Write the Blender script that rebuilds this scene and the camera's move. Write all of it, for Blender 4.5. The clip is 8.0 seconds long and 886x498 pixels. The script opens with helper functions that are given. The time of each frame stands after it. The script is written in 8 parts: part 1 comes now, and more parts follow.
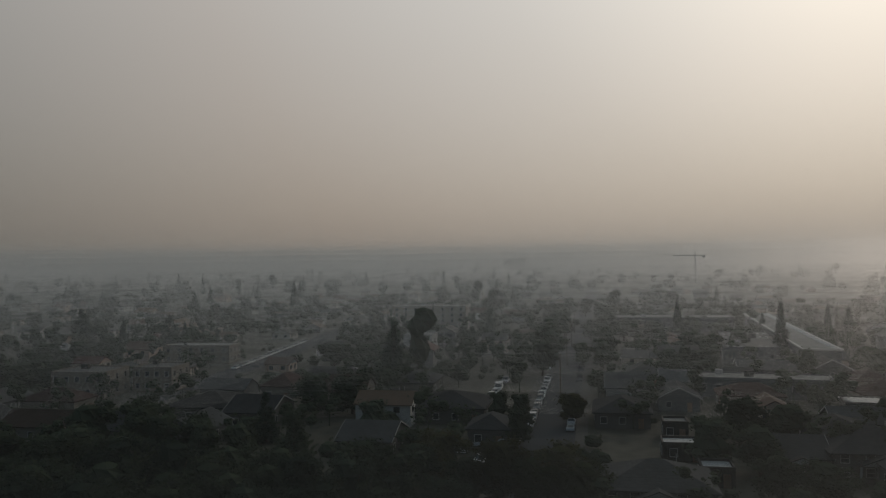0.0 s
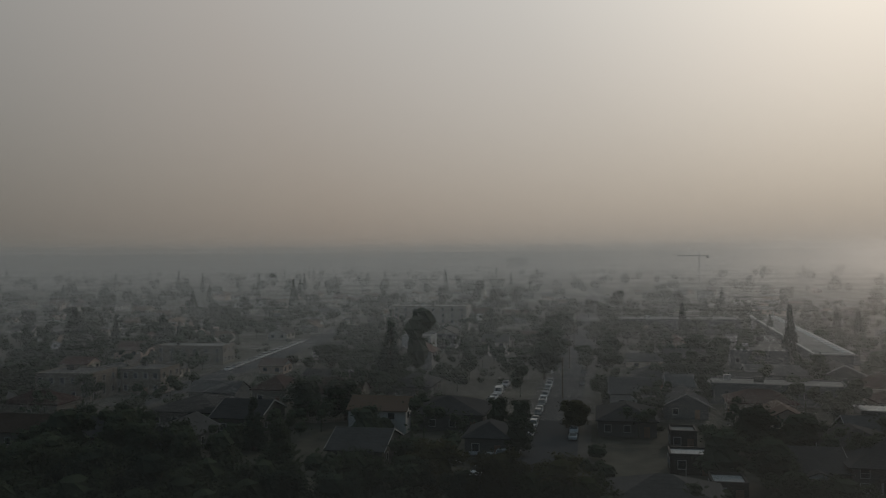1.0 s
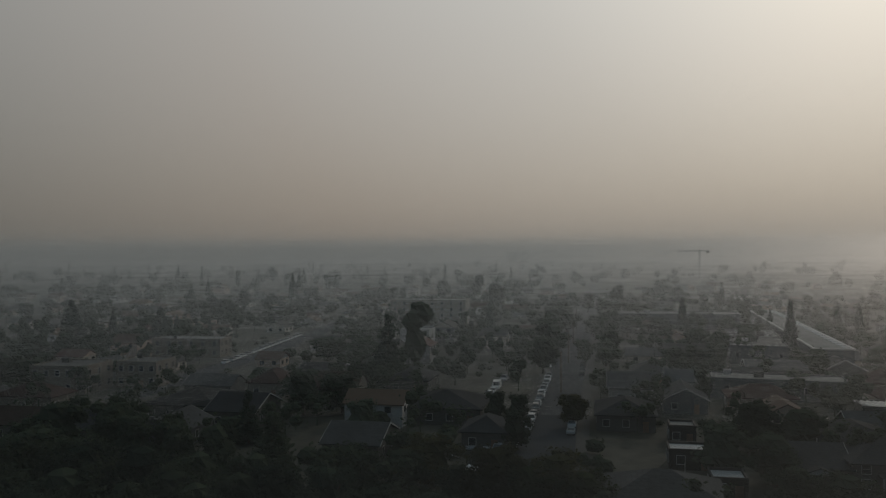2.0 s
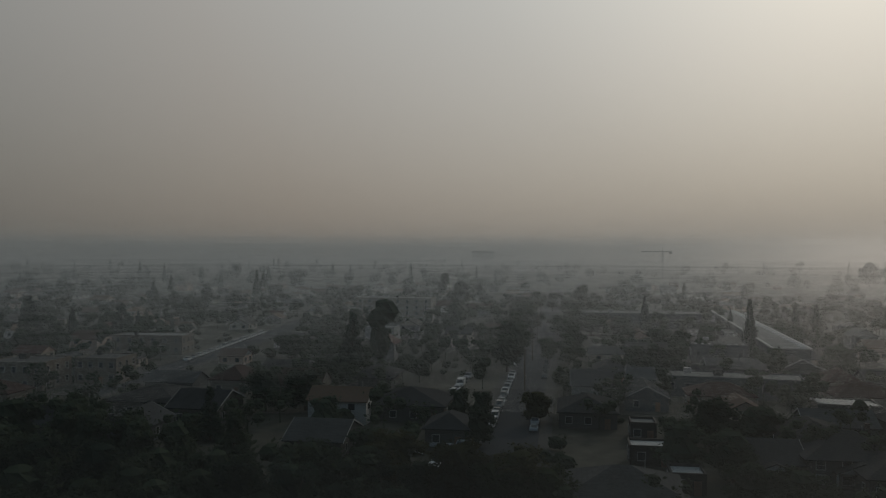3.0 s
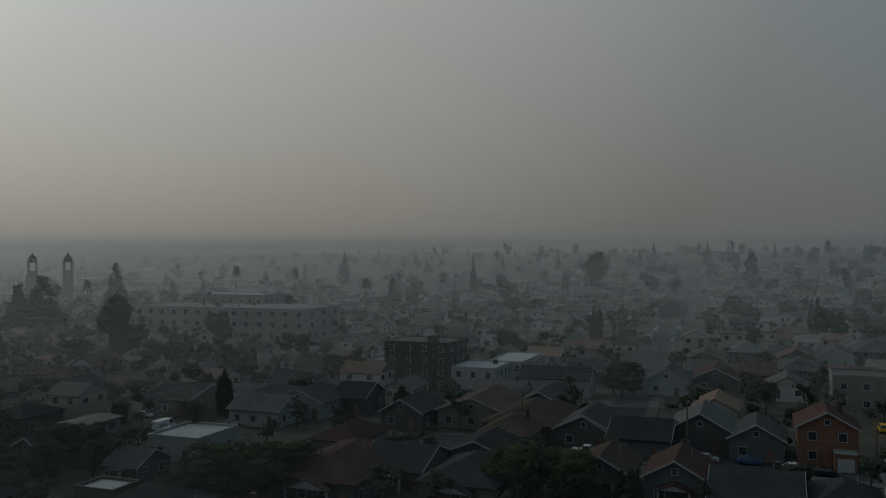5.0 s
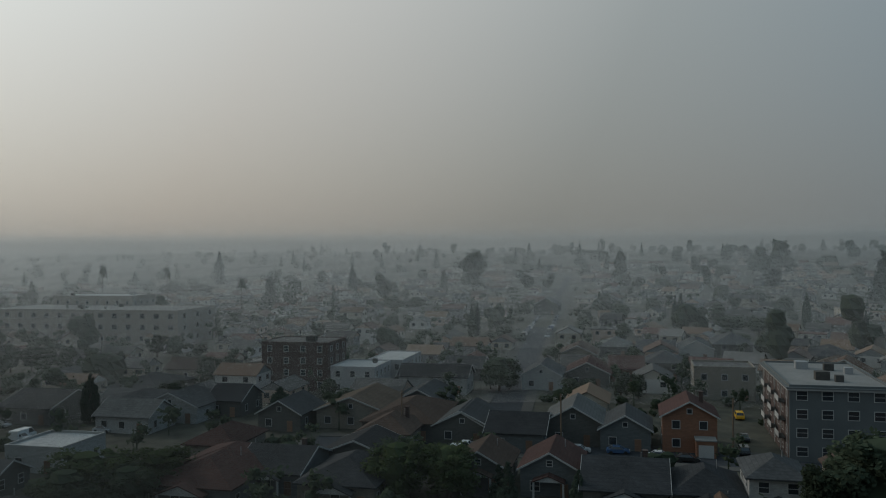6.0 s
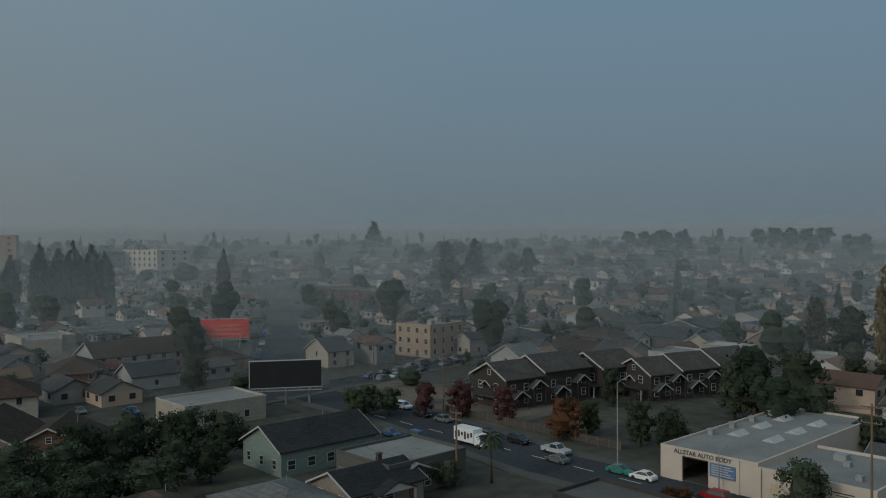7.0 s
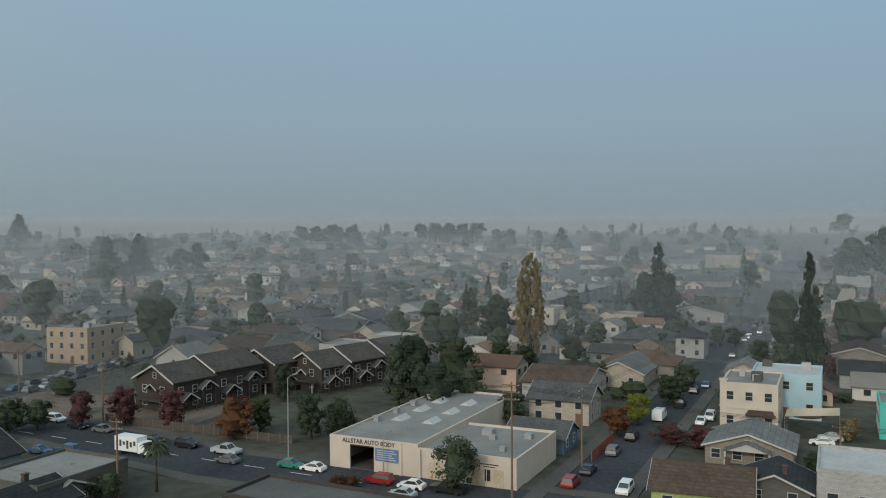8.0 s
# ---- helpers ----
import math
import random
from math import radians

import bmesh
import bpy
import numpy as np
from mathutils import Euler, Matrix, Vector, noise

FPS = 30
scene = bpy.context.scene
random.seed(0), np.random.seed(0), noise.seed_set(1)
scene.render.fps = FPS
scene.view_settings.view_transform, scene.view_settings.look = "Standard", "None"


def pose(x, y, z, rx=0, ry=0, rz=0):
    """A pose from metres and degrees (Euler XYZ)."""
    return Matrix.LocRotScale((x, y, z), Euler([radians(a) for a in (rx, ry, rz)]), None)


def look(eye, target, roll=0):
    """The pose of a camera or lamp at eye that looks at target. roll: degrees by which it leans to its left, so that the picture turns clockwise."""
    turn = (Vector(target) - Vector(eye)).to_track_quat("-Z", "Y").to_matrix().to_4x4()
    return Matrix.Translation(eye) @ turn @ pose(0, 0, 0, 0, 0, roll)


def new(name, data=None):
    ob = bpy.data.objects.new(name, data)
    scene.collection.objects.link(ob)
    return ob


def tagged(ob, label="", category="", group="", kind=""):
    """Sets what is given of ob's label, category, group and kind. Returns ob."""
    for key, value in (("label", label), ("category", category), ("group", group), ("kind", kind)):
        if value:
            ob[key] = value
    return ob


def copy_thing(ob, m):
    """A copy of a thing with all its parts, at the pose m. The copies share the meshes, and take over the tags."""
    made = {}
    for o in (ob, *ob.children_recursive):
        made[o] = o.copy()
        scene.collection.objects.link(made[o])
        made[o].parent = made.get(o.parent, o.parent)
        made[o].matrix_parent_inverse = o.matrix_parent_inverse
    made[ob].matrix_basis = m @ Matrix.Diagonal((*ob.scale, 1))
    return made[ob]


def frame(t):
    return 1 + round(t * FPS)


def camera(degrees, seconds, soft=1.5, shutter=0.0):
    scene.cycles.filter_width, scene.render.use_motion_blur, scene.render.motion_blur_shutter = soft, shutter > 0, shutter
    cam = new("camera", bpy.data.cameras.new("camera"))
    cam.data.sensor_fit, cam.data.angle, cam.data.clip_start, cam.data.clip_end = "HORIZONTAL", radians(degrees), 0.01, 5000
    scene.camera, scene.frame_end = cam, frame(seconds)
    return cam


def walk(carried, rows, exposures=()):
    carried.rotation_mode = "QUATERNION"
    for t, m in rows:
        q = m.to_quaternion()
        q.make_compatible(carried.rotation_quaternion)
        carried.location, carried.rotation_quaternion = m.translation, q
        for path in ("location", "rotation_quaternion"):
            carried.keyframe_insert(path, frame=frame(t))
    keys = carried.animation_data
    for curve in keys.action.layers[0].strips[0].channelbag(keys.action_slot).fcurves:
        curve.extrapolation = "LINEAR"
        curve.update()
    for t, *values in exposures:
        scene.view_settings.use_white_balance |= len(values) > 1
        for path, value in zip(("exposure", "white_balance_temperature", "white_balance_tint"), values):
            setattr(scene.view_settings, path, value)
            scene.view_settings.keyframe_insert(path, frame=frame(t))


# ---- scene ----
cam = camera(56.1, 8.0, soft=1.1)
PATH = [
    (0, pose(-0.00, -0.00, 38.00, 90.66, 0.81, -0.19)),
    (0.5, pose(0.36, 5.25, 38.32, 90.60, 0.67, -0.09)),
    (1, pose(1.16, 8.14, 38.14, 90.59, 0.50, -0.00)),
    (1.5, pose(1.76, 9.74, 37.80, 90.39, 0.35, 0.06)),
    (2.8, pose(1.69, 10.12, 37.46, 90.15, -0.11, -0.55)),
    (3, pose(1.92, 9.83, 37.35, 90.14, -0.20, -2.32)),
    (3.5, pose(2.21, 10.13, 37.27, 90.15, -0.15, -12.37)),
    (4, pose(2.42, 9.58, 37.29, 90.21, 0.07, -31.58)),
    (4.5, pose(1.79, 8.37, 37.71, 90.15, 0.21, -56.72)),
    (4.7, pose(1.93, 8.09, 37.39, 90.15, 0.23, -66.12)),
    (5, pose(1.37, 7.87, 37.85, 90.04, 0.42, -79.58)),
    (5.2, pose(1.27, 7.85, 37.78, 89.99, 0.39, -86.69)),
    (6.3, pose(1.20, 8.10, 37.72, 89.86, 0.54, -88.90)),
    (6.5, pose(1.01, 8.52, 37.49, 89.73, 0.39, -100.8)),
    (6.6, pose(0.66, 8.46, 37.5, 89.65, 0.40, -112.72)),
    (6.7, pose(0.7, 8.55, 37.5, 89.56, 0.40, -124.64)),
    (6.8, pose(0.47, 8.48, 37.5, 89.46, 0.40, -136.56)),
    (6.9, pose(0.55, 8.6, 37.5, 89.36, 0.40, -148.48)),
    (7, pose(0.33, 8.7, 37.5, 89.29, 0.40, -160.4)),
    (7.1, pose(0.2, 9.1, 37.55, 89.2, 0.40, -172.1)),
    (7.2, pose(0.05, 9.41, 37.61, 89.13, 0.40, -179.47)),
    (7.5, pose(-0.22, 9.38, 37.80, 88.95, 0.42, -181.38)),
    (8, pose(-0.38, 9.39, 37.92, 88.74, 0.43, -182.64)),
]
EXPOSURES = ((0, -0.47, 6700, 12), (0.5, -0.6, 6700, 12), (1.5, -0.6, 6650, 11), (3.0, -0.78, 6500, 9), (3.5, -0.7, 6450, 9), (4.0, -0.8, 6350, 7), (4.5, -0.92, 6250, 6), (5.0, -0.78, 6180, 6), (5.2, -0.75, 6200, 6), (6.3, 0.06, 6200, 6), (6.5, 0.06, 6020, 7), (7.0, 0.0, 6200, 6), (7.5, 0.65, 6500, 7), (8, 0.85, 6500, 7))
walk(cam, PATH, EXPOSURES)

# ---- world and sun ----
SUN_AZ, SUN_EL = -31.0, 27.0      # degrees left of +y, degrees up
sun_dir = Vector((-math.sin(radians(SUN_AZ)) * math.cos(radians(SUN_EL)), math.cos(radians(SUN_AZ)) * math.cos(radians(SUN_EL)), math.sin(radians(SUN_EL))))
world = bpy.data.worlds.new("world")
scene.world = world
world.use_nodes = True
wn, wl = world.node_tree.nodes, world.node_tree.links
wn.clear()
w_out, w_bg = wn.new("ShaderNodeOutputWorld"), wn.new("ShaderNodeBackground")
sky = wn.new("ShaderNodeTexSky")
sky.sky_type, sky.sun_disc = "NISHITA", False
sky.sun_elevation, sky.sun_rotation = radians(SUN_EL), radians(-SUN_AZ)
sky.altitude, sky.air_density, sky.dust_density, sky.ozone_density = 20, 1.0, 6.0, 2.0
# smoke haze over the whole sky: warm and bright towards the sun, blue-grey away from it, dull near the horizon
w_co, w_dot, w_sep = wn.new("ShaderNodeTexCoord"), wn.new("ShaderNodeVectorMath"), wn.new("ShaderNodeSeparateXYZ")
w_dot.operation = "DOT_PRODUCT"
w_dot.inputs[1].default_value = sun_dir
wl.new(w_co.outputs["Generated"], w_dot.inputs[0])
wl.new(w_co.outputs["Generated"], w_sep.inputs[0])
w_map = wn.new("ShaderNodeMapRange")
w_map.inputs["From Min"].default_value = -1
wl.new(w_dot.outputs["Value"], w_map.inputs["Value"])
w_ramp = wn.new("ShaderNodeValToRGB")
HAZE_STOPS = ((0.0, (0.155, 0.24, 0.325)), (0.25, (0.165, 0.25, 0.325)), (0.50, (0.215, 0.28, 0.325)), (0.70, (0.375, 0.395, 0.385)), (0.86, (0.66, 0.635, 0.59)), (0.95, (0.82, 0.825, 0.79)), (1.0, (1.02, 1.04, 1.0)))
while len(w_ramp.color_ramp.elements) < len(HAZE_STOPS):
    w_ramp.color_ramp.elements.new(0.5)
for el, (p, c) in zip(w_ramp.color_ramp.elements, HAZE_STOPS):
    el.position, el.color = p, (*c, 1)
wl.new(w_map.outputs["Result"], w_ramp.inputs["Fac"])
w_low = wn.new("ShaderNodeMapRange")
w_low.inputs["From Min"].default_value, w_low.inputs["From Max"].default_value = -0.01, 0.33
wl.new(w_sep.outputs["Z"], w_low.inputs["Value"])
w_tint = wn.new("ShaderNodeMix")
w_tint.data_type = "RGBA"
w_tint.inputs["B"].default_value = (1, 1, 1, 1)
w_side, w_edge = wn.new("ShaderNodeMapRange"), wn.new("ShaderNodeMix")
w_side.inputs["From Min"].default_value, w_side.inputs["From Max"].default_value = 0.42, 0.72
wl.new(w_map.outputs["Result"], w_side.inputs["Value"])
w_edge.data_type = "RGBA"
w_edge.inputs["A"].default_value, w_edge.inputs["B"].default_value = (0.97, 0.78, 0.67, 1), (0.68, 0.615, 0.565, 1)
wl.new(w_side.outputs["Result"], w_edge.inputs["Factor"])
wl.new(w_edge.outputs["Result"], w_tint.inputs["A"])
wl.new(w_low.outputs["Result"], w_tint.inputs["Factor"])
w_dim = wn.new("ShaderNodeVectorMath")
w_dim.operation = "MULTIPLY"
wl.new(w_ramp.outputs["Color"], w_dim.inputs[0])
wl.new(w_tint.outputs["Result"], w_dim.inputs[1])
w_nis = wn.new("ShaderNodeVectorMath")
w_nis.operation = "SCALE"
w_nis.inputs["Scale"].default_value = 0.06
wl.new(sky.outputs["Color"], w_nis.inputs[0])
w_mix = wn.new("ShaderNodeMix")
w_mix.data_type = "RGBA"
w_mix.inputs["Factor"].default_value = 0.85
wl.new(w_nis.outputs["Vector"], w_mix.inputs["A"])
# overhead the smoke is thinner and the sky bluer
w_high, w_top, w_blue = wn.new("ShaderNodeMapRange"), wn.new("ShaderNodeMix"), wn.new("ShaderNodeVectorMath")
w_high.inputs["From Min"].default_value, w_high.inputs["From Max"].default_value = 0.36, 0.85
wl.new(w_sep.outputs["Z"], w_high.inputs["Value"])
w_top.data_type = "RGBA"
w_top.inputs["A"].default_value, w_top.inputs["B"].default_value = (1, 1, 1, 1), (0.74, 0.95, 1.08, 1)
wl.new(w_high.outputs["Result"], w_top.inputs["Factor"])
w_blue.operation = "MULTIPLY"
wl.new(w_dim.outputs["Vector"], w_blue.inputs[0])
wl.new(w_top.outputs["Result"], w_blue.inputs[1])
wl.new(w_blue.outputs["Vector"], w_mix.inputs["B"])
wl.new(w_mix.outputs["Result"], w_bg.inputs["Color"])
w_bg.inputs["Strength"].default_value = 1.0
wl.new(w_bg.outputs["Background"], w_out.inputs["Surface"])

sun = new("sun", bpy.data.lights.new("sun", "SUN"))
sun.data.energy, sun.data.angle, sun.data.color = 0.58, radians(4), (1.0, 0.88, 0.76)
sun.matrix_world = look(sun_dir * 300, (0, 0, 0))

# ---- materials ----
def material(name, col, rough=0.8, var=0.25, grain=3.0, stain=0.25, bump=0.15, metal=0.0, per_object=0.0, spec=0.3):
    """A surface with fine grain and broad stains, in metres of the object's own space."""
    m = bpy.data.materials.new(name)
    m.use_nodes = True
    n, l = m.node_tree.nodes, m.node_tree.links
    b = n["Principled BSDF"]
    co = n.new("ShaderNodeTexCoord")
    fine, broad = n.new("ShaderNodeTexNoise"), n.new("ShaderNodeTexNoise")
    fine.inputs["Scale"].default_value, broad.inputs["Scale"].default_value = grain, stain
    fine.inputs["Detail"].default_value, broad.inputs["Detail"].default_value = 4, 5
    add = n.new("ShaderNodeMath")
    add.operation = "ADD"
    for q in (fine, broad):
        l.new(co.outputs["Object"], q.inputs["Vector"])
    l.new(fine.outputs["Fac"], add.inputs[0])
    l.new(broad.outputs["Fac"], add.inputs[1])
    mp = n.new("ShaderNodeMapRange")
    mp.inputs["From Min"].default_value, mp.inputs["From Max"].default_value = 0.6, 1.4
    mp.inputs["To Min"].default_value, mp.inputs["To Max"].default_value = 1 - var, 1 + var
    l.new(add.outputs["Value"], mp.inputs["Value"])
    last = mp.outputs["Result"]
    if per_object:
        info, om, mul = n.new("ShaderNodeObjectInfo"), n.new("ShaderNodeMapRange"), n.new("ShaderNodeMath")
        om.inputs["To Min"].default_value, om.inputs["To Max"].default_value = 1 - per_object, 1 + per_object
        mul.operation = "MULTIPLY"
        l.new(info.outputs["Random"], om.inputs["Value"])
        l.new(last, mul.inputs[0])
        l.new(om.outputs["Result"], mul.inputs[1])
        last = mul.outputs["Value"]
    sc = n.new("ShaderNodeVectorMath")
    sc.operation = "SCALE"
    sc.inputs[0].default_value = col
    l.new(last, sc.inputs["Scale"])
    l.new(sc.outputs["Vector"], b.inputs["Base Color"])
    b.inputs["Roughness"].default_value, b.inputs["Metallic"].default_value = rough, metal
    b.inputs["Specular IOR Level"].default_value = spec
    if bump:
        bp = n.new("ShaderNodeBump")
        bp.inputs["Strength"].default_value, bp.inputs["Distance"].default_value = bump, 0.05
        l.new(fine.outputs["Fac"], bp.inputs["Height"])
        l.new(bp.outputs["Normal"], b.inputs["Normal"])
    return m


def banded(name, col, pitch, rough=0.85, depth=0.35, **kw):
    """Courses of shingle or lap siding: the plain surface with stepped rows and dark joints between them."""
    m = material(name, col, rough, **kw)
    n, l = m.node_tree.nodes, m.node_tree.links
    b = n["Principled BSDF"]
    src = b.inputs["Base Color"].links[0].from_socket
    co, br = n.new("ShaderNodeTexCoord"), n.new("ShaderNodeTexBrick")
    sp, cb, ad = n.new("ShaderNodeSeparateXYZ"), n.new("ShaderNodeCombineXYZ"), n.new("ShaderNodeMath")
    l.new(co.outputs["Object"], sp.inputs[0])
    ad.operation = "ADD"
    l.new(sp.outputs["X"], ad.inputs[0])
    l.new(sp.outputs["Y"], ad.inputs[1])
    l.new(ad.outputs["Value"], cb.inputs["X"])
    l.new(sp.outputs["Z"], cb.inputs["Y"])
    l.new(cb.outputs["Vector"], br.inputs["Vector"])
    br.inputs["Scale"].default_value = 1.0
    br.inputs["Brick Width"].default_value, br.inputs["Row Height"].default_value = pitch * 3, pitch
    br.inputs["Mortar Size"].default_value = pitch * 0.09
    br.inputs["Color1"].default_value, br.inputs["Color2"].default_value = (1, 1, 1, 1), (0.78, 0.78, 0.78, 1)
    br.inputs["Mortar"].default_value = (1 - depth, 1 - depth, 1 - depth, 1)
    mu = n.new("ShaderNodeVectorMath")
    mu.operation = "MULTIPLY"
    l.new(src, mu.inputs[0])
    l.new(br.outputs["Color"], mu.inputs[1])
    l.new(mu.outputs["Vector"], b.inputs["Base Color"])
    return m


def leafy(name, col, col2, see=0.35):
    """Leaves: two greens by clump, light passing through."""
    m = bpy.data.materials.new(name)
    m.use_nodes = True
    n, l = m.node_tree.nodes, m.node_tree.links
    n.remove(n["Principled BSDF"])
    geo, nz, info, co = n.new("ShaderNodeNewGeometry"), n.new("ShaderNodeTexNoise"), n.new("ShaderNodeObjectInfo"), n.new("ShaderNodeTexCoord")
    nz.inputs["Scale"].default_value = 5
    l.new(co.outputs["Object"], nz.inputs["Vector"])
    ad = n.new("ShaderNodeMath")
    ad.operation = "ADD"
    isl = n.new("ShaderNodeMath")
    isl.operation = "MULTIPLY_ADD"
    isl.inputs[1].default_value, isl.inputs[2].default_value = 0.4, 0.3
    l.new(geo.outputs["Random Per Island"], isl.inputs[0])
    l.new(isl.outputs["Value"], ad.inputs[0])
    l.new(nz.outputs["Fac"], ad.inputs[1])
    hf = n.new("ShaderNodeMath")
    hf.operation = "MULTIPLY"
    hf.inputs[1].default_value = 0.55
    l.new(ad.outputs["Value"], hf.inputs[0])
    mx = n.new("ShaderNodeMix")
    mx.data_type = "RGBA"
    mx.inputs["A"].default_value, mx.inputs["B"].default_value = (*col, 1), (*col2, 1)
    l.new(hf.outputs["Value"], mx.inputs["Factor"])
    mr, sc = n.new("ShaderNodeMapRange"), n.new("ShaderNodeVectorMath")
    mr.inputs["To Min"].default_value, mr.inputs["To Max"].default_value = 0.7, 1.3
    l.new(info.outputs["Random"], mr.inputs["Value"])
    sc.operation = "SCALE"
    l.new(mx.outputs["Result"], sc.inputs[0])
    l.new(mr.outputs["Result"], sc.inputs["Scale"])
    df, tr, ms = n.new("ShaderNodeBsdfDiffuse"), n.new("ShaderNodeBsdfTranslucent"), n.new("ShaderNodeMixShader")
    l.new(sc.outputs["Vector"], df.inputs["Color"])
    l.new(sc.outputs["Vector"], tr.inputs["Color"])
    ms.inputs["Fac"].default_value = see
    l.new(df.outputs[0], ms.inputs[1])
    l.new(tr.outputs[0], ms.inputs[2])
    l.new(ms.outputs[0], n["Material Output"].inputs["Surface"])
    return m


WALLS = {k: banded("siding_" + k, c, 0.22, 0.75, 0.22, var=0.12, stain=0.3, bump=0.08, per_object=0.08) for k, c in {
    "white": (0.38, 0.38, 0.365), "cream": (0.4, 0.36, 0.3), "grey": (0.112, 0.11, 0.1), "bluegrey": (0.12, 0.13, 0.13), "beige": (0.24, 0.215, 0.18),
    "sage": (0.2, 0.26, 0.23), "orange": (0.24, 0.12, 0.075), "brown": (0.16, 0.1, 0.075), "pink": (0.47, 0.36, 0.31), "yellow": (0.5, 0.38, 0.17),
    "lime": (0.3, 0.36, 0.14), "red": (0.42, 0.09, 0.06), "dark": (0.055, 0.047, 0.043), "navy": (0.1, 0.15, 0.22)}.items()}
STUCCO = {k: material("stucco_" + k, c, 0.9, var=0.14, grain=6, stain=0.35, bump=0.25) for k, c in {
    "cream": (0.48, 0.425, 0.36), "peach": (0.37, 0.275, 0.2), "white": (0.34, 0.34, 0.335), "grey": (0.125, 0.135, 0.135), "aqua": (0.33, 0.47, 0.53), "turquoise": (0.08, 0.4, 0.35),
    "beige": (0.19, 0.165, 0.135), "shop": (0.51, 0.44, 0.375), "school": (0.33, 0.29, 0.245)}.items()}
BRICK = banded("brick_red", (0.095, 0.066, 0.058), 0.12, 0.9, 0.3, var=0.25, bump=0.2)
WALLS["brick"] = BRICK
ROOFS = {k: banded("shingle_" + k, c, 0.3, 0.9, 0.3, var=0.3, grain=2.0, stain=0.2, bump=0.3, per_object=0.2, spec=0.1) for k, c in {
    "grey": (0.078, 0.08, 0.082), "dark": (0.04, 0.042, 0.045), "brown": (0.082, 0.058, 0.047), "red": (0.08, 0.045, 0.04), "tan": (0.11, 0.085, 0.066), "light": (0.16, 0.16, 0.156), "orange": (0.12, 0.074, 0.052)}.items()}
ROOFS["cedar"] = banded("shingle_cedar", (0.088, 0.08, 0.074), 0.3, 0.9, 0.3, var=0.3, grain=2.0, stain=0.2, bump=0.3, spec=0.1)
TAR = material("flat_roof_gravel", (0.21, 0.205, 0.195), 0.95, var=0.3, grain=4, stain=0.15, bump=0.3)
TAR_DARK = material("flat_roof_tar", (0.1, 0.097, 0.093), 0.9, var=0.35, grain=4, stain=0.15, bump=0.3)
WHITE_ROOF = material("white_roof_coating", (0.4, 0.4, 0.395), 0.7, var=0.2, grain=2, stain=0.2, bump=0.1)
TRIM = material("white_trim_paint", (0.41, 0.405, 0.39), 0.6, var=0.1, bump=0)
DARK_TRIM = material("dark_trim_paint", (0.06, 0.055, 0.05), 0.6, var=0.15, bump=0)
GLASS = material("window_glass", (0.03, 0.035, 0.04), 0.08, var=0.1, bump=0, spec=0.9)
DOOR = material("door_paint", (0.2, 0.12, 0.08), 0.5, var=0.15, bump=0, per_object=0.4)
CONCRETE = material("concrete", (0.09, 0.086, 0.08), 0.95, var=0.25, grain=2, stain=0.1, bump=0.2, spec=0.1)
ASPHALT = material("asphalt", (0.05, 0.054, 0.06), 0.95, var=0.35, grain=1.2, stain=0.05, bump=0.2, spec=0.08)
EARTH = material("yard_earth_and_dry_grass", (0.062, 0.06, 0.046), 0.95, var=0.6, grain=0.3, stain=0.035, bump=0.3)
LOT = material("bare_lot_dirt", (0.13, 0.105, 0.085), 0.95, var=0.3, grain=0.5, stain=0.06, bump=0.2)
BARK = material("bark", (0.1, 0.075, 0.055), 0.95, var=0.4, grain=8, stain=1, bump=0.4)
POLE = material("weathered_pole_wood", (0.16, 0.115, 0.08), 0.9, var=0.3, grain=8, stain=0.8)
STEEL = material("galvanised_steel", (0.4, 0.4, 0.4), 0.5, var=0.15, metal=0.7, bump=0)
RUBBER = material("tyre_rubber", (0.02, 0.02, 0.02), 0.85, var=0.2, bump=0)
CARS = {k: material("car_paint_" + k, c, 0.25, var=0.06, bump=0, spec=0.6) for k, c in {
    "white": (0.75, 0.75, 0.74), "silver": (0.42, 0.43, 0.44), "black": (0.02, 0.02, 0.022), "grey": (0.14, 0.145, 0.15), "red": (0.26, 0.02, 0.02), "blue": (0.05, 0.1, 0.2), "green": (0.03, 0.2, 0.15), "yellow": (0.75, 0.42, 0.03)}.items()}
LEAVES = {k: leafy("leaves_" + k, a, b) for k, (a, b) in {
    "dark": ((0.048, 0.062, 0.044), (0.078, 0.096, 0.062)), "green": ((0.044, 0.06, 0.032), (0.082, 0.1, 0.048)), "olive": ((0.052, 0.054, 0.03), (0.092, 0.088, 0.042)),
    "gold": ((0.12, 0.1, 0.055), (0.19, 0.15, 0.08)), "rust": ((0.1, 0.052, 0.034), (0.16, 0.082, 0.045)), "wine": ((0.075, 0.04, 0.042), (0.11, 0.055, 0.055)),
    "conifer": ((0.04, 0.055, 0.044), (0.062, 0.082, 0.058)), "lime": ((0.13, 0.16, 0.03), (0.25, 0.26, 0.06))}.items()}

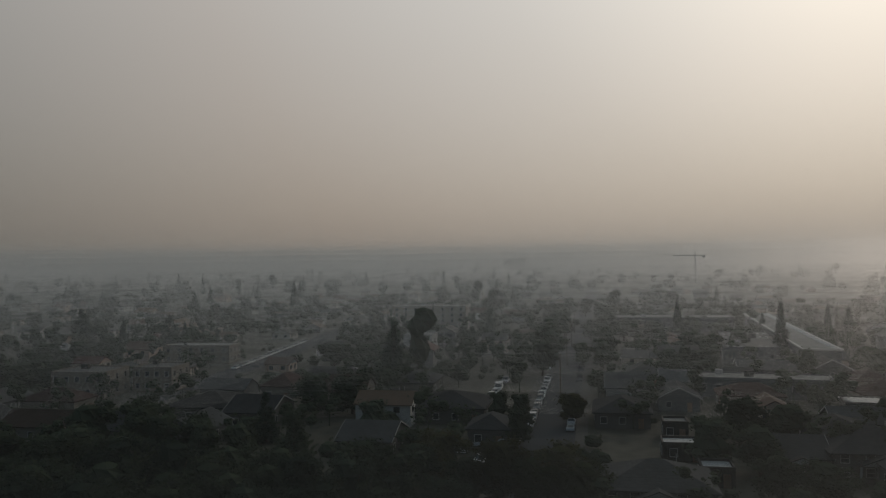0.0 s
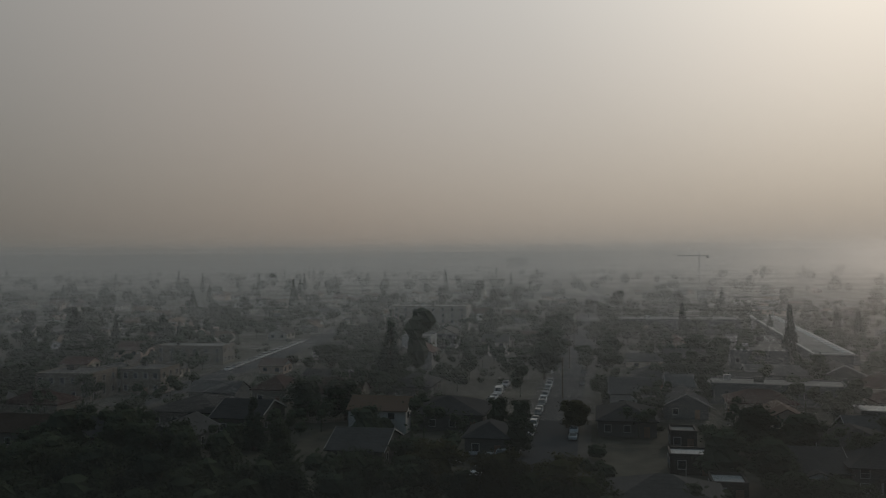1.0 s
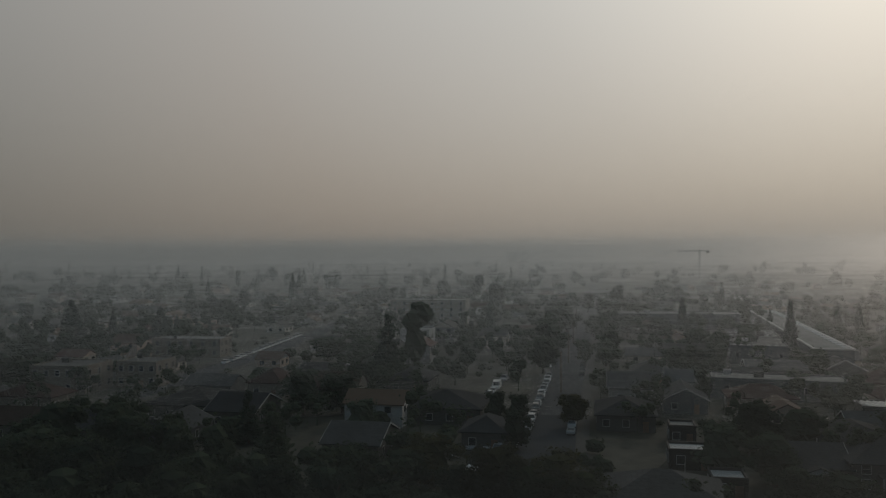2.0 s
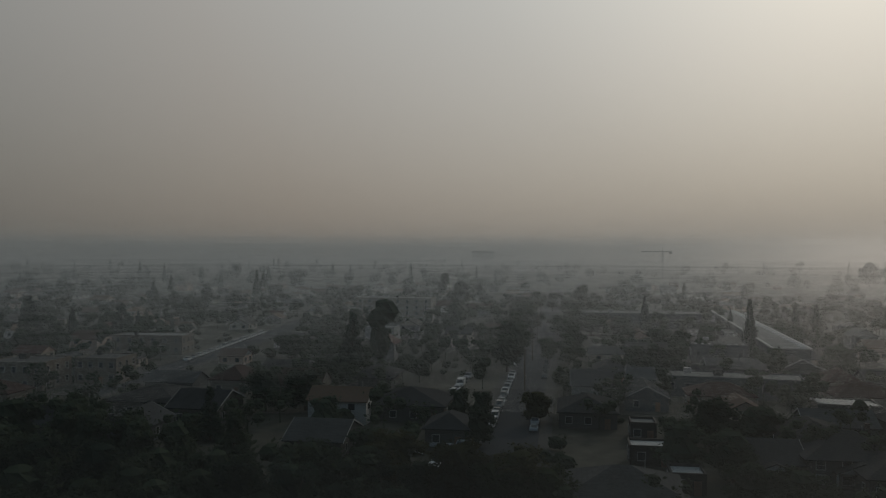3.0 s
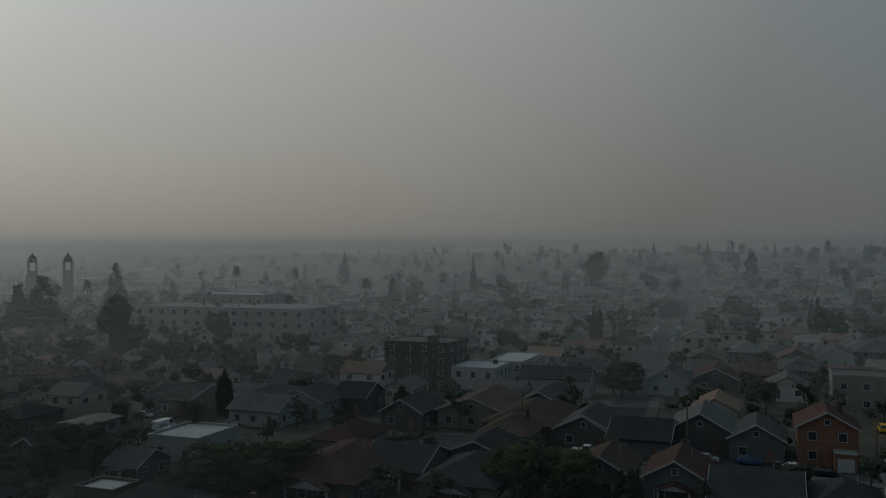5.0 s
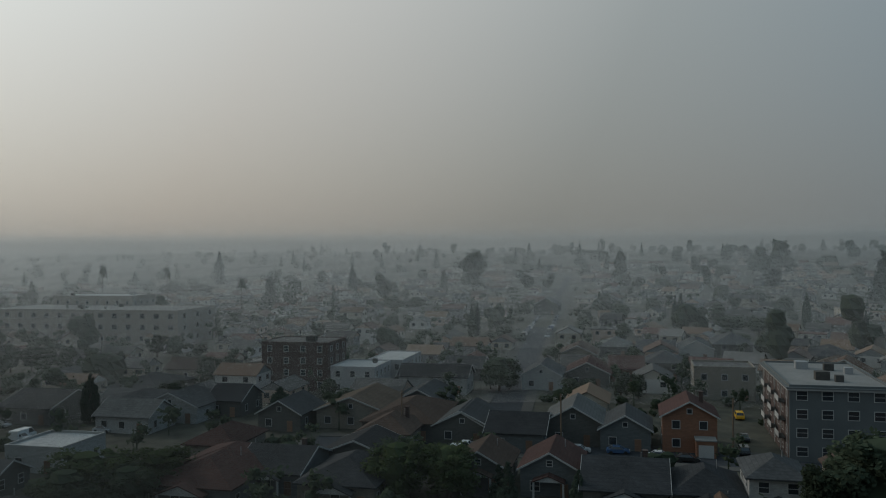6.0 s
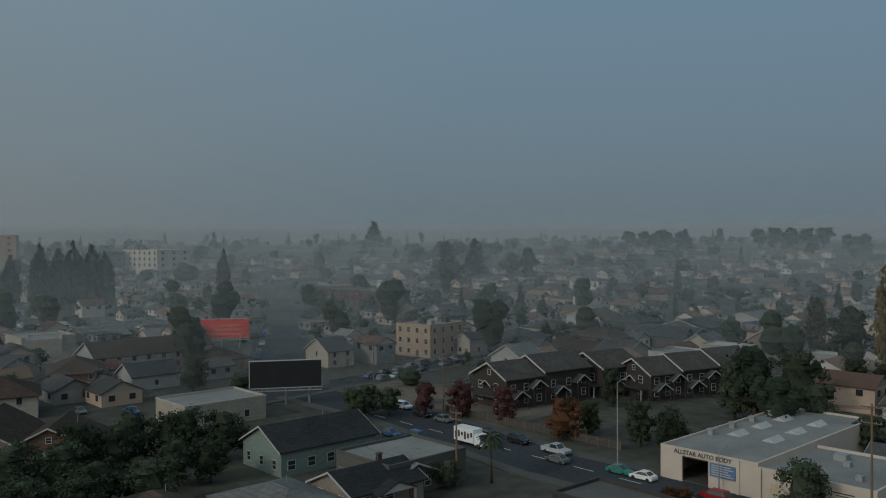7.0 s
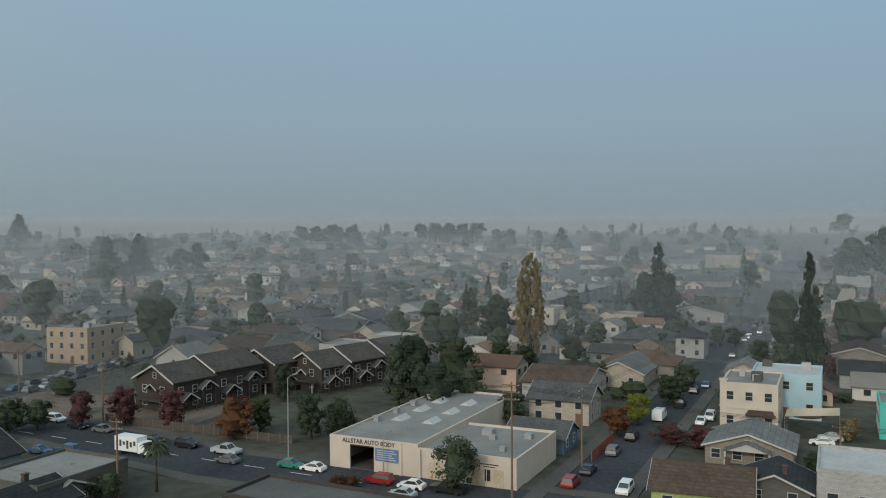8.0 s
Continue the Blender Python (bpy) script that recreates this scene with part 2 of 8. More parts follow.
# ---- building kit ----
class Build:
    """Collects faces for one mesh."""

    def __init__(self):
        self.v, self.f = [], []

    def poly(self, pts):
        k = len(self.v)
        self.v += [tuple(p) for p in pts]
        self.f.append(tuple(range(k, k + len(pts))))
        return self

    def box(self, x0, y0, z0, x1, y1, z1):
        k = len(self.v)
        self.v += [(x0, y0, z0), (x1, y0, z0), (x1, y1, z0), (x0, y1, z0), (x0, y0, z1), (x1, y0, z1), (x1, y1, z1), (x0, y1, z1)]
        self.f += [tuple(k + i for i in q) for q in ((3, 2, 1, 0), (4, 5, 6, 7), (0, 1, 5, 4), (1, 2, 6, 5), (2, 3, 7, 6), (3, 0, 4, 7))]
        return self

    def prism(self, outline, a, b, axis="y"):
        """An outline of (across, up) pairs, counter-clockwise, drawn out from a to b along y or x."""
        k, n = len(self.v), len(outline)
        for s in (a, b):
            self.v += [(p, s, q) if axis == "y" else (s, p, q) for p, q in outline]
        self.f.append(tuple(k + i for i in range(n)))
        self.f.append(tuple(k + n + i for i in reversed(range(n))))
        for i in range(n):
            j = (i + 1) % n
            self.f.append((k + j, k + i, k + n + i, k + n + j))
        return self

    def tube(self, pts, radii, sides=7):
        """A round bar through pts, with a radius at each."""
        rings = []
        for i, p in enumerate(pts):
            p = Vector(p)
            d = (Vector(pts[min(i + 1, len(pts) - 1)]) - Vector(pts[max(i - 1, 0)])).normalized()
            u = d.cross(Vector((0, 0, 1)) if abs(d.z) < 0.9 else Vector((1, 0, 0))).normalized()
            w = d.cross(u)
            k = len(self.v)
            self.v += [tuple(p + (u * math.cos(6.2832 * s / sides) + w * math.sin(6.2832 * s / sides)) * radii[i]) for s in range(sides)]
            rings.append(k)
        for a, b in zip(rings, rings[1:]):
            self.f += [(a + s, a + (s + 1) % sides, b + (s + 1) % sides, b + s) for s in range(sides)]
        self.f += [tuple(rings[0] + s for s in reversed(range(sides))), tuple(rings[-1] + s for s in range(sides))]
        return self

    def mesh(self, name, mat, smooth=False):
        me = bpy.data.meshes.new(name)
        me.from_pydata(self.v, [], self.f)
        bm = bmesh.new()
        bm.from_mesh(me)
        if len(bm.faces) < 4000:
            bmesh.ops.recalc_face_normals(bm, faces=bm.faces)
        bm.to_mesh(me)
        bm.free()
        if smooth:
            me.polygons.foreach_set("use_smooth", [True] * len(me.polygons))
        me.materials.append(mat)
        return me


def part(name, what, mat, parent, label="", m=None):
    """One mesh object under a thing or a part; what is a Build or a mesh that alike parts share."""
    me = what.mesh(name, mat) if isinstance(what, Build) else what
    ob = new(name, me)
    ob.parent = parent
    if m is not None:
        ob.matrix_basis = m
    return tagged(ob, label)


def thing(name, x, y, rot, label, category, group="", z=None):
    ob = new(name)
    ob.empty_display_size = 0.5
    ob.matrix_basis = pose(x, y, ground_z(x, y) if z is None else z, 0, 0, rot)
    return tagged(ob, label, category, group)


def ground_z(x, y):
    """Flat ground, that rises gently towards the foothills in the south and east."""
    s = min(max((max(-y, 0.8 * x - 0.6 * y) - 330) / 900, 0), 1)
    return 28 * s * s * (3 - 2 * s)


def place(x, y, rot=0, sx=1, sy=1, sz=1):
    return pose(x, y, ground_z(x, y), 0, 0, rot) @ Matrix.Diagonal((sx, sy, sz, 1))


def plate(xs, zs, holes, y0, y1):
    """A board in the xz plane with openings: one connected mesh. Faces in front of the holes are left out."""
    b, nx = Build(), len(xs)
    for y in (y0, y1):
        b.v += [(x, y, z) for z in zs for x in xs]
    off = nx * len(zs)
    cells = {(i, j) for i in range(nx - 1) for j in range(len(zs) - 1)} - set(holes)
    at = lambda i, j: j * nx + i
    for i, j in sorted(cells):
        q = (at(i, j), at(i + 1, j), at(i + 1, j + 1), at(i, j + 1))
        b.f += [q, tuple(k + off for k in reversed(q))]
        for d, (a, c) in zip(((0, -1), (1, 0), (0, 1), (-1, 0)), ((q[0], q[1]), (q[1], q[2]), (q[2], q[3]), (q[3], q[0]))):
            if (i + d[0], j + d[1]) not in cells:
                b.f.append((c, a, a + off, c + off))
    return b


def ring(x0, y0, x1, y1, t, z0, z1):
    """A low wall of thickness t round a rectangle, as one connected mesh."""
    b = plate([x0, x0 + t, x1 - t, x1], [y0, y0 + t, y1 - t, y1], [(1, 1)], z0, z1)
    b.v = [(x, z, y) for x, y, z in b.v]
    return b


def window_meshes(w, h, trim):
    t = 0.11
    fr = plate([-w / 2 - t, -w / 2, w / 2, w / 2 + t], [-h / 2 - t, -h / 2, -0.03, 0.03, h / 2, h / 2 + t], [(1, 1), (1, 3)], -0.09, 0.02)
    pn = Build().box(-w / 2, -0.035, -h / 2, w / 2, 0.015, h / 2)
    one = plate([-w / 2 - t, -w / 2, w / 2, w / 2 + t], [-h / 2 - t, -h / 2, h / 2, h / 2 + t], [(1, 1)], -0.11, -0.015)
    k = 4
    one.f.append((16 + k + 1, 16 + k + 2, 16 + 2 * k + 2, 16 + 2 * k + 1))
    whole = one.mesh("window", trim)
    whole.materials.append(GLASS)
    whole.polygons.foreach_set("material_index", [0] * (len(one.f) - 1) + [1])
    return fr.mesh("window", trim), pn.mesh("pane", GLASS), whole


WINDOWS = {}


def window(parent, x, y, z, turn, w=1.1, h=1.4, trim=TRIM, panes=True):
    key = (w, h, trim.name)
    if key not in WINDOWS:
        WINDOWS[key] = window_meshes(w, h, trim)
    fr, pn, whole = WINDOWS[key]
    if not panes:
        return part("window", whole, trim, parent, "", pose(x, y, z, 0, 0, turn))
    o = part("window", fr, trim, parent, "", pose(x, y, z, 0, 0, turn))
    part("pane", pn, GLASS, o)
    return o


DOOR_MESH = plate([-0.6, -0.45, -0.05, 0.05, 0.45, 0.6], [0, 0.2, 1.0, 1.15, 2.0, 2.2], [(1, 1), (3, 1), (1, 3), (3, 3)], -0.1, 0.0)
DOOR_MESH.poly([(-0.6, -0.03, 0), (0.6, -0.03, 0), (0.6, -0.03, 2.2), (-0.6, -0.03, 2.2)])
DOOR_MESH = DOOR_MESH.mesh("door", DOOR)


def roof_outline(half, eave, ridge, over, t):
    drop = over * (ridge - eave) / half
    return [(-half - over, eave - drop), (half + over, eave - drop), (half + over, eave - drop + t), (0, ridge + t), (-half - over, eave - drop + t)]


def chevron(half, eave, ridge, over, t):
    drop = over * (ridge - eave) / half
    return [(-half - over, eave - drop), (0, ridge), (half + over, eave - drop), (half + over, eave - drop + t), (0, ridge + t), (-half - over, eave - drop + t)]


def house(x, y, rot, w, d, ridge, kind="front", wall="white", roof="grey", label="", storeys=1, porch=True, chimney=False, near=2, trim=TRIM, name="house", group=""):
    """A timber house: front at -y. kind: front (gable end to the street), side (ridge along the street), hip or flat."""
    o = thing(name, x, y, rot, label, "house", group)
    half = (w if kind in ("front", "hip") else d) / 2
    rise = 0 if kind == "flat" else min(half * 0.55, ridge * 0.42)
    eave = ridge - rise
    wm = WALLS.get(wall) or STUCCO[wall]
    b = Build()
    if kind == "front":
        b.prism([(-w / 2, 0), (w / 2, 0), (w / 2, eave), (0, ridge), (-w / 2, eave)], -d / 2, d / 2)
    elif kind == "side":
        b.prism([(-d / 2, 0), (d / 2, 0), (d / 2, eave), (0, ridge), (-d / 2, eave)], -w / 2, w / 2, "x")
    else:
        b.box(-w / 2, -d / 2, 0, w / 2, d / 2, eave)
    part("wall", b, wm, o)
    r, ov, t = Build(), 0.55, 0.2
    rm = ROOFS.get(roof) or {"tar": TAR, "tardark": TAR_DARK, "whiteroof": WHITE_ROOF}[roof]
    if kind == "front":
        r.prism(chevron(w / 2, eave, ridge, ov, t), -d / 2 - ov, d / 2 + ov)
        rf = part("roof", r, rm, o)
        tr = Build().prism(chevron(w / 2, eave - 0.07, ridge - 0.07, ov + 0.02, t + 0.09), -d / 2 - ov - 0.06, -d / 2 - ov - 0.003)
        part("rake_board", tr, trim, rf)
    elif kind == "side":
        r.prism(chevron(d / 2, eave, ridge, ov, t), -w / 2 - ov, w / 2 + ov, "x")
        rf = part("roof", r, rm, o)
        for s in (-1, 1):
            tr = Build().prism(chevron(d / 2, eave - 0.07, ridge - 0.07, ov + 0.02, t + 0.09), s * (w / 2 + ov + 0.003), s * (w / 2 + ov + 0.06), "x")
            part("rake_board", tr, trim, rf)
    elif kind == "hip":
        X, Y = w / 2 + ov, d / 2 + ov
        k = max(Y - X, 0.0) if d >= w else 0.0
        j = max(X - Y, 0.0) if w > d else 0.0
        z0, z1 = eave, ridge
        A = [(-X, -Y, z0), (X, -Y, z0), (X, Y, z0), (-X, Y, z0)]
        P, Q = ((0, -k, z1), (0, k, z1)) if d >= w else ((-j, 0, z1), (j, 0, z1))
        if d >= w:
            r.poly([A[0], A[1], P]), r.poly([A[1], A[2], Q, P]), r.poly([A[2], A[3], Q]), r.poly([A[3], A[0], P, Q])
        else:
            r.poly([A[0], A[1], Q, P]), r.poly([A[1], A[2], Q]), r.poly([A[2], A[3], P, Q]), r.poly([A[3], A[0], P])
        r.box(-X, -Y, z0 - 0.22, X, Y, z0 - 0.005)
        rf = part("roof", r, rm, o)
    else:
        r.box(-w / 2 + 0.25, -d / 2 + 0.25, eave - 0.3, w / 2 - 0.25, d / 2 - 0.25, eave + 0.02)
        rf = part("roof", r, rm, o)
        pr = ring(-w / 2 - 0.06, -d / 2 - 0.06, w / 2 + 0.06, d / 2 + 0.06, 0.31, eave + 0.003, eave + 0.45)
        part("parapet", pr, wm, o)
    if near == 2 and kind != "flat":
        vent = Build().tube([(w * 0.2, d * 0.15, eave), (w * 0.2, d * 0.15, ridge + 0.35)], [0.07, 0.07], 6)
        part("vent_pipe", vent, STEEL, rf)
    if chimney:
        part("chimney", Build().box(w * 0.22, d * 0.1, eave - 1, w * 0.22 + 0.7, d * 0.1 + 0.6, ridge + 0.7).box(w * 0.22 - 0.08, d * 0.1 - 0.08, ridge + 0.7, w * 0.22 + 0.78, d * 0.1 + 0.68, ridge + 0.85), BRICK, o)
    per = eave / storeys
    n_f, n_s = (max(2, int(w / 3.2)), max(2, int(d / 3.8))) if near == 2 else (max(2, int(w / 4)), 2) if near else (2, 1)
    for s in range(storeys):
        z = s * per + min(1.75, per * 0.6)
        for i in range(n_f):
            px = -w / 2 + w * (i + 0.5) / n_f
            if s == 0 and i == n_f - 1:
                part("door", DOOR_MESH, DOOR, o, "", pose(px, -d / 2, 0.05))
                continue
            window(o, px, -d / 2, z, 0, 1.3, 1.4, trim, near == 2)
        for side in (-1, 1):
            for i in range(n_s):
                window(o, side * w / 2, -d / 2 + d * (i + 0.5) / n_s, z, 90 * side, 1.1, 1.4, trim, near == 2)
    if kind == "front" and near:
        window(o, 0, -d / 2, eave + rise * 0.35, 0, 0.8, 0.8, trim, near == 2)
    if porch and near == 2 and kind != "flat":
        p = Build()
        pw, pd, ph = w * 0.5, 2.0, min(2.9, eave - 0.2)
        p.prism(chevron(pw / 2, ph, ph + pw * 0.2, 0.25, 0.15), -d / 2 - pd - 0.2, -d / 2 - 0.02)
        po = part("porch_roof", p, rm, o)
        part("porch_gable", Build().prism([(-pw / 2, ph), (pw / 2, ph), (0, ph + pw * 0.2)], -d / 2 - pd, -d / 2 - pd + 0.12), trim if trim is not DARK_TRIM else wm, po)
        for s in (-1, 1):
            part("porch_post", Build().box(s * pw / 2 - 0.14, -d / 2 - pd, 0, s * pw / 2 + 0.14, -d / 2 - pd + 0.28, ph), TRIM, o)
        part("porch_floor", Build().box(-pw / 2 - 0.2, -d / 2 - pd, 0, pw / 2 + 0.2, -d / 2 - 0.005, 0.35), CONCRETE, o)
    return o


def block(x, y, rot, w, d, h, wall, label, storeys=2, roof=TAR, cols=None, rows_side=None, name="apartment_building", category="building", cornice=None, win=(1.2, 1.5), units=3, group="", trim=TRIM, panes=True):
    """A flat-roofed building with parapet, windows on three sides and boxes on its roof."""
    o = thing(name, x, y, rot, label, category, group)
    part("wall", Build().box(-w / 2, -d / 2, 0, w / 2, d / 2, h), wall, o)
    part("roof", Build().box(-w / 2 + 0.3, -d / 2 + 0.3, h + 0.003, w / 2 - 0.3, d / 2 - 0.3, h + 0.12), roof, o)
    e, q = 0.02 if cornice is None else 0.45, 0.4
    pr = ring(-w / 2 - e, -d / 2 - e, w / 2 + e, d / 2 + e, e + 0.3, h + 0.003, h + q)
    part("parapet", pr, cornice or wall, o)
    rng = random.Random(int(x * 7 + y * 3))
    for i in range(units):
        ux, uy, s = rng.uniform(-w / 3, w / 3), rng.uniform(-d / 3, d / 3), rng.uniform(0.5, 1.3)
        part("roof_unit", Build().box(ux - s, uy - s * 0.8, h + 0.1, ux + s, uy + s * 0.8, h + 0.9 + s * 0.6), STEEL if i % 2 else CONCRETE, o)
    per = h / storeys
    cols, rows_side = cols or max(2, int(w / 3.5)), rows_side or max(2, int(d / 3.5))
    for s in range(storeys):
        z = s * per + per * 0.55
        for i in range(cols):
            if s == 0 and i == cols // 2:
                part("door", DOOR_MESH, DOOR, o, "", pose(-w / 2 + w * (i + 0.5) / cols, -d / 2, 0.05))
            else:
                window(o, -w / 2 + w * (i + 0.5) / cols, -d / 2, z, 0, *win, trim, panes)
        for side in (-1, 1):
            for i in range(rows_side):
                window(o, side * w / 2, -d / 2 + d * (i + 0.5) / rows_side, z, 90 * side, *win, trim, panes)
    return o


# ---- trees ----
def leaf_clumps(b, c, r, n, size, rng, squash=0.8):
    """Bent leaf sprays spread over a lump of radius r, with a rough core."""
    for _ in range(n):
        q = Vector((rng.gauss(0, 1), rng.gauss(0, 1), rng.gauss(0, 1))).normalized()
        p = Vector(c) + Vector((q.x, q.y, q.z * squash)) * r * rng.uniform(0.72, 1.12)
        u = Vector((rng.gauss(0, 1), rng.gauss(0, 1), rng.gauss(0, 0.6))).normalized()
        w = q.cross(u)
        if w.length < 0.1:
            continue
        w = (w.normalized() + q * rng.uniform(-0.5, 0.5)).normalized()
        s = size * rng.uniform(0.6, 1.4)
        b.poly([p - u * s, p - w * s * 0.6 + q * s * 0.2, p + u * s, p + w * s * 0.6])


def lump(b, c, r, rng, squash=0.8):
    k = len(b.v)
    for i in range(1, 4):
        for j in range(7):
            a, h = 6.2832 * (j + 0.5 * i) / 7, math.pi * i / 4
            s = r * rng.uniform(0.68, 0.95)
            b.v.append((c[0] + s * math.sin(h) * math.cos(a), c[1] + s * math.sin(h) * math.sin(a), c[2] + s * math.cos(h) * squash))
    b.v += [(c[0], c[1], c[2] + r * 0.8 * squash), (c[0], c[1], c[2] - r * 0.8 * squash)]
    for j in range(7):
        n = (j + 1) % 7
        b.f.append((k + 21, k + j, k + n))
        b.f.append((k + 22, k + 14 + n, k + 14 + j))
        for i in (0, 1):
            b.f.append((k + i * 7 + j, k + i * 7 + 7 + j, k + i * 7 + 7 + n, k + i * 7 + n))


def tree_meshes(kind, seed, fine=1.0):
    """Trunk and crown of a tree one metre tall and about one metre wide."""
    rng = random.Random(seed)
    tk, cr = Build(), Build()
    if kind == "broad":
        tk.tube([(0, 0, -0.04), (0.01, 0, 0.2), (0, 0.01, 0.42)], [0.035, 0.026, 0.018])
        many = 72 if fine > 2 else 40 if fine > 1 else 26 if fine >= 0.8 else 18
        small = 0.58 if fine > 2 else 0.74 if fine > 1 else 1.0
        for i in range(many):
            a, h = rng.uniform(0, 6.2832), rng.uniform(0.15, 0.87)
            rad = 0.36 * math.sqrt(max(0.05, 1 - ((h - 0.5) / 0.45) ** 2)) * rng.uniform(0.35 if small == 1 else 0.7, 1.08)
            c = (rad * math.cos(a), rad * math.sin(a), h)
            r = rng.uniform(0.11, 0.19) * small
            if i < 5:
                tk.tube([(0, 0, 0.3), (c[0] * 0.5, c[1] * 0.5, h * 0.7), c], [0.014, 0.009, 0.004], 5)
            lump(cr, c, r * (0.85 if fine < 0.8 else 0.74 if fine < 1 else 0.6), rng)
            leaf_clumps(cr, c, r * (1 if small == 1 else 1.12), int(42 * fine) if small == 1 else 46 if fine < 2 else 120, (0.026 if fine < 1 else 0.031) / math.sqrt(min(fine, 1.7)), rng)
        lump(cr, (0, 0, 0.48), 0.33, rng, 1.2)
        lump(cr, (0, 0, 0.72), 0.25, rng, 0.9)
    elif kind in ("conifer", "cypress", "poplar"):
        tk.tube([(0, 0, -0.04), (0, 0, 0.5), (0, 0, 0.96)], [0.03, 0.018, 0.004])
        tiers = {"conifer": 19, "cypress": 14, "poplar": 15}[kind]
        for i in range(tiers):
            f = i / (tiers - 1)
            z = 0.12 + 0.84 * f
            if kind == "conifer":
                R = 0.44 * (1 - f) ** 0.85 + 0.03
            elif kind == "cypress":
                R = 0.5 * math.sin(math.pi * min(1, 0.16 + f * 0.84)) ** 0.6 * (0.55 + 0.45 * (1 - f)) + 0.03
            else:
                R = 0.4 * math.sin(math.pi * (0.12 + 0.85 * f)) ** 0.5 + 0.03
            n = max(3, int(7 * R / 0.4))
            for j in range(n):
                a = 6.2832 * (j + rng.random()) / n
                rr = R * rng.uniform(0.45, 0.75)
                c = (rr * math.cos(a), rr * math.sin(a), z + rng.uniform(-0.03, 0.03) - (0.04 if kind == "conifer" else 0))
                r = max(0.065, R * rng.uniform(0.36, 0.5)) * (0.7 if kind == "poplar" else 1)
                sq = 0.5 if kind == "conifer" else 0.8
                lump(cr, c, r * (0.55 if kind == "poplar" else 0.8), rng, sq)
                leaf_clumps(cr, c, r, int(24 * fine), 0.024 / math.sqrt(fine), rng, sq)
    elif kind == "palm":
        tk.tube([(0, 0, -0.02), (0.01, 0.005, 0.5), (0, 0, 0.9)], [0.022, 0.016, 0.014])
        for j in range(34):
            a, up = rng.uniform(0, 6.2832), rng.uniform(-0.5, 1.0)
            d = Vector((math.cos(a), math.sin(a), 0))
            side = Vector((-d.y, d.x, 0)) * 0.028
            L = rng.uniform(0.75, 1.0) * 0.22
            pts = [Vector((0, 0, 0.9)) + d * L * s + Vector((0, 0, L * (up * s - 0.95 * s * s))) for s in (0.05, 0.4, 0.75, 1.0)]
            for s in range(3):
                k0, k1 = (0.4, 1, 0.85, 0.1)[s], (0.4, 1, 0.85, 0.1)[s + 1]
                dr = Vector((0, 0, 0.012))
                cr.poly([pts[s] - side * k0 - dr, pts[s], pts[s + 1], pts[s + 1] - side * k1 - dr])
                cr.poly([pts[s], pts[s] + side * k0 - dr, pts[s + 1] + side * k1 - dr, pts[s + 1]])
    return tk, cr


TREES = {}


def tree(kind, x, y, w, h, leaf, label, name="tree", group="", seed=None, fine=1.0, base=None):
    """A tree of width w and height h; alike trees share their meshes."""
    rng = random.Random(int(x * 13 + y * 7))
    v = rng.randrange(3) if seed is None else seed
    key = (kind, v, leaf, fine)
    if key not in TREES:
        tk, cr = tree_meshes(kind, 40 + v * 11 + len(kind), fine)
        TREES[key] = (tk.mesh("trunk", BARK, True), cr.mesh("crown", LEAVES[leaf]))
    o = new(name)
    tagged(o, label, "tree", group)
    z = ground_z(x, y) if base is None else base
    o.matrix_basis = pose(x, y, z, 0, 0, rng.uniform(0, 360)) @ Matrix.Diagonal((w, w, h, 1))
    part("trunk", TREES[key][0], BARK, o)
    part("crown", TREES[key][1], LEAVES[leaf], o)
    return o


# ---- vehicles ----
def cabin(b, low, high, w0, w1):
    """A tapered cabin: low and high are (rear x, front x, z) of its foot and top, w0 and w1 the half widths there."""
    k = len(b.v)
    for (x0, x1, z), w in ((low, w0), (high, w1)):
        b.v += [(x0, -w, z), (x1, -w, z), (x1, w, z), (x0, w, z)]
    b.f += [tuple(k + i for i in q) for q in ((3, 2, 1, 0), (4, 5, 6, 7), (0, 1, 5, 4), (1, 2, 6, 5), (2, 3, 7, 6), (3, 0, 4, 7))]


# length, half width, side outline of the lower body, foot and top of the cabin
CAR_SHAPES = {
    "car": (4.2, 0.86, [(-2.05, 0.3), (2.0, 0.3), (2.1, 0.48), (2.05, 0.68), (1.82, 0.8), (0.9, 0.92), (-1.5, 0.97), (-2.0, 0.92), (-2.1, 0.6)], (-1.6, 1.08, 0.92), (-0.9, 0.28, 1.4)),
    "suv": (4.4, 0.9, [(-2.13, 0.36), (2.08, 0.36), (2.18, 0.6), (2.12, 0.88), (1.9, 1.0), (0.95, 1.08), (-2.06, 1.1), (-2.18, 0.7)], (-2.06, 1.15, 1.06), (-1.82, 0.46, 1.64)),
    "pickup": (5.4, 0.97, [(-2.7, 0.42), (2.65, 0.42), (2.72, 0.7), (2.66, 0.98), (2.4, 1.06), (1.1, 1.14), (-2.7, 1.08)], (-0.85, 1.3, 1.08), (-0.6, 0.6, 1.76)),
    "van": (5.4, 1.0, [(-2.7, 0.4), (2.65, 0.4), (2.72, 0.7), (2.62, 1.05), (2.15, 1.25), (-2.7, 1.28)], (-2.68, 2.2, 1.26), (-2.62, 1.5, 2.15)),
}


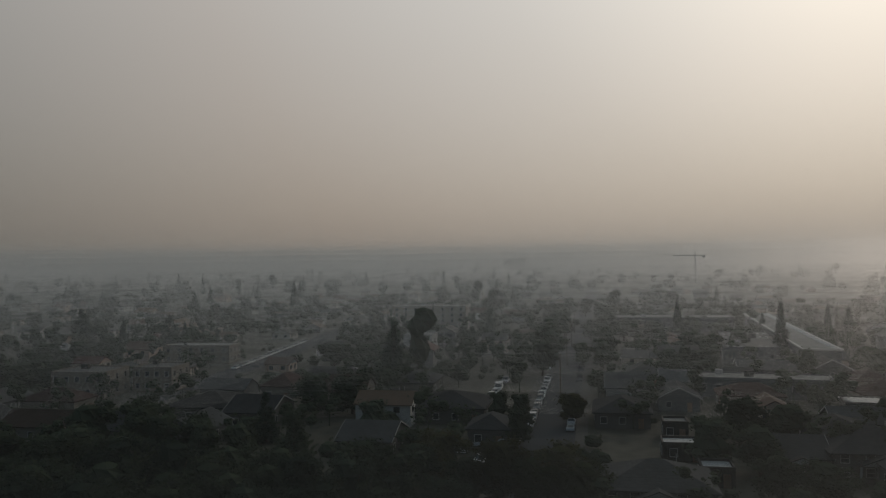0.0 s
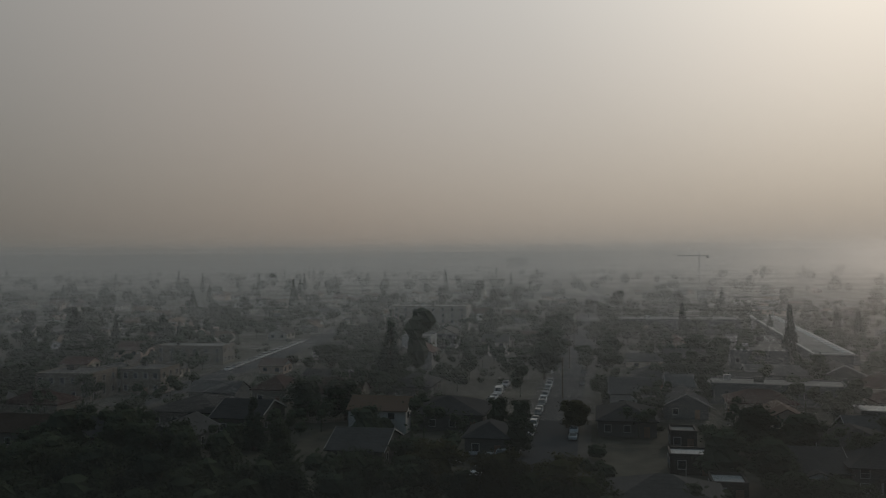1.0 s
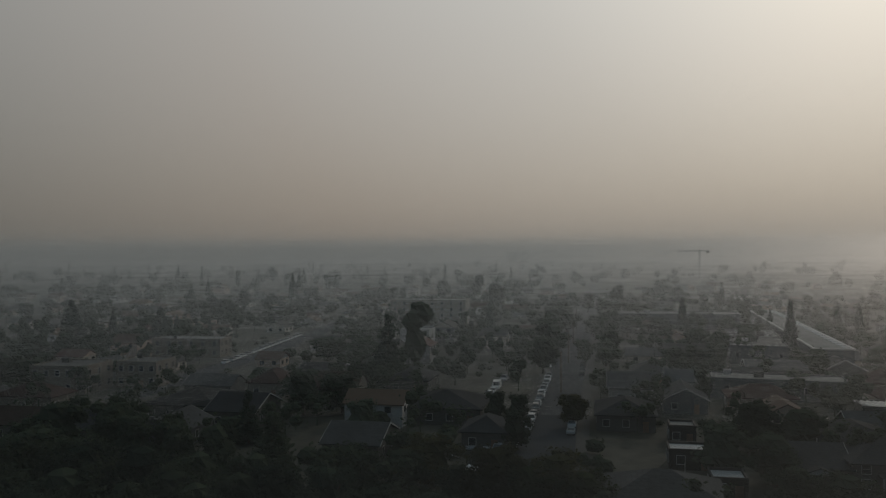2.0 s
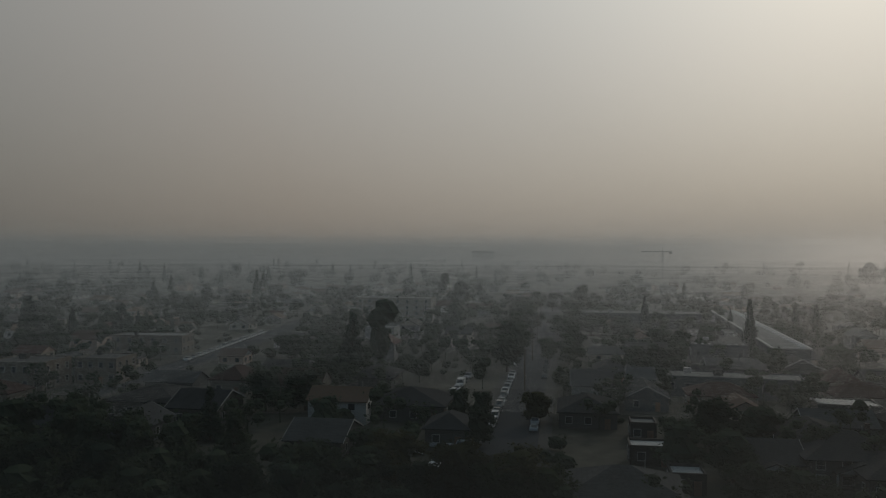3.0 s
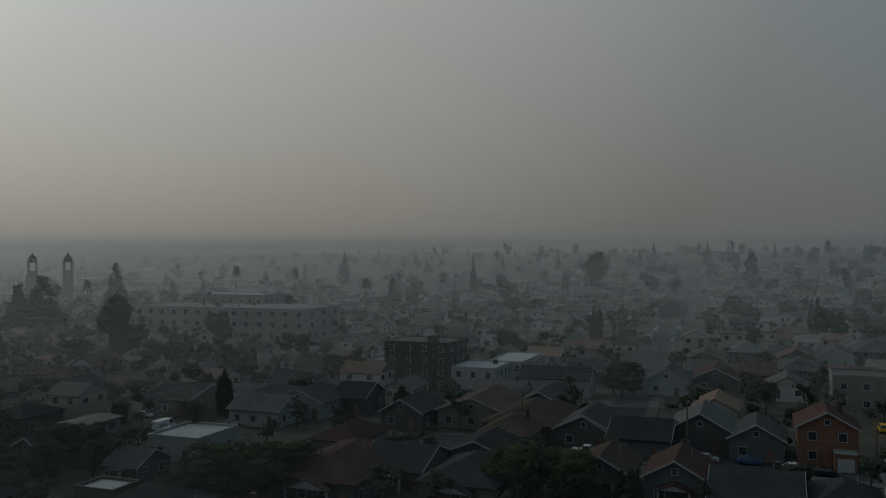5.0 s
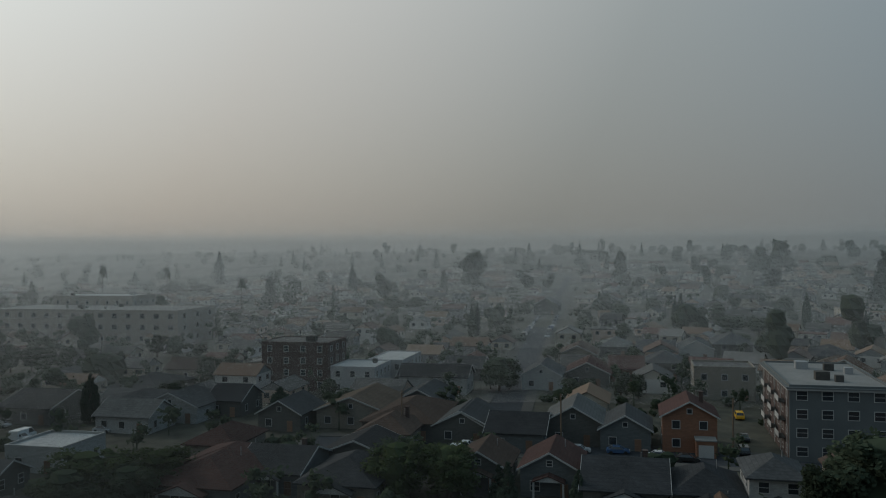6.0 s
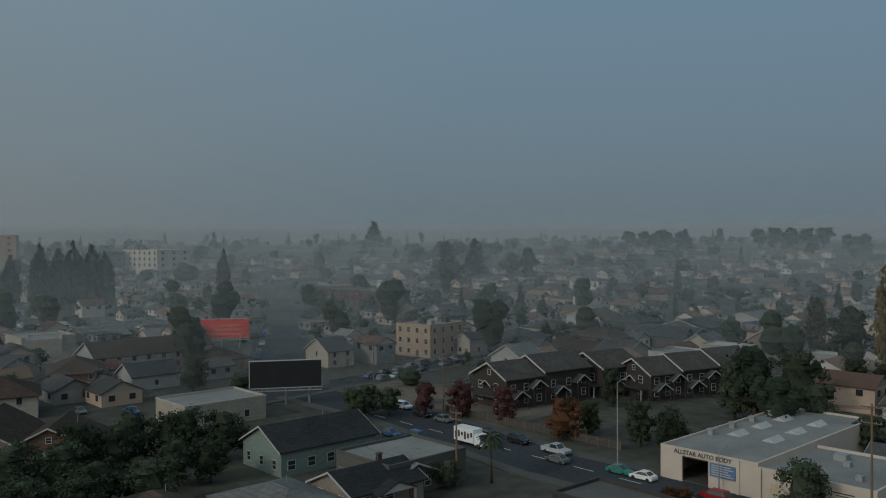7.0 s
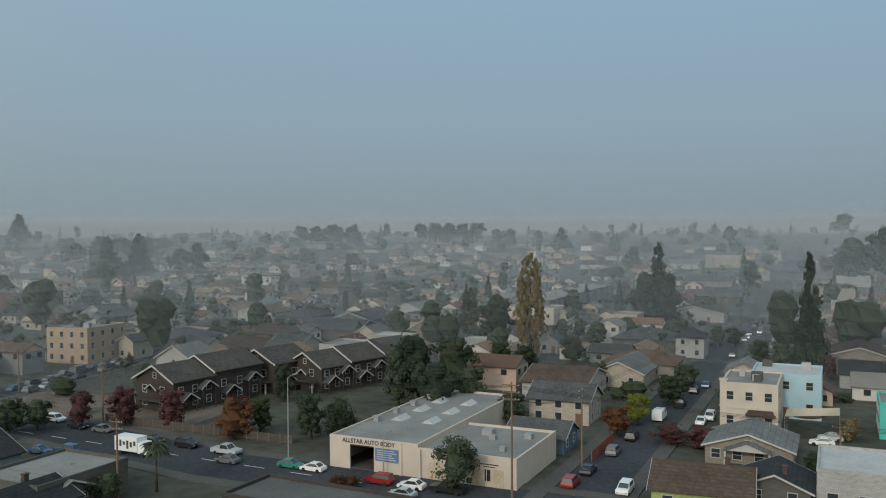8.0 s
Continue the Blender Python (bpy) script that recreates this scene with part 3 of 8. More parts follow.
def car_meshes(kind):
    L, W, side, low, high = CAR_SHAPES[kind]
    b, g = Build(), Build()
    b.prism(side, -W, W, "y")
    cabin(g, low, high, W - 0.06, W - 0.2)
    # the roof skin and the pillars at its corners
    b.box(high[0] - 0.04, -W + 0.16, high[2] - 0.02, high[1] + 0.06, W - 0.16, high[2] + 0.06)
    for s in (-1, 1):
        for e in (0, 1):
            b.tube([(low[e], s * (W - 0.07), low[2]), (high[e], s * (W - 0.2), high[2])], [0.06, 0.05], 4)
    if kind == "van":
        b.box(-2.72, -W + 0.005, 1.2, 0.5, W - 0.005, 2.2)
    wheel = Build()
    wheel.tube([(0, -0.11, 0), (0, 0.11, 0)], [0.33, 0.33], 12)
    lamp = Build().box(-0.03, -0.17, -0.07, 0.03, 0.17, 0.07)
    return b, g, wheel.mesh("wheel", RUBBER), lamp.mesh("headlight", TRIM), L, 2 * W


CAR_KIT = {}


def car(x, y, rot, paint="silver", kind="car", label="", group="", z=None):
    """A parked vehicle: nose along +x."""
    if kind not in CAR_KIT:
        CAR_KIT[kind] = [*car_meshes(kind), {}]
    b, g, wheel, lamp, L, W, bodies = CAR_KIT[kind]
    if paint not in bodies:
        bodies[paint] = (b.mesh("body", CARS[paint]), g.mesh("glasshouse", GLASS))
    cat = {"pickup": "pickup truck", "van": "van"}.get(kind, "car")
    nm = {"car": "parked_car", "suv": "parked_car", "pickup": "pickup_truck", "van": "van"}[kind]
    o = thing(nm, x, y, rot, label or f"{paint} {cat} parked at the kerb of a street", cat, group, z)
    part("body", bodies[paint][0], CARS[paint], o)
    part("glasshouse", bodies[paint][1], GLASS, o)
    for sx in (-0.31, 0.31):
        for sy in (-1, 1):
            part("wheel", wheel, RUBBER, o, "", pose(sx * L, sy * (W / 2 - 0.1), 0.33))
    for sy in (-1, 1) if math.hypot(x, y) < 190 else ():
        part("headlight", lamp, TRIM, o, "", pose(L / 2 - 0.03, sy * W * 0.34, 0.68))
    return o

# ---- ground, roads, pavements ----
def ground_sheet():
    xs = [-4500, -3000, -2000, -1400, -1000] + list(range(-800, 801, 100)) + [1000, 1400, 2000, 3000, 4500]
    n = len(xs)
    b = Build()
    b.v = [(x, y, ground_z(x, y)) for y in xs for x in xs]
    b.f = [(j * n + i, j * n + i + 1, (j + 1) * n + i + 1, (j + 1) * n + i) for j in range(n - 1) for i in range(n - 1)]
    return tagged(new("ground", b.mesh("ground", EARTH)), "dry grass and bare earth of yards between the houses", "ground", kind="structure")


ground_sheet()


def strip(name, pts, width, mat, lift, label, category, thick=0.0):
    """A ribbon of paving along pts."""
    b = Build()
    P = []
    for (x0, y0), (x1, y1) in zip(pts, pts[1:]):
        n = max(1, int(math.hypot(x1 - x0, y1 - y0) / 40))
        P += [(x0 + (x1 - x0) * i / n, y0 + (y1 - y0) * i / n) for i in range(n)]
    P.append(pts[-1])
    for i, (x, y) in enumerate(P):
        a, c = P[max(i - 1, 0)], P[min(i + 1, len(P) - 1)]
        L = math.hypot(c[0] - a[0], c[1] - a[1])
        nx, ny = -(c[1] - a[1]) / L * width / 2, (c[0] - a[0]) / L * width / 2
        z = ground_z(x, y) + lift
        b.v += [(x + nx, y + ny, z), (x - nx, y - ny, z), (x + nx, y + ny, z - 0.3), (x - nx, y - ny, z - 0.3)]
    for i in range(len(P) - 1):
        k = i * 4
        b.f += [(k, k + 1, k + 5, k + 4), (k, k + 4, k + 6, k + 2), (k + 1, k + 3, k + 7, k + 5)]
    return tagged(new(name, b.mesh(name, mat)), label, category, kind="structure")


def street(pts, width, walks=True, lift=0.02):
    strip("road", pts, width, ASPHALT, lift, "dark worn asphalt street between parked cars", "road")
    if not walks:
        return
    for s in (-1, 1):
        side = []
        for i, (x, y) in enumerate(pts):
            a, c = pts[max(i - 1, 0)], pts[min(i + 1, len(pts) - 1)]
            L = math.hypot(c[0] - a[0], c[1] - a[1])
            off = s * (width / 2 + 1.3)
            side.append((x - (c[1] - a[1]) / L * off, y + (c[0] - a[0]) / L * off))
        strip("pavement", side, 2.6, CONCRETE, 0.15 + lift * 0.2, "concrete pavement with kerb along the street", "pavement")


street([(5, 80), (28.6, 210), (53.5, 338), (66, 402), (184, 1004)], 11)                      # street towards the low sun
street([(-82, 225), (-66, 320), (-59, 392), (-52, 470)], 10, lift=0.024)
street([(78, 90), (93, 133), (140, 165), (185, 203), (300, 300)], 10, lift=0.028)
street([(163, 40), (156, -10), (150, -32), (136, -75)], 9, lift=0.032)           # street of the bungalows
street([(172, 4), (350, -18), (459, -34), (800, -85)], 8, lift=0.036)
street([(110, -176), (132, -213), (195, -320), (330, -550)], 20, lift=0.04)         # boulevard
street([(112, -150), (94, -197), (81, -240), (60, -330)], 10, lift=0.044)
street([(100, -171), (67, -154), (30, -127), (-22, -101), (-110, -54)], 13, lift=0.048)      # street of the body shop
street([(-22, -101), (-43, -140), (-89, -226), (-152, -344), (-216, -465), (-420, -850)], 9.5, lift=0.052)
street([(-140, 90), (-82, 60), (60, 50), (163, 36)], 9, lift=0.056)

LOT_SHEET = strip("bare_lot", [(104, -190), (40, -160)], 26, LOT, 0.012, "bare dirt lot beside the parked cars", "ground")


def lane_line(x0, y0, x1, y1, n, group):
    for i in range(n):
        a, c = i / n, (i + 0.45) / n
        strip("road_marking", [(x0 + (x1 - x0) * a, y0 + (y1 - y0) * a), (x0 + (x1 - x0) * c, y0 + (y1 - y0) * c)], 0.14, LINE, 0.064, "worn white lane marking on asphalt", "road marking")


LINE = material("road_paint", (0.55, 0.53, 0.46), 0.8, var=0.3, grain=5)
lane_line(74, -153, 2, -113, 9, "lane markings")

# ---- smoke haze ----
def smoke(name, gloss, soft, share):
    """Smoke scatters most light forwards and at grazing angles, so its threads are glossy and only partly translucent."""
    m = bpy.data.materials.new(name)
    m.use_nodes = True
    n, l = m.node_tree.nodes, m.node_tree.links
    n.remove(n["Principled BSDF"])
    gl, tr, ms = n.new("ShaderNodeBsdfAnisotropic"), n.new("ShaderNodeBsdfTranslucent"), n.new("ShaderNodeMixShader")
    gl.inputs["Color"].default_value, gl.inputs["Roughness"].default_value = (*gloss, 1), 0.62
    tr.inputs["Color"].default_value = (*soft, 1)
    ms.inputs["Fac"].default_value = share
    l.new(gl.outputs[0], ms.inputs[1])
    l.new(tr.outputs[0], ms.inputs[2])
    l.new(ms.outputs[0], n["Material Output"].inputs["Surface"])
    return m


def smoke_haze(name, radii, start, reach, lean_deg, az0, az1, step_mrad, mat, label, fade=None):
    """Haze imitated by shape, hanging in the air round the houses: each ring of thin threads veils what stands behind
    it, more so the farther off it is.
    """
    rng = np.random.default_rng(5)
    prev, verts, faces, base = start, [], [], 0
    for R in radii:
        az = np.radians(np.linspace(az0, az1, 1 + round((az1 - az0) / (13.5 if R < 500 else 9.0))))
        k = len(az) - 1
        cover = 1 - math.exp(-(R - prev) / reach)
        prev = R
        step = R * step_mrad * 0.001 * rng.uniform(0.95, 1.05)
        top = 56 + 0.012 * R
        z = np.arange(-2.0, top, step)
        z = z[:, None, None] + rng.uniform(-0.22, 0.22, (len(z), k, 2)) * step
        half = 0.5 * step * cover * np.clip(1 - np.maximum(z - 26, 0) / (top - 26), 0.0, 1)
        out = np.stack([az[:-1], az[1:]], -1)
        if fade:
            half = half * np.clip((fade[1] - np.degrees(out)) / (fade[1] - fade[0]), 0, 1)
        x, y = R * np.sin(out), R * np.cos(out)
        lift = np.vectorize(ground_z)(x, y)
        # the upper edge of the smoke stays level where the ground rises
        squeeze = np.maximum(top - lift, 26) / top
        lean = half / math.tan(radians(lean_deg))
        v = np.zeros((len(z), k, 2, 2, 3))
        for side, sgn in ((0, -1), (1, 1)):
            v[:, :, side, :, 0], v[:, :, side, :, 1] = x + sgn * lean * np.sin(out), y + sgn * lean * np.cos(out)
            v[:, :, side, :, 2] = (z + sgn * half) * squeeze + lift
        verts.append(v.reshape(-1, 3))
        i = base + np.arange(len(z) * k) * 4
        faces.append(np.stack([i, i + 1, i + 3, i + 2], -1))
        base += len(z) * k * 4
    V, F = np.concatenate(verts), np.concatenate(faces)
    me = bpy.data.meshes.new(name)
    me.vertices.add(len(V))
    me.vertices.foreach_set("co", V.ravel())
    me.loops.add(F.size)
    me.loops.foreach_set("vertex_index", F.ravel().astype(np.int32))
    me.polygons.add(len(F))
    me.polygons.foreach_set("loop_start", np.arange(0, F.size, 4, dtype=np.int32))
    me.update(calc_edges=True)
    me.materials.append(mat)
    return tagged(new(name, me), label, "haze", kind="stuff")


smoke_haze("smoke_haze", [205, 238, 270, 315, 370, 435, 505, 585, 675, 780, 900, 1050, 1250, 1500, 1850, 2300, 2900, 3600, 4300], 165.0, 900.0, 14.0, -40, 230, 0.165,
           smoke("smoke", (0.8, 0.765, 0.735), (0.7, 0.7, 0.69), 0.35), "thin grey smoke haze hanging over the whole town")
# an added dim veil that lifts the northern blocks' darks, thinning out towards the east
smoke_haze("soot_drift", [96], 60.0, 150.0, 14.0, -40, 108.5, 0.28, smoke("near_veil_threads", (0.135, 0.133, 0.127), (0.125, 0.128, 0.126), 0.45), "dim veil of threads added to lift the darks of the northern blocks", (45, 100))

# ---- buildings with a shape of their own ----
def lettering(text, parent, m, size, mat, name="lettering"):
    cu = bpy.data.curves.new(name, "FONT")
    cu.body, cu.size, cu.align_x, cu.align_y, cu.extrude, cu.offset = text, size, "CENTER", "CENTER", 0.02, 0.02
    tmp = bpy.data.objects.new(name, cu)
    me = bpy.data.meshes.new_from_object(tmp)
    bpy.data.objects.remove(tmp)
    me.materials.append(mat)
    o = new(name, me)
    o.parent, o.matrix_basis = parent, m
    return o


def body_shop():
    """Hall and lower annex of the body shop; its origin is the street corner of the hall."""
    o = thing("body_shop", 12.0, -125.0, 152, "cream stucco auto body shop with open roll-up door", "shop")
    H, A = 5.2, 4.1
    w = Build()
    # hall front with a gap for the door, then the other walls
    w.box(0, 0, 0, 3.8, 0.3, H).box(8.2, 0, 0, 16, 0.3, H).box(3.8, 0, 4.0, 8.2, 0.3, H).box(0, 0.3, 0, 0.3, 42, H).box(15.7, 0.3, 0, 16, 42, H).box(0.3, 41.7, 0, 15.7, 42, H)
    part("wall", w, STUCCO["shop"], o)
    part("roof", Build().box(0.3, 0.3, H - 0.7, 15.7, 41.7, H - 0.35), TAR, o)
    part("floor_slab", Build().box(0.3, 0.3, 0, 15.7, 41.7, 0.1), CONCRETE, o)
    for i in range(3):
        for j in range(2):
            part("skylight", Build().prism([(3.4 + j * 6, H - 0.35), (5.8 + j * 6, H - 0.35), (4.6 + j * 6, H + 0.35)], 14 + i * 8, 17.5 + i * 8), WHITE_ROOF, o)
    for i in range(4):
        part("roof_vent", Build().box(1.2, 12 + i * 7, H - 0.35, 2.1, 12.9 + i * 7, H + 0.5).box(1.05, 11.85 + i * 7, H + 0.5, 2.25, 13.05 + i * 7, H + 0.62), STEEL, o)
    part("stovepipe", Build().tube([(3, 40, H - 0.4), (3, 40, H + 2.0)], [0.35, 0.35], 10), STEEL, o)
    part("annex_wall", Build().box(16.003, 0.15, 0, 32, 19, A), STUCCO["shop"], o)
    part("annex_roof", Build().box(16.3, 0.45, A + 0.003, 31.7, 18.7, A + 0.1), TAR, o)
    pp = Build().box(16.003, 0.12, A + 0.003, 32.03, 0.45, A + 0.55).box(31.7, 0.45, A + 0.003, 32.03, 19, A + 0.55).box(16.3, 18.7, A + 0.003, 31.7, 19, A + 0.5)
    part("parapet", pp, STUCCO["shop"], o)
    for x, y, s in ((20, 6, 0.7), (24, 11, 0.5), (28, 5, 0.45), (22, 14, 0.9), (29, 14, 0.6)):
        part("roof_unit", Build().box(x - s, y - s, A + 0.08, x + s, y + s, A + 0.6 + s * 0.5), STEEL, o)
    door = Build()
    for i in range(4):
        door.box(3.8, 0.2, 3.75 + i * 0.06, 8.2, 0.26, 3.79 + i * 0.06)
    part("rollup_door", door, DARK_TRIM, o, "rolled-up dark door")
    sg = part("sign_panel", Build().box(8.5, -0.12, 1.9, 12.6, -0.003, 3.9), material("sign_blue", (0.09, 0.17, 0.3), 0.5, var=0.1, bump=0), o, "blue and white sign panel")
    for i in range(5):
        part("text_bar", Build().box(8.8, -0.14, 2.15 + i * 0.34, 12.3 - 0.4 * (i % 3), -0.123, 2.3 + i * 0.34), TRIM, sg)
    lettering("ALLSTAR AUTO BODY", o, pose(7.2, -0.03, 4.55, 90, 0, 0), 0.95, DARK_TRIM)
    for x in (12.75, 16.0):
        part("pilaster", Build().box(x, -0.16, 0, x + 0.5, -0.003, H if x < 16 else A + 0.5), STUCCO["shop"], o)
    for x, ww in ((17.8, 2.0), (21.2, 0.0), (25.0, 2.0), (28.4, 1.6)):
        if ww:
            fr = part("roller_shutter", Build().box(x, 0.08, 0, x + ww, 0.147, 2.7), material("shutter_beige", (0.5, 0.4, 0.28), 0.7), o)
            for i in range(7):
                part("slat", Build().box(x, 0.05, 0.25 + i * 0.35, x + ww, 0.078, 0.31 + i * 0.35), TRIM, fr)
    win = part("shop_window", Build().box(26.6, 0.09, 0.9, 28.0, 0.147, 2.6), GLASS, o)
    for i in range(3):
        part("glazing_bar", Build().box(26.6 + i * 0.65, 0.05, 0.9, 26.7 + i * 0.65, 0.088, 2.6), TRIM, win)
    part("text_bar", Build().box(26.2, 0.1, 3.3, 29.2, 0.147, 3.45), DARK_TRIM, o)
    part("text_bar", Build().box(26.8, 0.1, 2.95, 28.6, 0.147, 3.08), DARK_TRIM, o)
    return o


body_shop()


def townhouse(x, y, rot, L, W, z, label):
    """One unit of the dark townhouses: gable end at -y, ridge along y."""
    o = thing("townhouse", x, y, rot, label, "townhouse", "dark townhouses")
    e = z - 2.9
    part("wall", Build().prism([(-W / 2, 0), (W / 2, 0), (W / 2, e), (0, z), (-W / 2, e)], 0, L), WALLS["dark"], o)
    rf = part("roof", Build().prism(chevron(W / 2, e, z, 0.7, 0.22), -0.7, L + 0.1), ROOFS["cedar"], o)
    part("rake_board", Build().prism(chevron(W / 2, e - 0.12, z - 0.12, 0.72, 0.4), -0.78, -0.703), TRIM, rf, "white rake board")
    for s in range(2):
        zz = 1.8 + s * 2.7
        for xx in (-3, 2.2):
            window(o, xx * W / 11, 0, zz, 0, 1.3, 1.5)
        for i in range(3):
            for side in (-1, 1):
                window(o, side * W / 2, L * (i + 0.5) / 3, zz, 90 * side, 1.2, 1.5)
    window(o, 0, 0, z - 2.0, 0, 0.9, 1.1)
    sg = part("small_gable", Build().prism(chevron(1.6, e - 1.9, e - 0.9, 0.3, 0.16), -1.2, -0.02), ROOFS["cedar"], o)
    part("small_rake_board", Build().prism(chevron(1.6, e - 2.0, e - 1.0, 0.32, 0.28), -1.27, -1.203), TRIM, sg)
    # a gabled porch on the long sides, higher at one end than at the other
    for side in (-1, 1):
        for y0, zz in ((L * 0.26, 2.7), (L * 0.72, 4.6)):
            xs = sorted((side * (W / 2 + 0.003), side * (W / 2 + 2.0)))
            bay = part("porch_gable", Build().prism(chevron(1.9, zz, zz + 1.3, 0.45, 0.18), *xs, "x"), ROOFS["grey"], o, "", pose(0, y0, 0))
            xr = sorted((side * (W / 2 + 2.003), side * (W / 2 + 2.07)))
            part("porch_rake", Build().prism(chevron(1.9, zz - 0.08, zz + 1.22, 0.47, 0.3), *xr, "x"), TRIM, bay)
            for yy in (-1.7, 1.7):
                px = side * (W / 2 + 1.75)
                part("porch_post", Build().box(px - 0.1, y0 + yy - 0.1, 0, px + 0.1, y0 + yy + 0.1, zz + 0.1), WALLS["dark"], o)
    part("porch_roof", Build().box(-W / 2 + 1, -2.2, 2.5, W / 2 - 1, -0.01, 2.7), ROOFS["cedar"], o)
    for xx in (-W / 2 + 1.2, W / 2 - 1.2):
        part("porch_post", Build().box(xx - 0.12, -2.1, 0, xx + 0.12, -1.86, 2.5), TRIM, o)
    return o


TH = "dark brown townhouse with grey shingle gables and white rake boards"
for tx, ty, tz, rot, L in ((53.1, -169.8, 9.6, 144, 11.2), (46.4, -178.6, 10.4, 144, 14.0), (35.2, -190.2, 9.9, 144, 12.5), (23.7, -190, 9.0, 136, 9.6), (17, -196.4, 9.5, 136, 11.2), (9, -204.5, 10.0, 136, 12)):
    townhouse(tx, ty, rot, L, 12.2, tz, TH)


block(95.5, -245.5, 160, 14.5, 17, 10.0, STUCCO["peach"], "peach stucco three-storey apartment block with flat roof", 3, TAR, 4, 4, units=4)
GREY_APT = block(162, -58, -101, 16.6, 31, 13.0, STUCCO["grey"], "grey stucco four-storey apartment block with white cornice", 4, TAR, 4, 7, units=5, win=(1.7, 1.5))
part("cornice", ring(-8.75, -15.95, 8.75, 15.95, 0.44, 12.45, 12.75), TRIM, GREY_APT, "white cornice band")
part("upper_cornice", ring(-8.9, -16.1, 8.9, 16.1, 0.59, 12.76, 13.0), STUCCO["grey"], GREY_APT)
part("side_wall", Build().box(-8.36, -15.0, 0, -8.303, 15.4, 12.4), BRICK, GREY_APT, "brick side wall")
for k in range(5):
    part("downpipe", Build().tube([(-8.45, -14 + k * 6.8, 0), (-8.45, -14 + k * 6.8, 12.3)], [0.07, 0.07], 6), TRIM, GREY_APT)
for fl in range(1, 4):
    for k in range(3):
        bal = part("balcony", Build().box(-9.6, -12 + k * 8.5, fl * 3.2, -8.363, -8 + k * 8.5, fl * 3.2 + 0.15), CONCRETE, GREY_APT)
        part("railing", Build().box(-9.6, -12 + k * 8.5, fl * 3.2 + 0.153, -9.52, -8 + k * 8.5, fl * 3.2 + 1.1), TRIM, bal)
block(228, 54.5, -101, 19, 14, 12.6, BRICK, "dark red brick four-storey apartment block", 4, TAR_DARK, 4, 3, units=2)
WF = block(221, 38, -101, 12, 14, 7.0, STUCCO["white"], "white two-storey flat-roofed motel-like block", 2, WHITE_ROOF, 3, 4, units=1)
block(238, 30.5, -101, 10, 20, 6.9, STUCCO["white"], "white rear wing of the flat-roofed block", 2, WHITE_ROOF, 3, 5, units=0)
block(348, 165, -101, 88, 30, 13.5, STUCCO["school"], "long pale three-storey school building with flat roof", 3, TAR, 14, 3, name="school_building", units=6, win=(2.2, 1.9), panes=False)
block(372, 175, -101, 40, 18, 17.5, STUCCO["school"], "raised rear hall of the school building", 3, WHITE_ROOF, 8, 4, name="school_hall", units=2, panes=False)
block(-5, 452, -11, 40, 16, 12.5, STUCCO["school"], "pale four-storey apartment block near the street", 4, TAR, 8, 2, units=2, panes=False)
block(-101, 240, -8, 16, 14, 7.4, STUCCO["beige"], "boxy beige stucco apartment building", 2, TAR_DARK, 5, 3, units=1)
block(-84, 250, -8, 12, 12, 7.0, STUCCO["beige"], "beige stucco apartment building beside trees", 2, TAR_DARK, 4, 3, units=1)
block(-91, 317, -8, 26, 11, 6.5, STUCCO["beige"], "low beige apartment building with orange end wall", 2, TAR, 6, 3, units=1)
block(86, 223, -18, 34, 11, 5.0, STUCCO["grey"], "long low building with pale flat roof", 1, TAR, 9, 3, name="warehouse", units=2)
LONG_SHED = block(139.5, 341, -14, 11, 166, 7.6, STUCCO["grey"], "very long warehouse with pale roof and a row of skylights", 1, TAR, 2, 8, name="warehouse", cornice=TRIM, units=0, panes=False)
WIDE_SHED = block(114.5, 313, -17, 18, 62, 6.0, STUCCO["grey"], "warehouse with flat roof and rows of skylights", 1, TAR_DARK, 4, 5, name="warehouse", units=3, panes=False)
# skylights of clear plastic along the roof edges
DOME = material("skylight_plastic", (0.62, 0.62, 0.6), 0.18, var=0.08, bump=0, spec=0.9)
DOME_MESH = Build().prism([(-0.55, 0), (0.55, 0), (0.45, 0.35), (0.0, 0.5), (-0.45, 0.35)], -1.1, 1.1).mesh("skylight", DOME)
for k in range(26):
    part("skylight", DOME_MESH, DOME, LONG_SHED, "", pose(4.2, -78 + k * 6.2, 7.72, 0, 0, 90))
for k in range(8):
    part("skylight", DOME_MESH, DOME, WIDE_SHED, "", pose(-7.5 + k * 2.15, -29, 6.12))
    part("skylight", DOME_MESH, DOME, WIDE_SHED, "", pose(-7.5 + k * 2.15, 6, 6.12))
    part("skylight", DOME_MESH, DOME, WIDE_SHED, "", pose(-7.5 + k * 2.15, 18, 6.12))
block(115, 420, -11, 60, 20, 7.0, STUCCO["grey"], "distant low warehouse with pale roof", 1, TAR, 9, 4, name="warehouse", units=2, panes=False)
CREAM = block(-67, -147, 152, 10, 15, 9.0, STUCCO["cream"], "cream stucco two-storey house with flat roof and parapet", 2, TAR, 3, 4, units=4)
part("corner_pier", Build().box(-5.12, -7.62, 0, -3.9, -6.5, 9.75).box(-5.25, -7.75, 9.75, -3.77, -6.37, 9.95), STUCCO["cream"], CREAM)
part("awning_roof", Build().poly([(-0.6, -8.7, 3.75), (4.6, -8.7, 3.75), (4.1, -7.51, 4.5), (-0.1, -7.51, 4.5)]).box(-0.6, -8.7, 3.62, 4.6, -7.51, 3.74), ROOFS["brown"], CREAM, "brown tiled awning roof")
part("string_course", Build().box(-3.88, -7.6, 4.62, 5.06, -7.503, 4.8), STUCCO["cream"], CREAM)
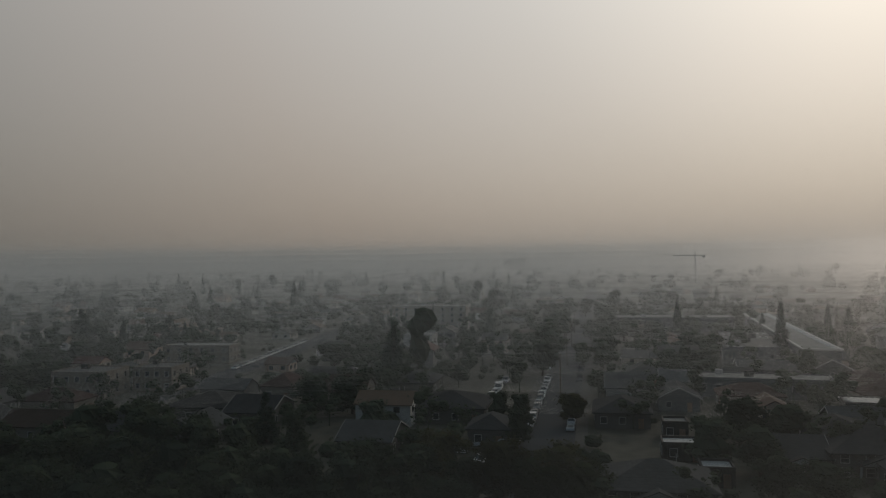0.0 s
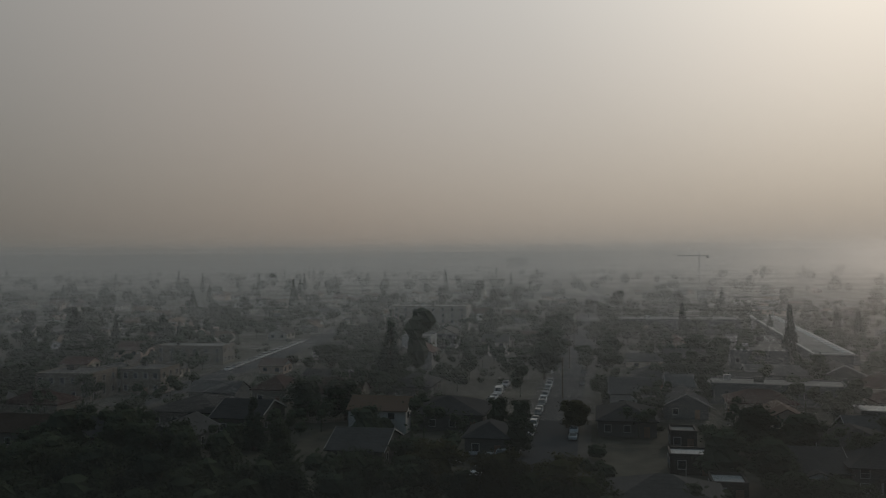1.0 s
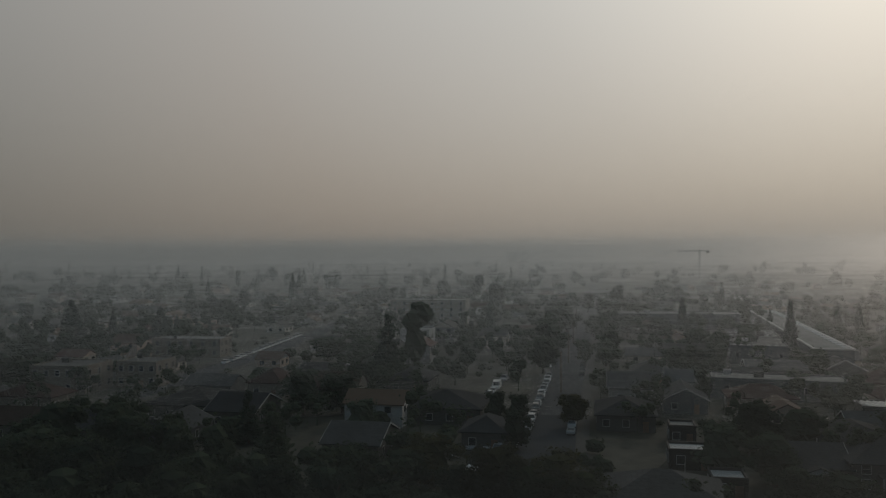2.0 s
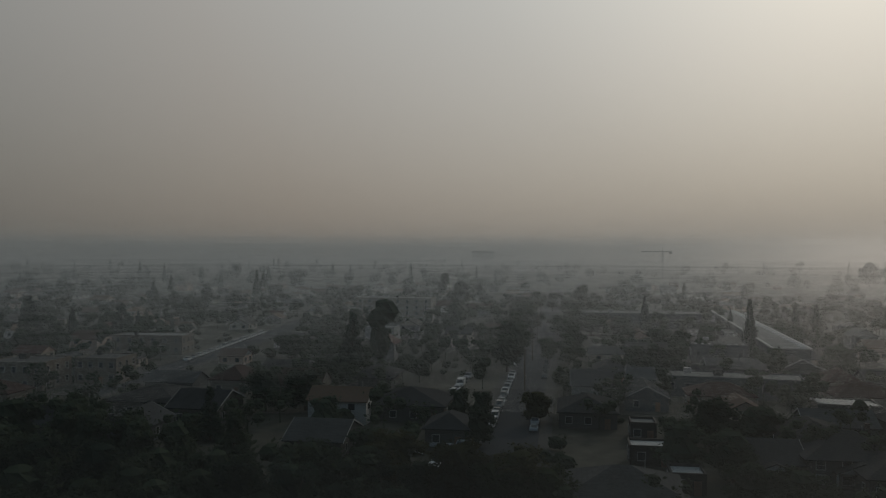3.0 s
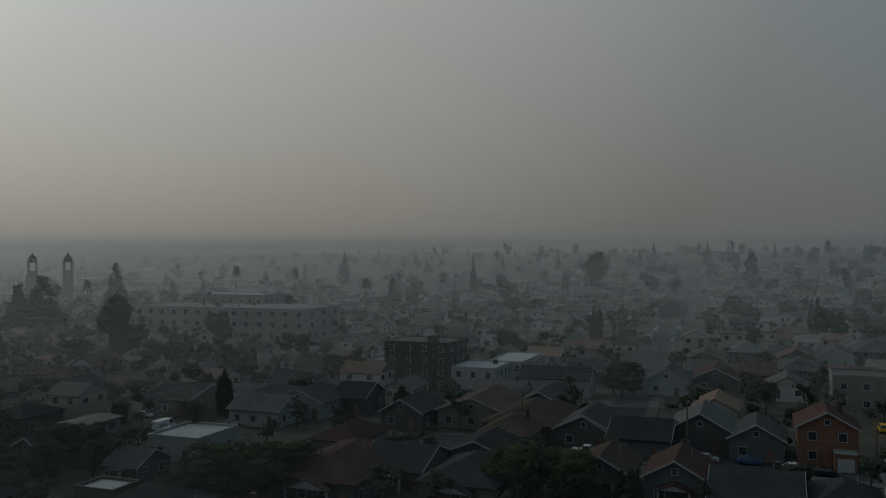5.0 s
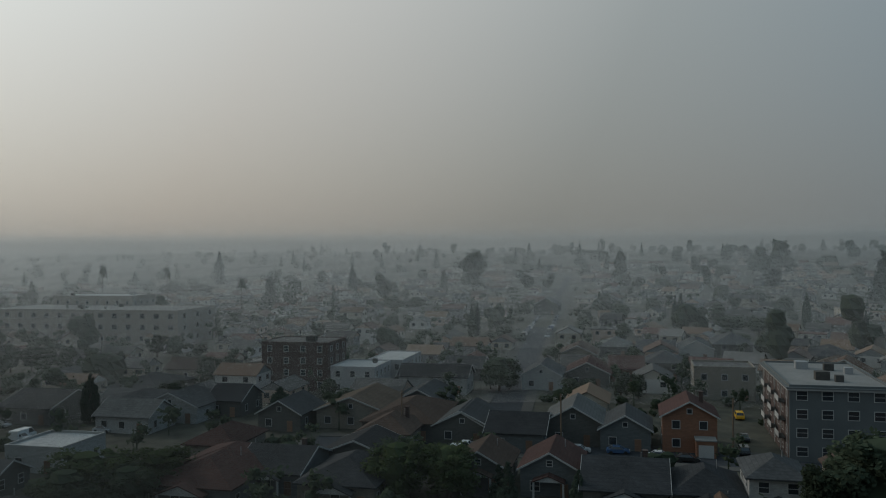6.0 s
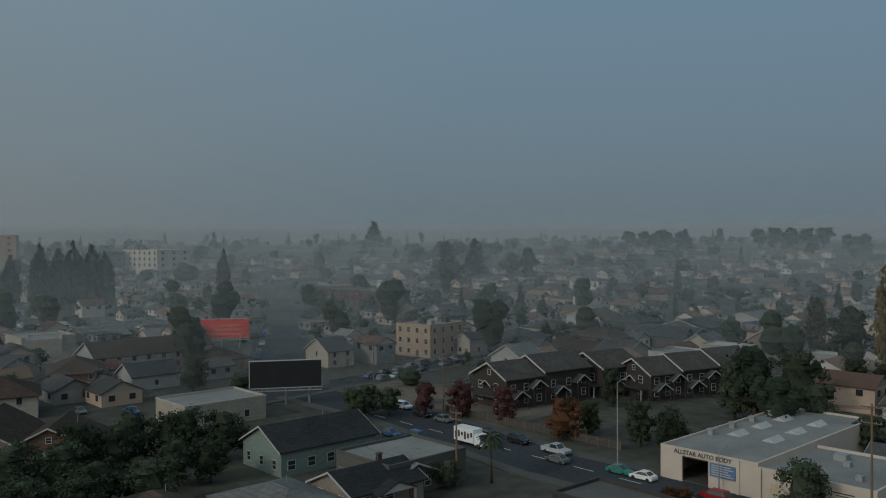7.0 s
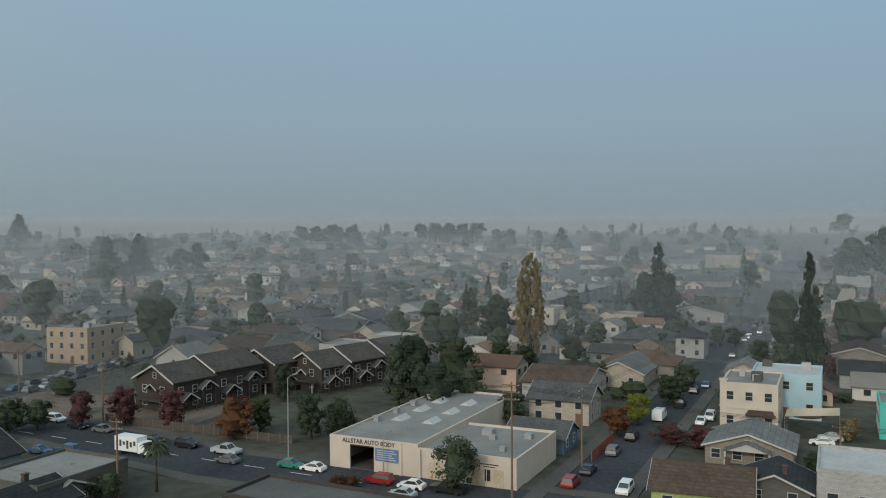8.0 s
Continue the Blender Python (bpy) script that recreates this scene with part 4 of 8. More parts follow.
block(-79, -158, 152, 13, 13, 8.6, STUCCO["aqua"], "pale aqua stucco two-storey house with flat roof", 2, WHITE_ROOF, 3, 3, units=2)
block(-94, -137, 152, 14, 12, 6.2, STUCCO["turquoise"], "bright turquoise stucco building with flat roof", 2, TAR, 3, 3, units=1)
block(-78, -385, 152, 18, 110, 8.0, STUCCO["grey"], "long grey school wing with rows of windows", 2, TAR, 4, 16, name="school_building", units=3, panes=False)
block(-52, -330, 152, 24, 14, 6.5, STUCCO["cream"], "low cream school hall with flat roof", 1, TAR, 5, 3, name="school_hall", units=1, panes=False)
block(190, -392, 152, 56, 22, 10.5, BRICK, "long dark brick three-storey building on the boulevard", 3, TAR_DARK, 9, 3, units=3, panes=False)
block(455, -560, 160, 52, 30, 19.5, STUCCO["cream"], "pale broad hospital building with deep windows", 4, TAR, 7, 3, name="hospital_building", units=4, win=(2.4, 2.4), panes=False)
block(492, -540, 160, 26, 26, 17.5, STUCCO["grey"], "grey wing beside the broad hospital building", 4, TAR, 4, 2, name="hospital_wing", units=2, win=(2.0, 1.8), panes=False)
block(578, -515, 132, 27, 30, 29.0, STUCCO["peach"], "pinkish hospital block far off in the haze", 6, TAR, 5, 3, name="hospital_block", units=4, win=(2.4, 2.0), panes=False)


def church(x, y, rot):
    o = thing("church", x, y, rot, "church with two domed bell towers and long nave", "church")
    part("nave", Build().prism([(-8, 0), (8, 0), (8, 11), (0, 19), (-8, 11)], 0, 55), STUCCO["school"], o)
    part("nave_roof", Build().prism(chevron(8, 11, 19, 0.6, 0.4), -0.5, 55.5), ROOFS["red"], o)
    for s in (-1, 1):
        cx = s * 11.6
        t = part("tower", Build().box(cx - 3.4, -4, 0, cx + 3.4, 2.8, 24).box(cx - 3.8, -4.4, 24.003, cx + 3.8, 3.2, 24.8), STUCCO["school"], o)
        for dx in (-2.5, 2.5):
            for dy in (-3.1, 1.9):
                part("belfry_post", Build().box(cx + dx - 0.75, dy - 0.75, 24.803, cx + dx + 0.75, dy + 0.75, 30.5), STUCCO["school"], t)
        part("belfry_top", Build().box(cx - 3.7, -4.3, 30.503, cx + 3.7, 3.1, 31.5), STUCCO["school"], t)
        prof = [(3.0, 31.5), (3.1, 32.5), (2.7, 34.0), (1.9, 35.3), (0.7, 36.2), (0.35, 37.4), (0.1, 38.4)]
        part("dome", Build().tube([(cx, -0.6, q) for _, q in prof], [p for p, _ in prof], 12), ROOFS["red"], t)
    for i in range(6):
        for side in (-1, 1):
            window(o, side * 8, 5 + i * 9, 6.5, 90 * side, 2.0, 4.0, TRIM, False)
    return o


church(540, 395, -52)


def billboard(x, y, rot, w, h, top, mat, label, cap=None):
    o = thing("billboard", x, y, rot, label, "billboard")
    part("panel", Build().box(-w / 2, -0.2, top - h, w / 2, 0.2, top), mat, o)
    fr = Build().box(-w / 2 - 0.15, -0.26, top - h - 0.15, w / 2 + 0.15, 0.26, top - h - 0.003).box(-w / 2 - 0.15, -0.26, top + 0.003, w / 2 + 0.15, 0.26, top + 0.2)
    fr.box(-w / 2 - 0.2, -0.26, top - h - 0.1, -w / 2 - 0.003, 0.26, top + 0.1)
    part("frame", fr, TRIM, o, "white edge strip")
    part("catwalk", Build().box(-w / 2, -1.3, top - h - 0.7, w / 2, -0.3, top - h - 0.6), STEEL, o)
    for s in (-0.33, 0.0, 0.33):
        part("post", Build().tube([(s * w, 0.3, 0), (s * w, 0.3, top - 0.3)], [0.22, 0.2], 8), STEEL, o)
    for s in (-0.3, 0.3):
        part("lamp", Build().box(s * w - 0.3, -1.9, top - h - 0.62, s * w + 0.3, -1.5, top - h - 0.45).tube([(s * w, -1.6, top - h - 0.6), (s * w, -0.3, top - h - 0.65)], [0.04, 0.04], 5), STEEL, o)
    return o


RED_AD = material("red_advert", (0.55, 0.06, 0.045), 0.5, var=0.15, bump=0)
BLACK_AD = material("dark_advert_back", (0.02, 0.02, 0.022), 0.6, var=0.3, bump=0)
rb = billboard(170.5, -238, 207, 19, 6.6, 10.0, RED_AD, "red advertising billboard above low roofs")
part("patch", Build().box(-8, -0.23, 4.2, -6.4, -0.203, 8.6), material("ad_yellow", (0.7, 0.4, 0.08), 0.5, bump=0), rb, "yellow patch")
for i in range(3):
    part("text_bar", Build().box(-4 + i * 1.5, -0.23, 4.6 + i * 1.5, 6.5, -0.203, 5.1 + i * 1.5), material("ad_pale", (0.6, 0.2, 0.16), 0.5, bump=0), rb)
billboard(97.5, -157, 211, 16.0, 6.0, 10.0, BLACK_AD, "dark billboard seen from behind on steel posts")


def orange_garage(x, y):
    """The flat-roofed garage in front of the orange house; x, y is the middle of the house."""
    c, n = math.cos(radians(-101)), math.sin(radians(-101))
    gx, gy = 2.6, -7.2
    o = thing("garage", x + gx * c - gy * n, y + gx * n + gy * c, -101, "small orange garage with white panelled door beside the house", "garage")
    part("wall", Build().box(-1.7, -1.9, 0, 1.7, 1.6, 3.0), WALLS["orange"], o)
    part("roof", Build().box(-1.85, -2.05, 3.003, 1.85, 1.6, 3.2), TAR, o)
    d = part("garage_door", Build().box(-1.3, -1.97, 0.05, 1.3, -1.903, 2.3), TRIM, o, "white panelled door")
    for i in range(3):
        for j in range(4):
            part("panel", Build().box(-1.22 + j * 0.63, -1.995, 0.15 + i * 0.72, -0.69 + j * 0.63, -1.973, 0.75 + i * 0.72), TRIM, d)
    return o


# ---- houses and trees, district by district ----

# bungalows along the street in the east
house(172.0, 21.2, -101, 14.8, 18.0, 6.5, "hip", "grey", "brown", "grey hip-roofed timber house with brown shingle roof", storeys=1, near=1)
house(167.7, 9.0, -101, 11.0, 14.8, 6.3, "front", "grey", "grey", "grey front-gabled timber house with grey shingle roof", storeys=1, near=1)
house(161.7, -0.7, -101, 10.6, 14.3, 6, "side", "bluegrey", "dark", "blue-grey side-gabled timber house with dark shingle roof", storeys=1, near=1)
house(166.2, -11.9, -101, 10.4, 14.0, 7.5, "front", "grey", "light", "grey front-gabled timber house with light shingle roof", storeys=1, near=1)
house(161.6, -20.9, -101, 9.1, 12.2, 6.5, "front", "bluegrey", "grey", "blue-grey front-gabled timber house with grey shingle roof", storeys=1, near=1)
house(240.6, -46.2, -101, 9.8, 13.2, 8, "hip", "grey", "grey", "grey two-storey hip-roofed timber house with grey shingle roof", storeys=2, near=1)
house(240.1, -35.4, -101, 9.2, 12.4, 6.5, "side", "brown", "red", "brown side-gabled timber house with red shingle roof", storeys=1, near=1)
house(233.8, -23.8, -101, 11.6, 15.7, 6.5, "front", "grey", "red", "grey front-gabled timber house with red shingle roof", storeys=1, near=1)
house(227.8, -10.9, -101, 10.3, 13.9, 6.8, "front", "white", "grey", "white front-gabled timber house with grey shingle roof", storeys=1, near=1)
house(220.6, 18.0, -101, 18.1, 9.0, 7, "side", "white", "dark", "white side-gabled timber house with dark shingle roof", storeys=1, near=1)
house(291.9, -41.0, -101, 10.5, 14.2, 6.5, "hip", "grey", "light", "grey hip-roofed timber house with light shingle roof", storeys=1, near=0)
house(283.3, -53.0, -101, 11.9, 16.0, 6.2, "side", "bluegrey", "grey", "blue-grey side-gabled timber house with grey shingle roof", storeys=1, near=0)
house(283.9, -66.2, -101, 11.0, 14.9, 6.5, "front", "white", "grey", "white front-gabled timber house with grey shingle roof", storeys=1, near=0)
house(286.4, -78.9, -101, 12.2, 16.5, 8.5, "hip", "grey", "grey", "grey two-storey hip-roofed timber house with grey shingle roof", storeys=2, near=0)
house(470.1, -33.4, -101, 13.5, 18.0, 9, "front", "grey", "grey", "grey two-storey front-gabled timber house with grey shingle roof", storeys=2, near=0)
house(135.3, 6.4, -101, 8.9, 12.0, 6.3, "front", "grey", "brown", "grey front-gabled timber house with brown shingle roof", storeys=1)
house(132.3, -4.3, -101, 8.8, 11.8, 6.8, "front", "bluegrey", "red", "blue-grey front-gabled timber house with red shingle roof", storeys=1)
house(124.9, -14.2, -101, 11.5, 15.5, 6.5, "side", "grey", "dark", "grey side-gabled timber house with dark shingle roof", storeys=1, chimney=True)
house(122.2, -25.0, -101, 9.3, 12.5, 6.2, "hip", "grey", "dark", "grey hip-roofed timber house with dark shingle roof", storeys=1)
house(120.2, -34.0, -101, 7.5, 10.1, 8.2, "hip", "white", "grey", "white two-storey hip-roofed timber house with grey shingle roof", storeys=2)
house(159.6, -32.2, -101, 9.6, 11.0, 9.3, "front", "orange", "red", "bright orange two-storey house with red-brown gable roof and front garage", storeys=2, chimney=True, near=1)
orange_garage(159.6, -32.2)
house(211.8, -54.0, -101, 14.3, 12.0, 7.8, "flat", "beige", "tardark", "beige two-storey stucco box house with flat dark roof", storeys=2, near=1)
house(114.9, -25.2, -101, 5.2, 7.0, 4, "front", "beige", "orange", "small garden shed with orange-brown gable roof", storeys=1, porch=False, name='shed')

# houses seen across the backlit bungalow rows
house(186.6, 82.3, -101, 17.9, 11.0, 6.3, "side", "white", "grey", "white side-gabled timber house with grey shingle roof", storeys=1, near=1)
house(188.9, 72.8, -101, 13.0, 17.5, 6.5, "front", "white", "grey", "white front-gabled timber house with grey shingle roof", storeys=1, near=1)
house(178.4, 47.3, -101, 9.4, 12.7, 6.3, "front", "grey", "grey", "grey front-gabled timber house with grey shingle roof", storeys=1, near=1)
house(183.1, 32.2, -101, 15.2, 18.0, 6.6, "front", "beige", "tan", "beige front-gabled timber house with tan shingle roof", storeys=1, near=1)
house(176.3, 20.6, -101, 13.9, 18.0, 6.5, "hip", "beige", "brown", "beige hip-roofed timber house with brown shingle roof", storeys=1, near=1)
house(167.0, 9.8, -101, 9.2, 12.4, 6.3, "front", "grey", "grey", "grey front-gabled timber house with grey shingle roof", storeys=1, near=1)
house(134.8, 38.7, -101, 10.5, 14.2, 6, "side", "bluegrey", "dark", "blue-grey side-gabled timber house with dark shingle roof", storeys=1, chimney=True)
house(134.0, 47.2, -101, 14.5, 18.0, 6.5, "hip", "bluegrey", "red", "blue-grey hip-roofed timber house with red shingle roof", storeys=1)
house(128.1, 26.7, -101, 11.7, 15.7, 6.5, "hip", "beige", "dark", "beige hip-roofed timber house with dark shingle roof", storeys=1)
house(192.4, 63.5, -101, 8.2, 11.1, 6.5, "side", "grey", "dark", "grey side-gabled timber house with dark shingle roof", storeys=1, near=1)
house(214.2, 91.8, -101, 14.1, 18.0, 6, "hip", "grey", "dark", "grey hip-roofed timber house with dark shingle roof", storeys=1, near=1)
house(187.4, 104.5, -101, 13.0, 17.5, 6.3, "side", "grey", "dark", "grey side-gabled timber house with dark shingle roof", storeys=1, near=1)
house(175.0, 79.8, -101, 12.3, 10.0, 6.2, "side", "white", "light", "white side-gabled timber house with light shingle roof", storeys=1, near=1)
house(162.7, 151.6, -11, 16.3, 11.0, 7, "side", "grey", "light", "grey side-gabled timber house with light shingle roof", storeys=1, near=1)
house(186.6, 136.5, -101, 10.8, 14.6, 6.8, "front", "white", "grey", "white front-gabled timber house with grey shingle roof", storeys=1, near=1)
house(127.7, 151.1, -101, 14.4, 18.0, 6, "hip", "grey", "grey", "grey hip-roofed timber house with grey shingle roof", storeys=1, near=1)
house(97.1, 94.1, -11, 15.2, 14.0, 9, "hip", "bluegrey", "dark", "blue-grey two-storey hip-roofed timber house with dark shingle roof", storeys=2)
house(93.2, 109.0, -11, 10.4, 13.0, 8.5, "front", "grey", "dark", "grey two-storey front-gabled timber house with dark shingle roof", storeys=2)
house(160.7, 23.8, -101, 9.9, 13.4, 6.3, "hip", "beige", "brown", "beige hip-roofed timber house with brown shingle roof", storeys=1, chimney=True)
house(129.3, 83.6, -101, 6.2, 8.3, 5, "side", "grey", "grey", "grey side-gabled timber house with grey shingle roof", storeys=1)
house(128.2, 47.9, -101, 13.9, 18.0, 6.5, "hip", "bluegrey", "red", "blue-grey hip-roofed timber house with red shingle roof", storeys=1)
house(100.7, 53.9, -101, 9.2, 12.5, 6, "side", "grey", "grey", "grey side-gabled timber house with grey shingle roof", storeys=1, chimney=True)
house(134.8, 103.2, -101, 9.0, 12.2, 6, "front", "grey", "dark", "grey front-gabled timber house with dark shingle roof", storeys=1, near=1)
house(107.1, 67.6, -11, 9.3, 12.6, 6, "hip", "grey", "dark", "grey hip-roofed timber house with dark shingle roof", storeys=1)
house(145.8, 82.0, -101, 11.2, 12.0, 4.2, "flat", "white", "whiteroof", "low white flat-roofed workshop beside parked cars", storeys=1, near=1)
house(111.1, 77.8, -11, 5.5, 7.0, 4, "flat", "grey", "whiteroof", "small shed with bright flat metal roof", storeys=1, name='shed')

# houses towards the east corner
house(423.6, -180.6, -101, 13.2, 14.0, 9, "hip", "cream", "grey", "cream two-storey hip-roofed timber house with grey shingle roof", storeys=2, near=0)
house(277.2, -128.8, -101, 14.0, 11.0, 7.6, "flat", "beige", "tardark", "tan two-storey flat-roofed house with dark flat roof", storeys=2, near=0)
house(275.1, -160.9, 242, 17.6, 14.0, 10.5, "hip", "white", "grey", "white two-storey hip-roofed timber house with grey shingle roof", storeys=2, near=0)
house(327.1, -211.2, -101, 10.7, 14.5, 6, "hip", "white", "brown", "white hip-roofed timber house with brown shingle roof", storeys=1, near=0)
house(410.5, -272.0, -101, 20.3, 18.0, 7, "flat", "white", "whiteroof", "white flat-roofed timber house with white flat roof", storeys=1, near=0)
house(221.2, -150.8, -101, 11.5, 15.6, 6.5, "front", "pink", "brown", "pink front-gabled timber house with brown shingle roof", storeys=1, near=0)
house(211.4, -115.3, -101, 15.9, 18.0, 6, "side", "cream", "red", "cream side-gabled timber house with red shingle roof", storeys=1, near=1)
house(187.7, -105.5, -101, 9.0, 12.2, 5.5, "side", "red", "brown", "red side-gabled timber house with brown shingle roof", storeys=1, near=1)
house(190.2, -114.9, -60, 9.6, 13.0, 7, "front", "pink", "grey", "pink front-gabled timber house with grey shingle roof", storeys=1, near=1)
house(169.4, -111.7, -50, 15.7, 11.0, 6.6, "side", "bluegrey", "brown", "blue-grey side-gabled timber house with brown shingle roof", storeys=1, near=1)
house(170.6, -125.2, -40, 12.6, 12.0, 7, "flat", "cream", "tardark", "cream two-storey flat-roofed timber house with dark flat roof", storeys=2, near=1)
house(224.2, -181.2, -50, 12.0, 16.2, 6, "side", "cream", "grey", "cream side-gabled timber house with grey shingle roof", storeys=1, near=0)
house(150.4, -128.1, -45, 14.6, 14.0, 8.6, "hip", "cream", "brown", "cream two-storey hip-roofed timber house with brown shingle roof", storeys=2, near=1)
house(207.1, -196.0, -45, 16.9, 10.0, 7, "flat", "cream", "tar", "cream flat-roofed timber house with gravel roof", storeys=1, near=0)
house(162.1, -161.7, -45, 17.7, 13.0, 7.8, "hip", "orange", "brown", "orange two-storey hip-roofed timber house with brown shingle roof", storeys=2, near=1)
house(190.5, -93.8, -101, 14.1, 18.0, 7, "side", "grey", "dark", "grey side-gabled timber house with dark shingle roof", storeys=1, near=1)
house(158.9, -76.7, -101, 16.1, 18.0, 6, "hip", "grey", "dark", "grey hip-roofed timber house with dark shingle roof", storeys=1, near=1)
house(155.5, -91.5, -50, 8.9, 12.0, 5.5, "side", "brown", "brown", "brown side-gabled timber house with brown shingle roof", storeys=1, near=1)
house(109.0, -101.9, -150, 12.3, 13.0, 7.2, "front", "brown", "brown", "brown front-gabled timber house with brown shingle roof", storeys=1)
house(265.9, -103.6, -101, 11.8, 15.9, 6.5, "hip", "grey", "dark", "grey hip-roofed timber house with dark shingle roof", storeys=1, near=0)
house(210.6, -187.1, 62, 11.8, 15.9, 6.5, "hip", "grey", "dark", "grey hip-roofed timber house with dark shingle roof", storeys=1, near=0)
house(210.7, -168.9, 62, 10.3, 14.0, 6.5, "hip", "cream", "grey", "cream hip-roofed timber house with grey shingle roof", storeys=1, near=0)
house(163.2, -209.6, 152, 8.9, 12.1, 7.5, "front", "cream", "brown", "cream front-gabled timber house with brown shingle roof", storeys=1, near=0)
house(218.7, -232.3, 62, 15.5, 18.0, 7, "side", "grey", "light", "grey side-gabled timber house with light shingle roof", storeys=1, near=0)
house(217.9, -205.1, 62, 16.7, 18.0, 6.5, "flat", "cream", "tar", "cream flat-roofed timber house with gravel roof", storeys=1, near=0)
house(120.8, -81.8, -165, 17.7, 17.0, 8, "front", "white", "dark", "large white and yellow house with dark steep gable roof", storeys=2, porch=False, chimney=True)
house(118.1, -95.5, -60, 16.2, 13.0, 9, "side", "beige", "brown", "large brown-roofed two-storey house among dark trees", storeys=2)
house(107.1, -63.2, -60, 7.7, 10.0, 4.2, "flat", "brick", "tardark", "low brick outbuilding with flat dark roof", storeys=1)
house(167.8, -189.3, 242, 26.0, 15.0, 8.8, "side", "white", "brown", "broad white two-storey house with brown hipped gable roof", storeys=2, near=1)

# houses by the boulevard and beside the street of the south
house(69.1, -116.5, 242, 18.8, 12.0, 7.2, "side", "sage", "dark", "sage green house with dark gable roof and white gables", storeys=1, porch=False, name='house')
house(58.3, -88.6, 242, 12.0, 16.2, 4.6, "hip", "grey", "light", "grey hip-roofed timber house with light shingle roof", storeys=1)
house(50.7, -99.7, 242, 12.6, 10.0, 5.2, "side", "beige", "dark", "beige side-gabled timber house with dark shingle roof", storeys=1, chimney=True)
house(71.6, -80.2, 242, 9.6, 13.0, 4.8, "hip", "cream", "brown", "cream hip-roofed timber house with brown shingle roof", storeys=1)
house(104.5, -138.5, 152, 13.7, 18.0, 4.5, "flat", "cream", "tar", "cream flat-roofed timber house with gravel roof", storeys=1, near=1)
house(49.8, -110.2, 242, 15.3, 13.0, 4.6, "flat", "grey", "tar", "long low house with flat grey gravel roof", storeys=1)

# houses beyond the body shop
house(-32.3, -155.7, 152, 12.2, 9.0, 7.2, "side", "cream", "grey", "cream two-storey side-gabled timber house with grey shingle roof", storeys=2, near=1)
house(-24.2, -134.7, 152, 10.2, 8.0, 4.8, "side", "navy", "grey", "navy side-gabled timber house with grey shingle roof", storeys=1)
house(-37.5, -182.3, 152, 14.8, 18.0, 6.2, "side", "white", "brown", "white side-gabled timber house with brown shingle roof", storeys=1, near=1)
house(-55.8, -195.8, 62, 19.0, 12.0, 6, "side", "cream", "light", "cream side-gabled timber house with light shingle roof", storeys=1, near=1)
house(-63.3, -207.0, 62, 15.5, 18.0, 6.3, "hip", "beige", "orange", "beige hip-roofed timber house with orange shingle roof", storeys=1, near=1)
house(-77.7, -250.0, 152, 20.4, 15.0, 6.8, "hip", "grey", "grey", "grey hip-roofed timber house with grey shingle roof", storeys=1, near=0)
house(-85.5, -233.6, 62, 8.8, 8.0, 8.6, "hip", "white", "dark", "white two-storey hip-roofed timber house with dark shingle roof", storeys=2, near=1)
house(-120.0, -328.5, 152, 24.4, 12.0, 6.5, "front", "white", "brown", "white front-gabled timber house with brown shingle roof", storeys=1, near=0)
house(-85.8, -305.2, 152, 9.3, 12.6, 5.5, "flat", "pink", "tar", "pink flat-roofed timber house with gravel roof", storeys=1, near=0)
house(-46.2, -247.3, 152, 5.7, 8.0, 5.4, "front", "white", "grey", "white front-gabled timber house with grey shingle roof", storeys=1, near=0)
house(-57.4, -124.9, 152, 13.2, 12.0, 5.2, "front", "beige", "light", "beige front-gabled timber house with light shingle roof", storeys=1)
house(-52.4, -104.6, 62, 9.7, 9.0, 4.5, "side", "grey", "dark", "grey side-gabled timber house with dark shingle roof", storeys=1, chimney=True)
house(-123.3, -210.4, 62, 19.0, 18.0, 6.5, "side", "beige", "brown", "beige side-gabled timber house with brown shingle roof", storeys=1, near=1)
house(-111.7, -183.3, 62, 10.7, 14.4, 6, "front", "white", "dark", "white front-gabled timber house with dark shingle roof", storeys=1, near=1)
house(-143.5, -253.2, 62, 22.5, 18.0, 6.5, "hip", "grey", "brown", "grey hip-roofed timber house with brown shingle roof", storeys=1, near=0)
house(-180.2, -322.8, 62, 21.9, 10.0, 7, "flat", "cream", "tar", "cream two-storey flat-roofed timber house with gravel roof", storeys=2, near=0)
house(-180.2, -308.1, 62, 14.9, 18.0, 6.5, "hip", "grey", "grey", "grey hip-roofed timber house with grey shingle roof", storeys=1, near=0)
house(-4.9, -361.2, 152, 15.2, 18.0, 6.2, "front", "white", "light", "white front-gabled timber house with light shingle roof", storeys=1, near=0)
house(44.9, -481.1, 152, 26.0, 18.0, 6.5, "hip", "beige", "orange", "beige hip-roofed timber house with orange shingle roof", storeys=1, near=0)
house(105.0, -478.4, 152, 18.7, 12.0, 8.3, "hip", "pink", "tan", "pink two-storey hip-roofed timber house with tan shingle roof", storeys=2, near=0)
house(86.5, -441.2, 152, 14.1, 18.0, 6.5, "hip", "cream", "brown", "cream hip-roofed timber house with brown shingle roof", storeys=1, near=0)
house(97.1, -327.3, 62, 16.7, 18.0, 6.2, "front", "white", "grey", "white front-gabled timber house with grey shingle roof", storeys=1, near=0)
house(69.1, -306.3, 62, 14.3, 18.0, 6, "hip", "cream", "grey", "cream hip-roofed timber house with grey shingle roof", storeys=1, near=0)
house(82.0, -248.2, 152, 5.9, 8.0, 7, "front", "cream", "grey", "cream front-gabled timber house with grey shingle roof", storeys=1, near=0)
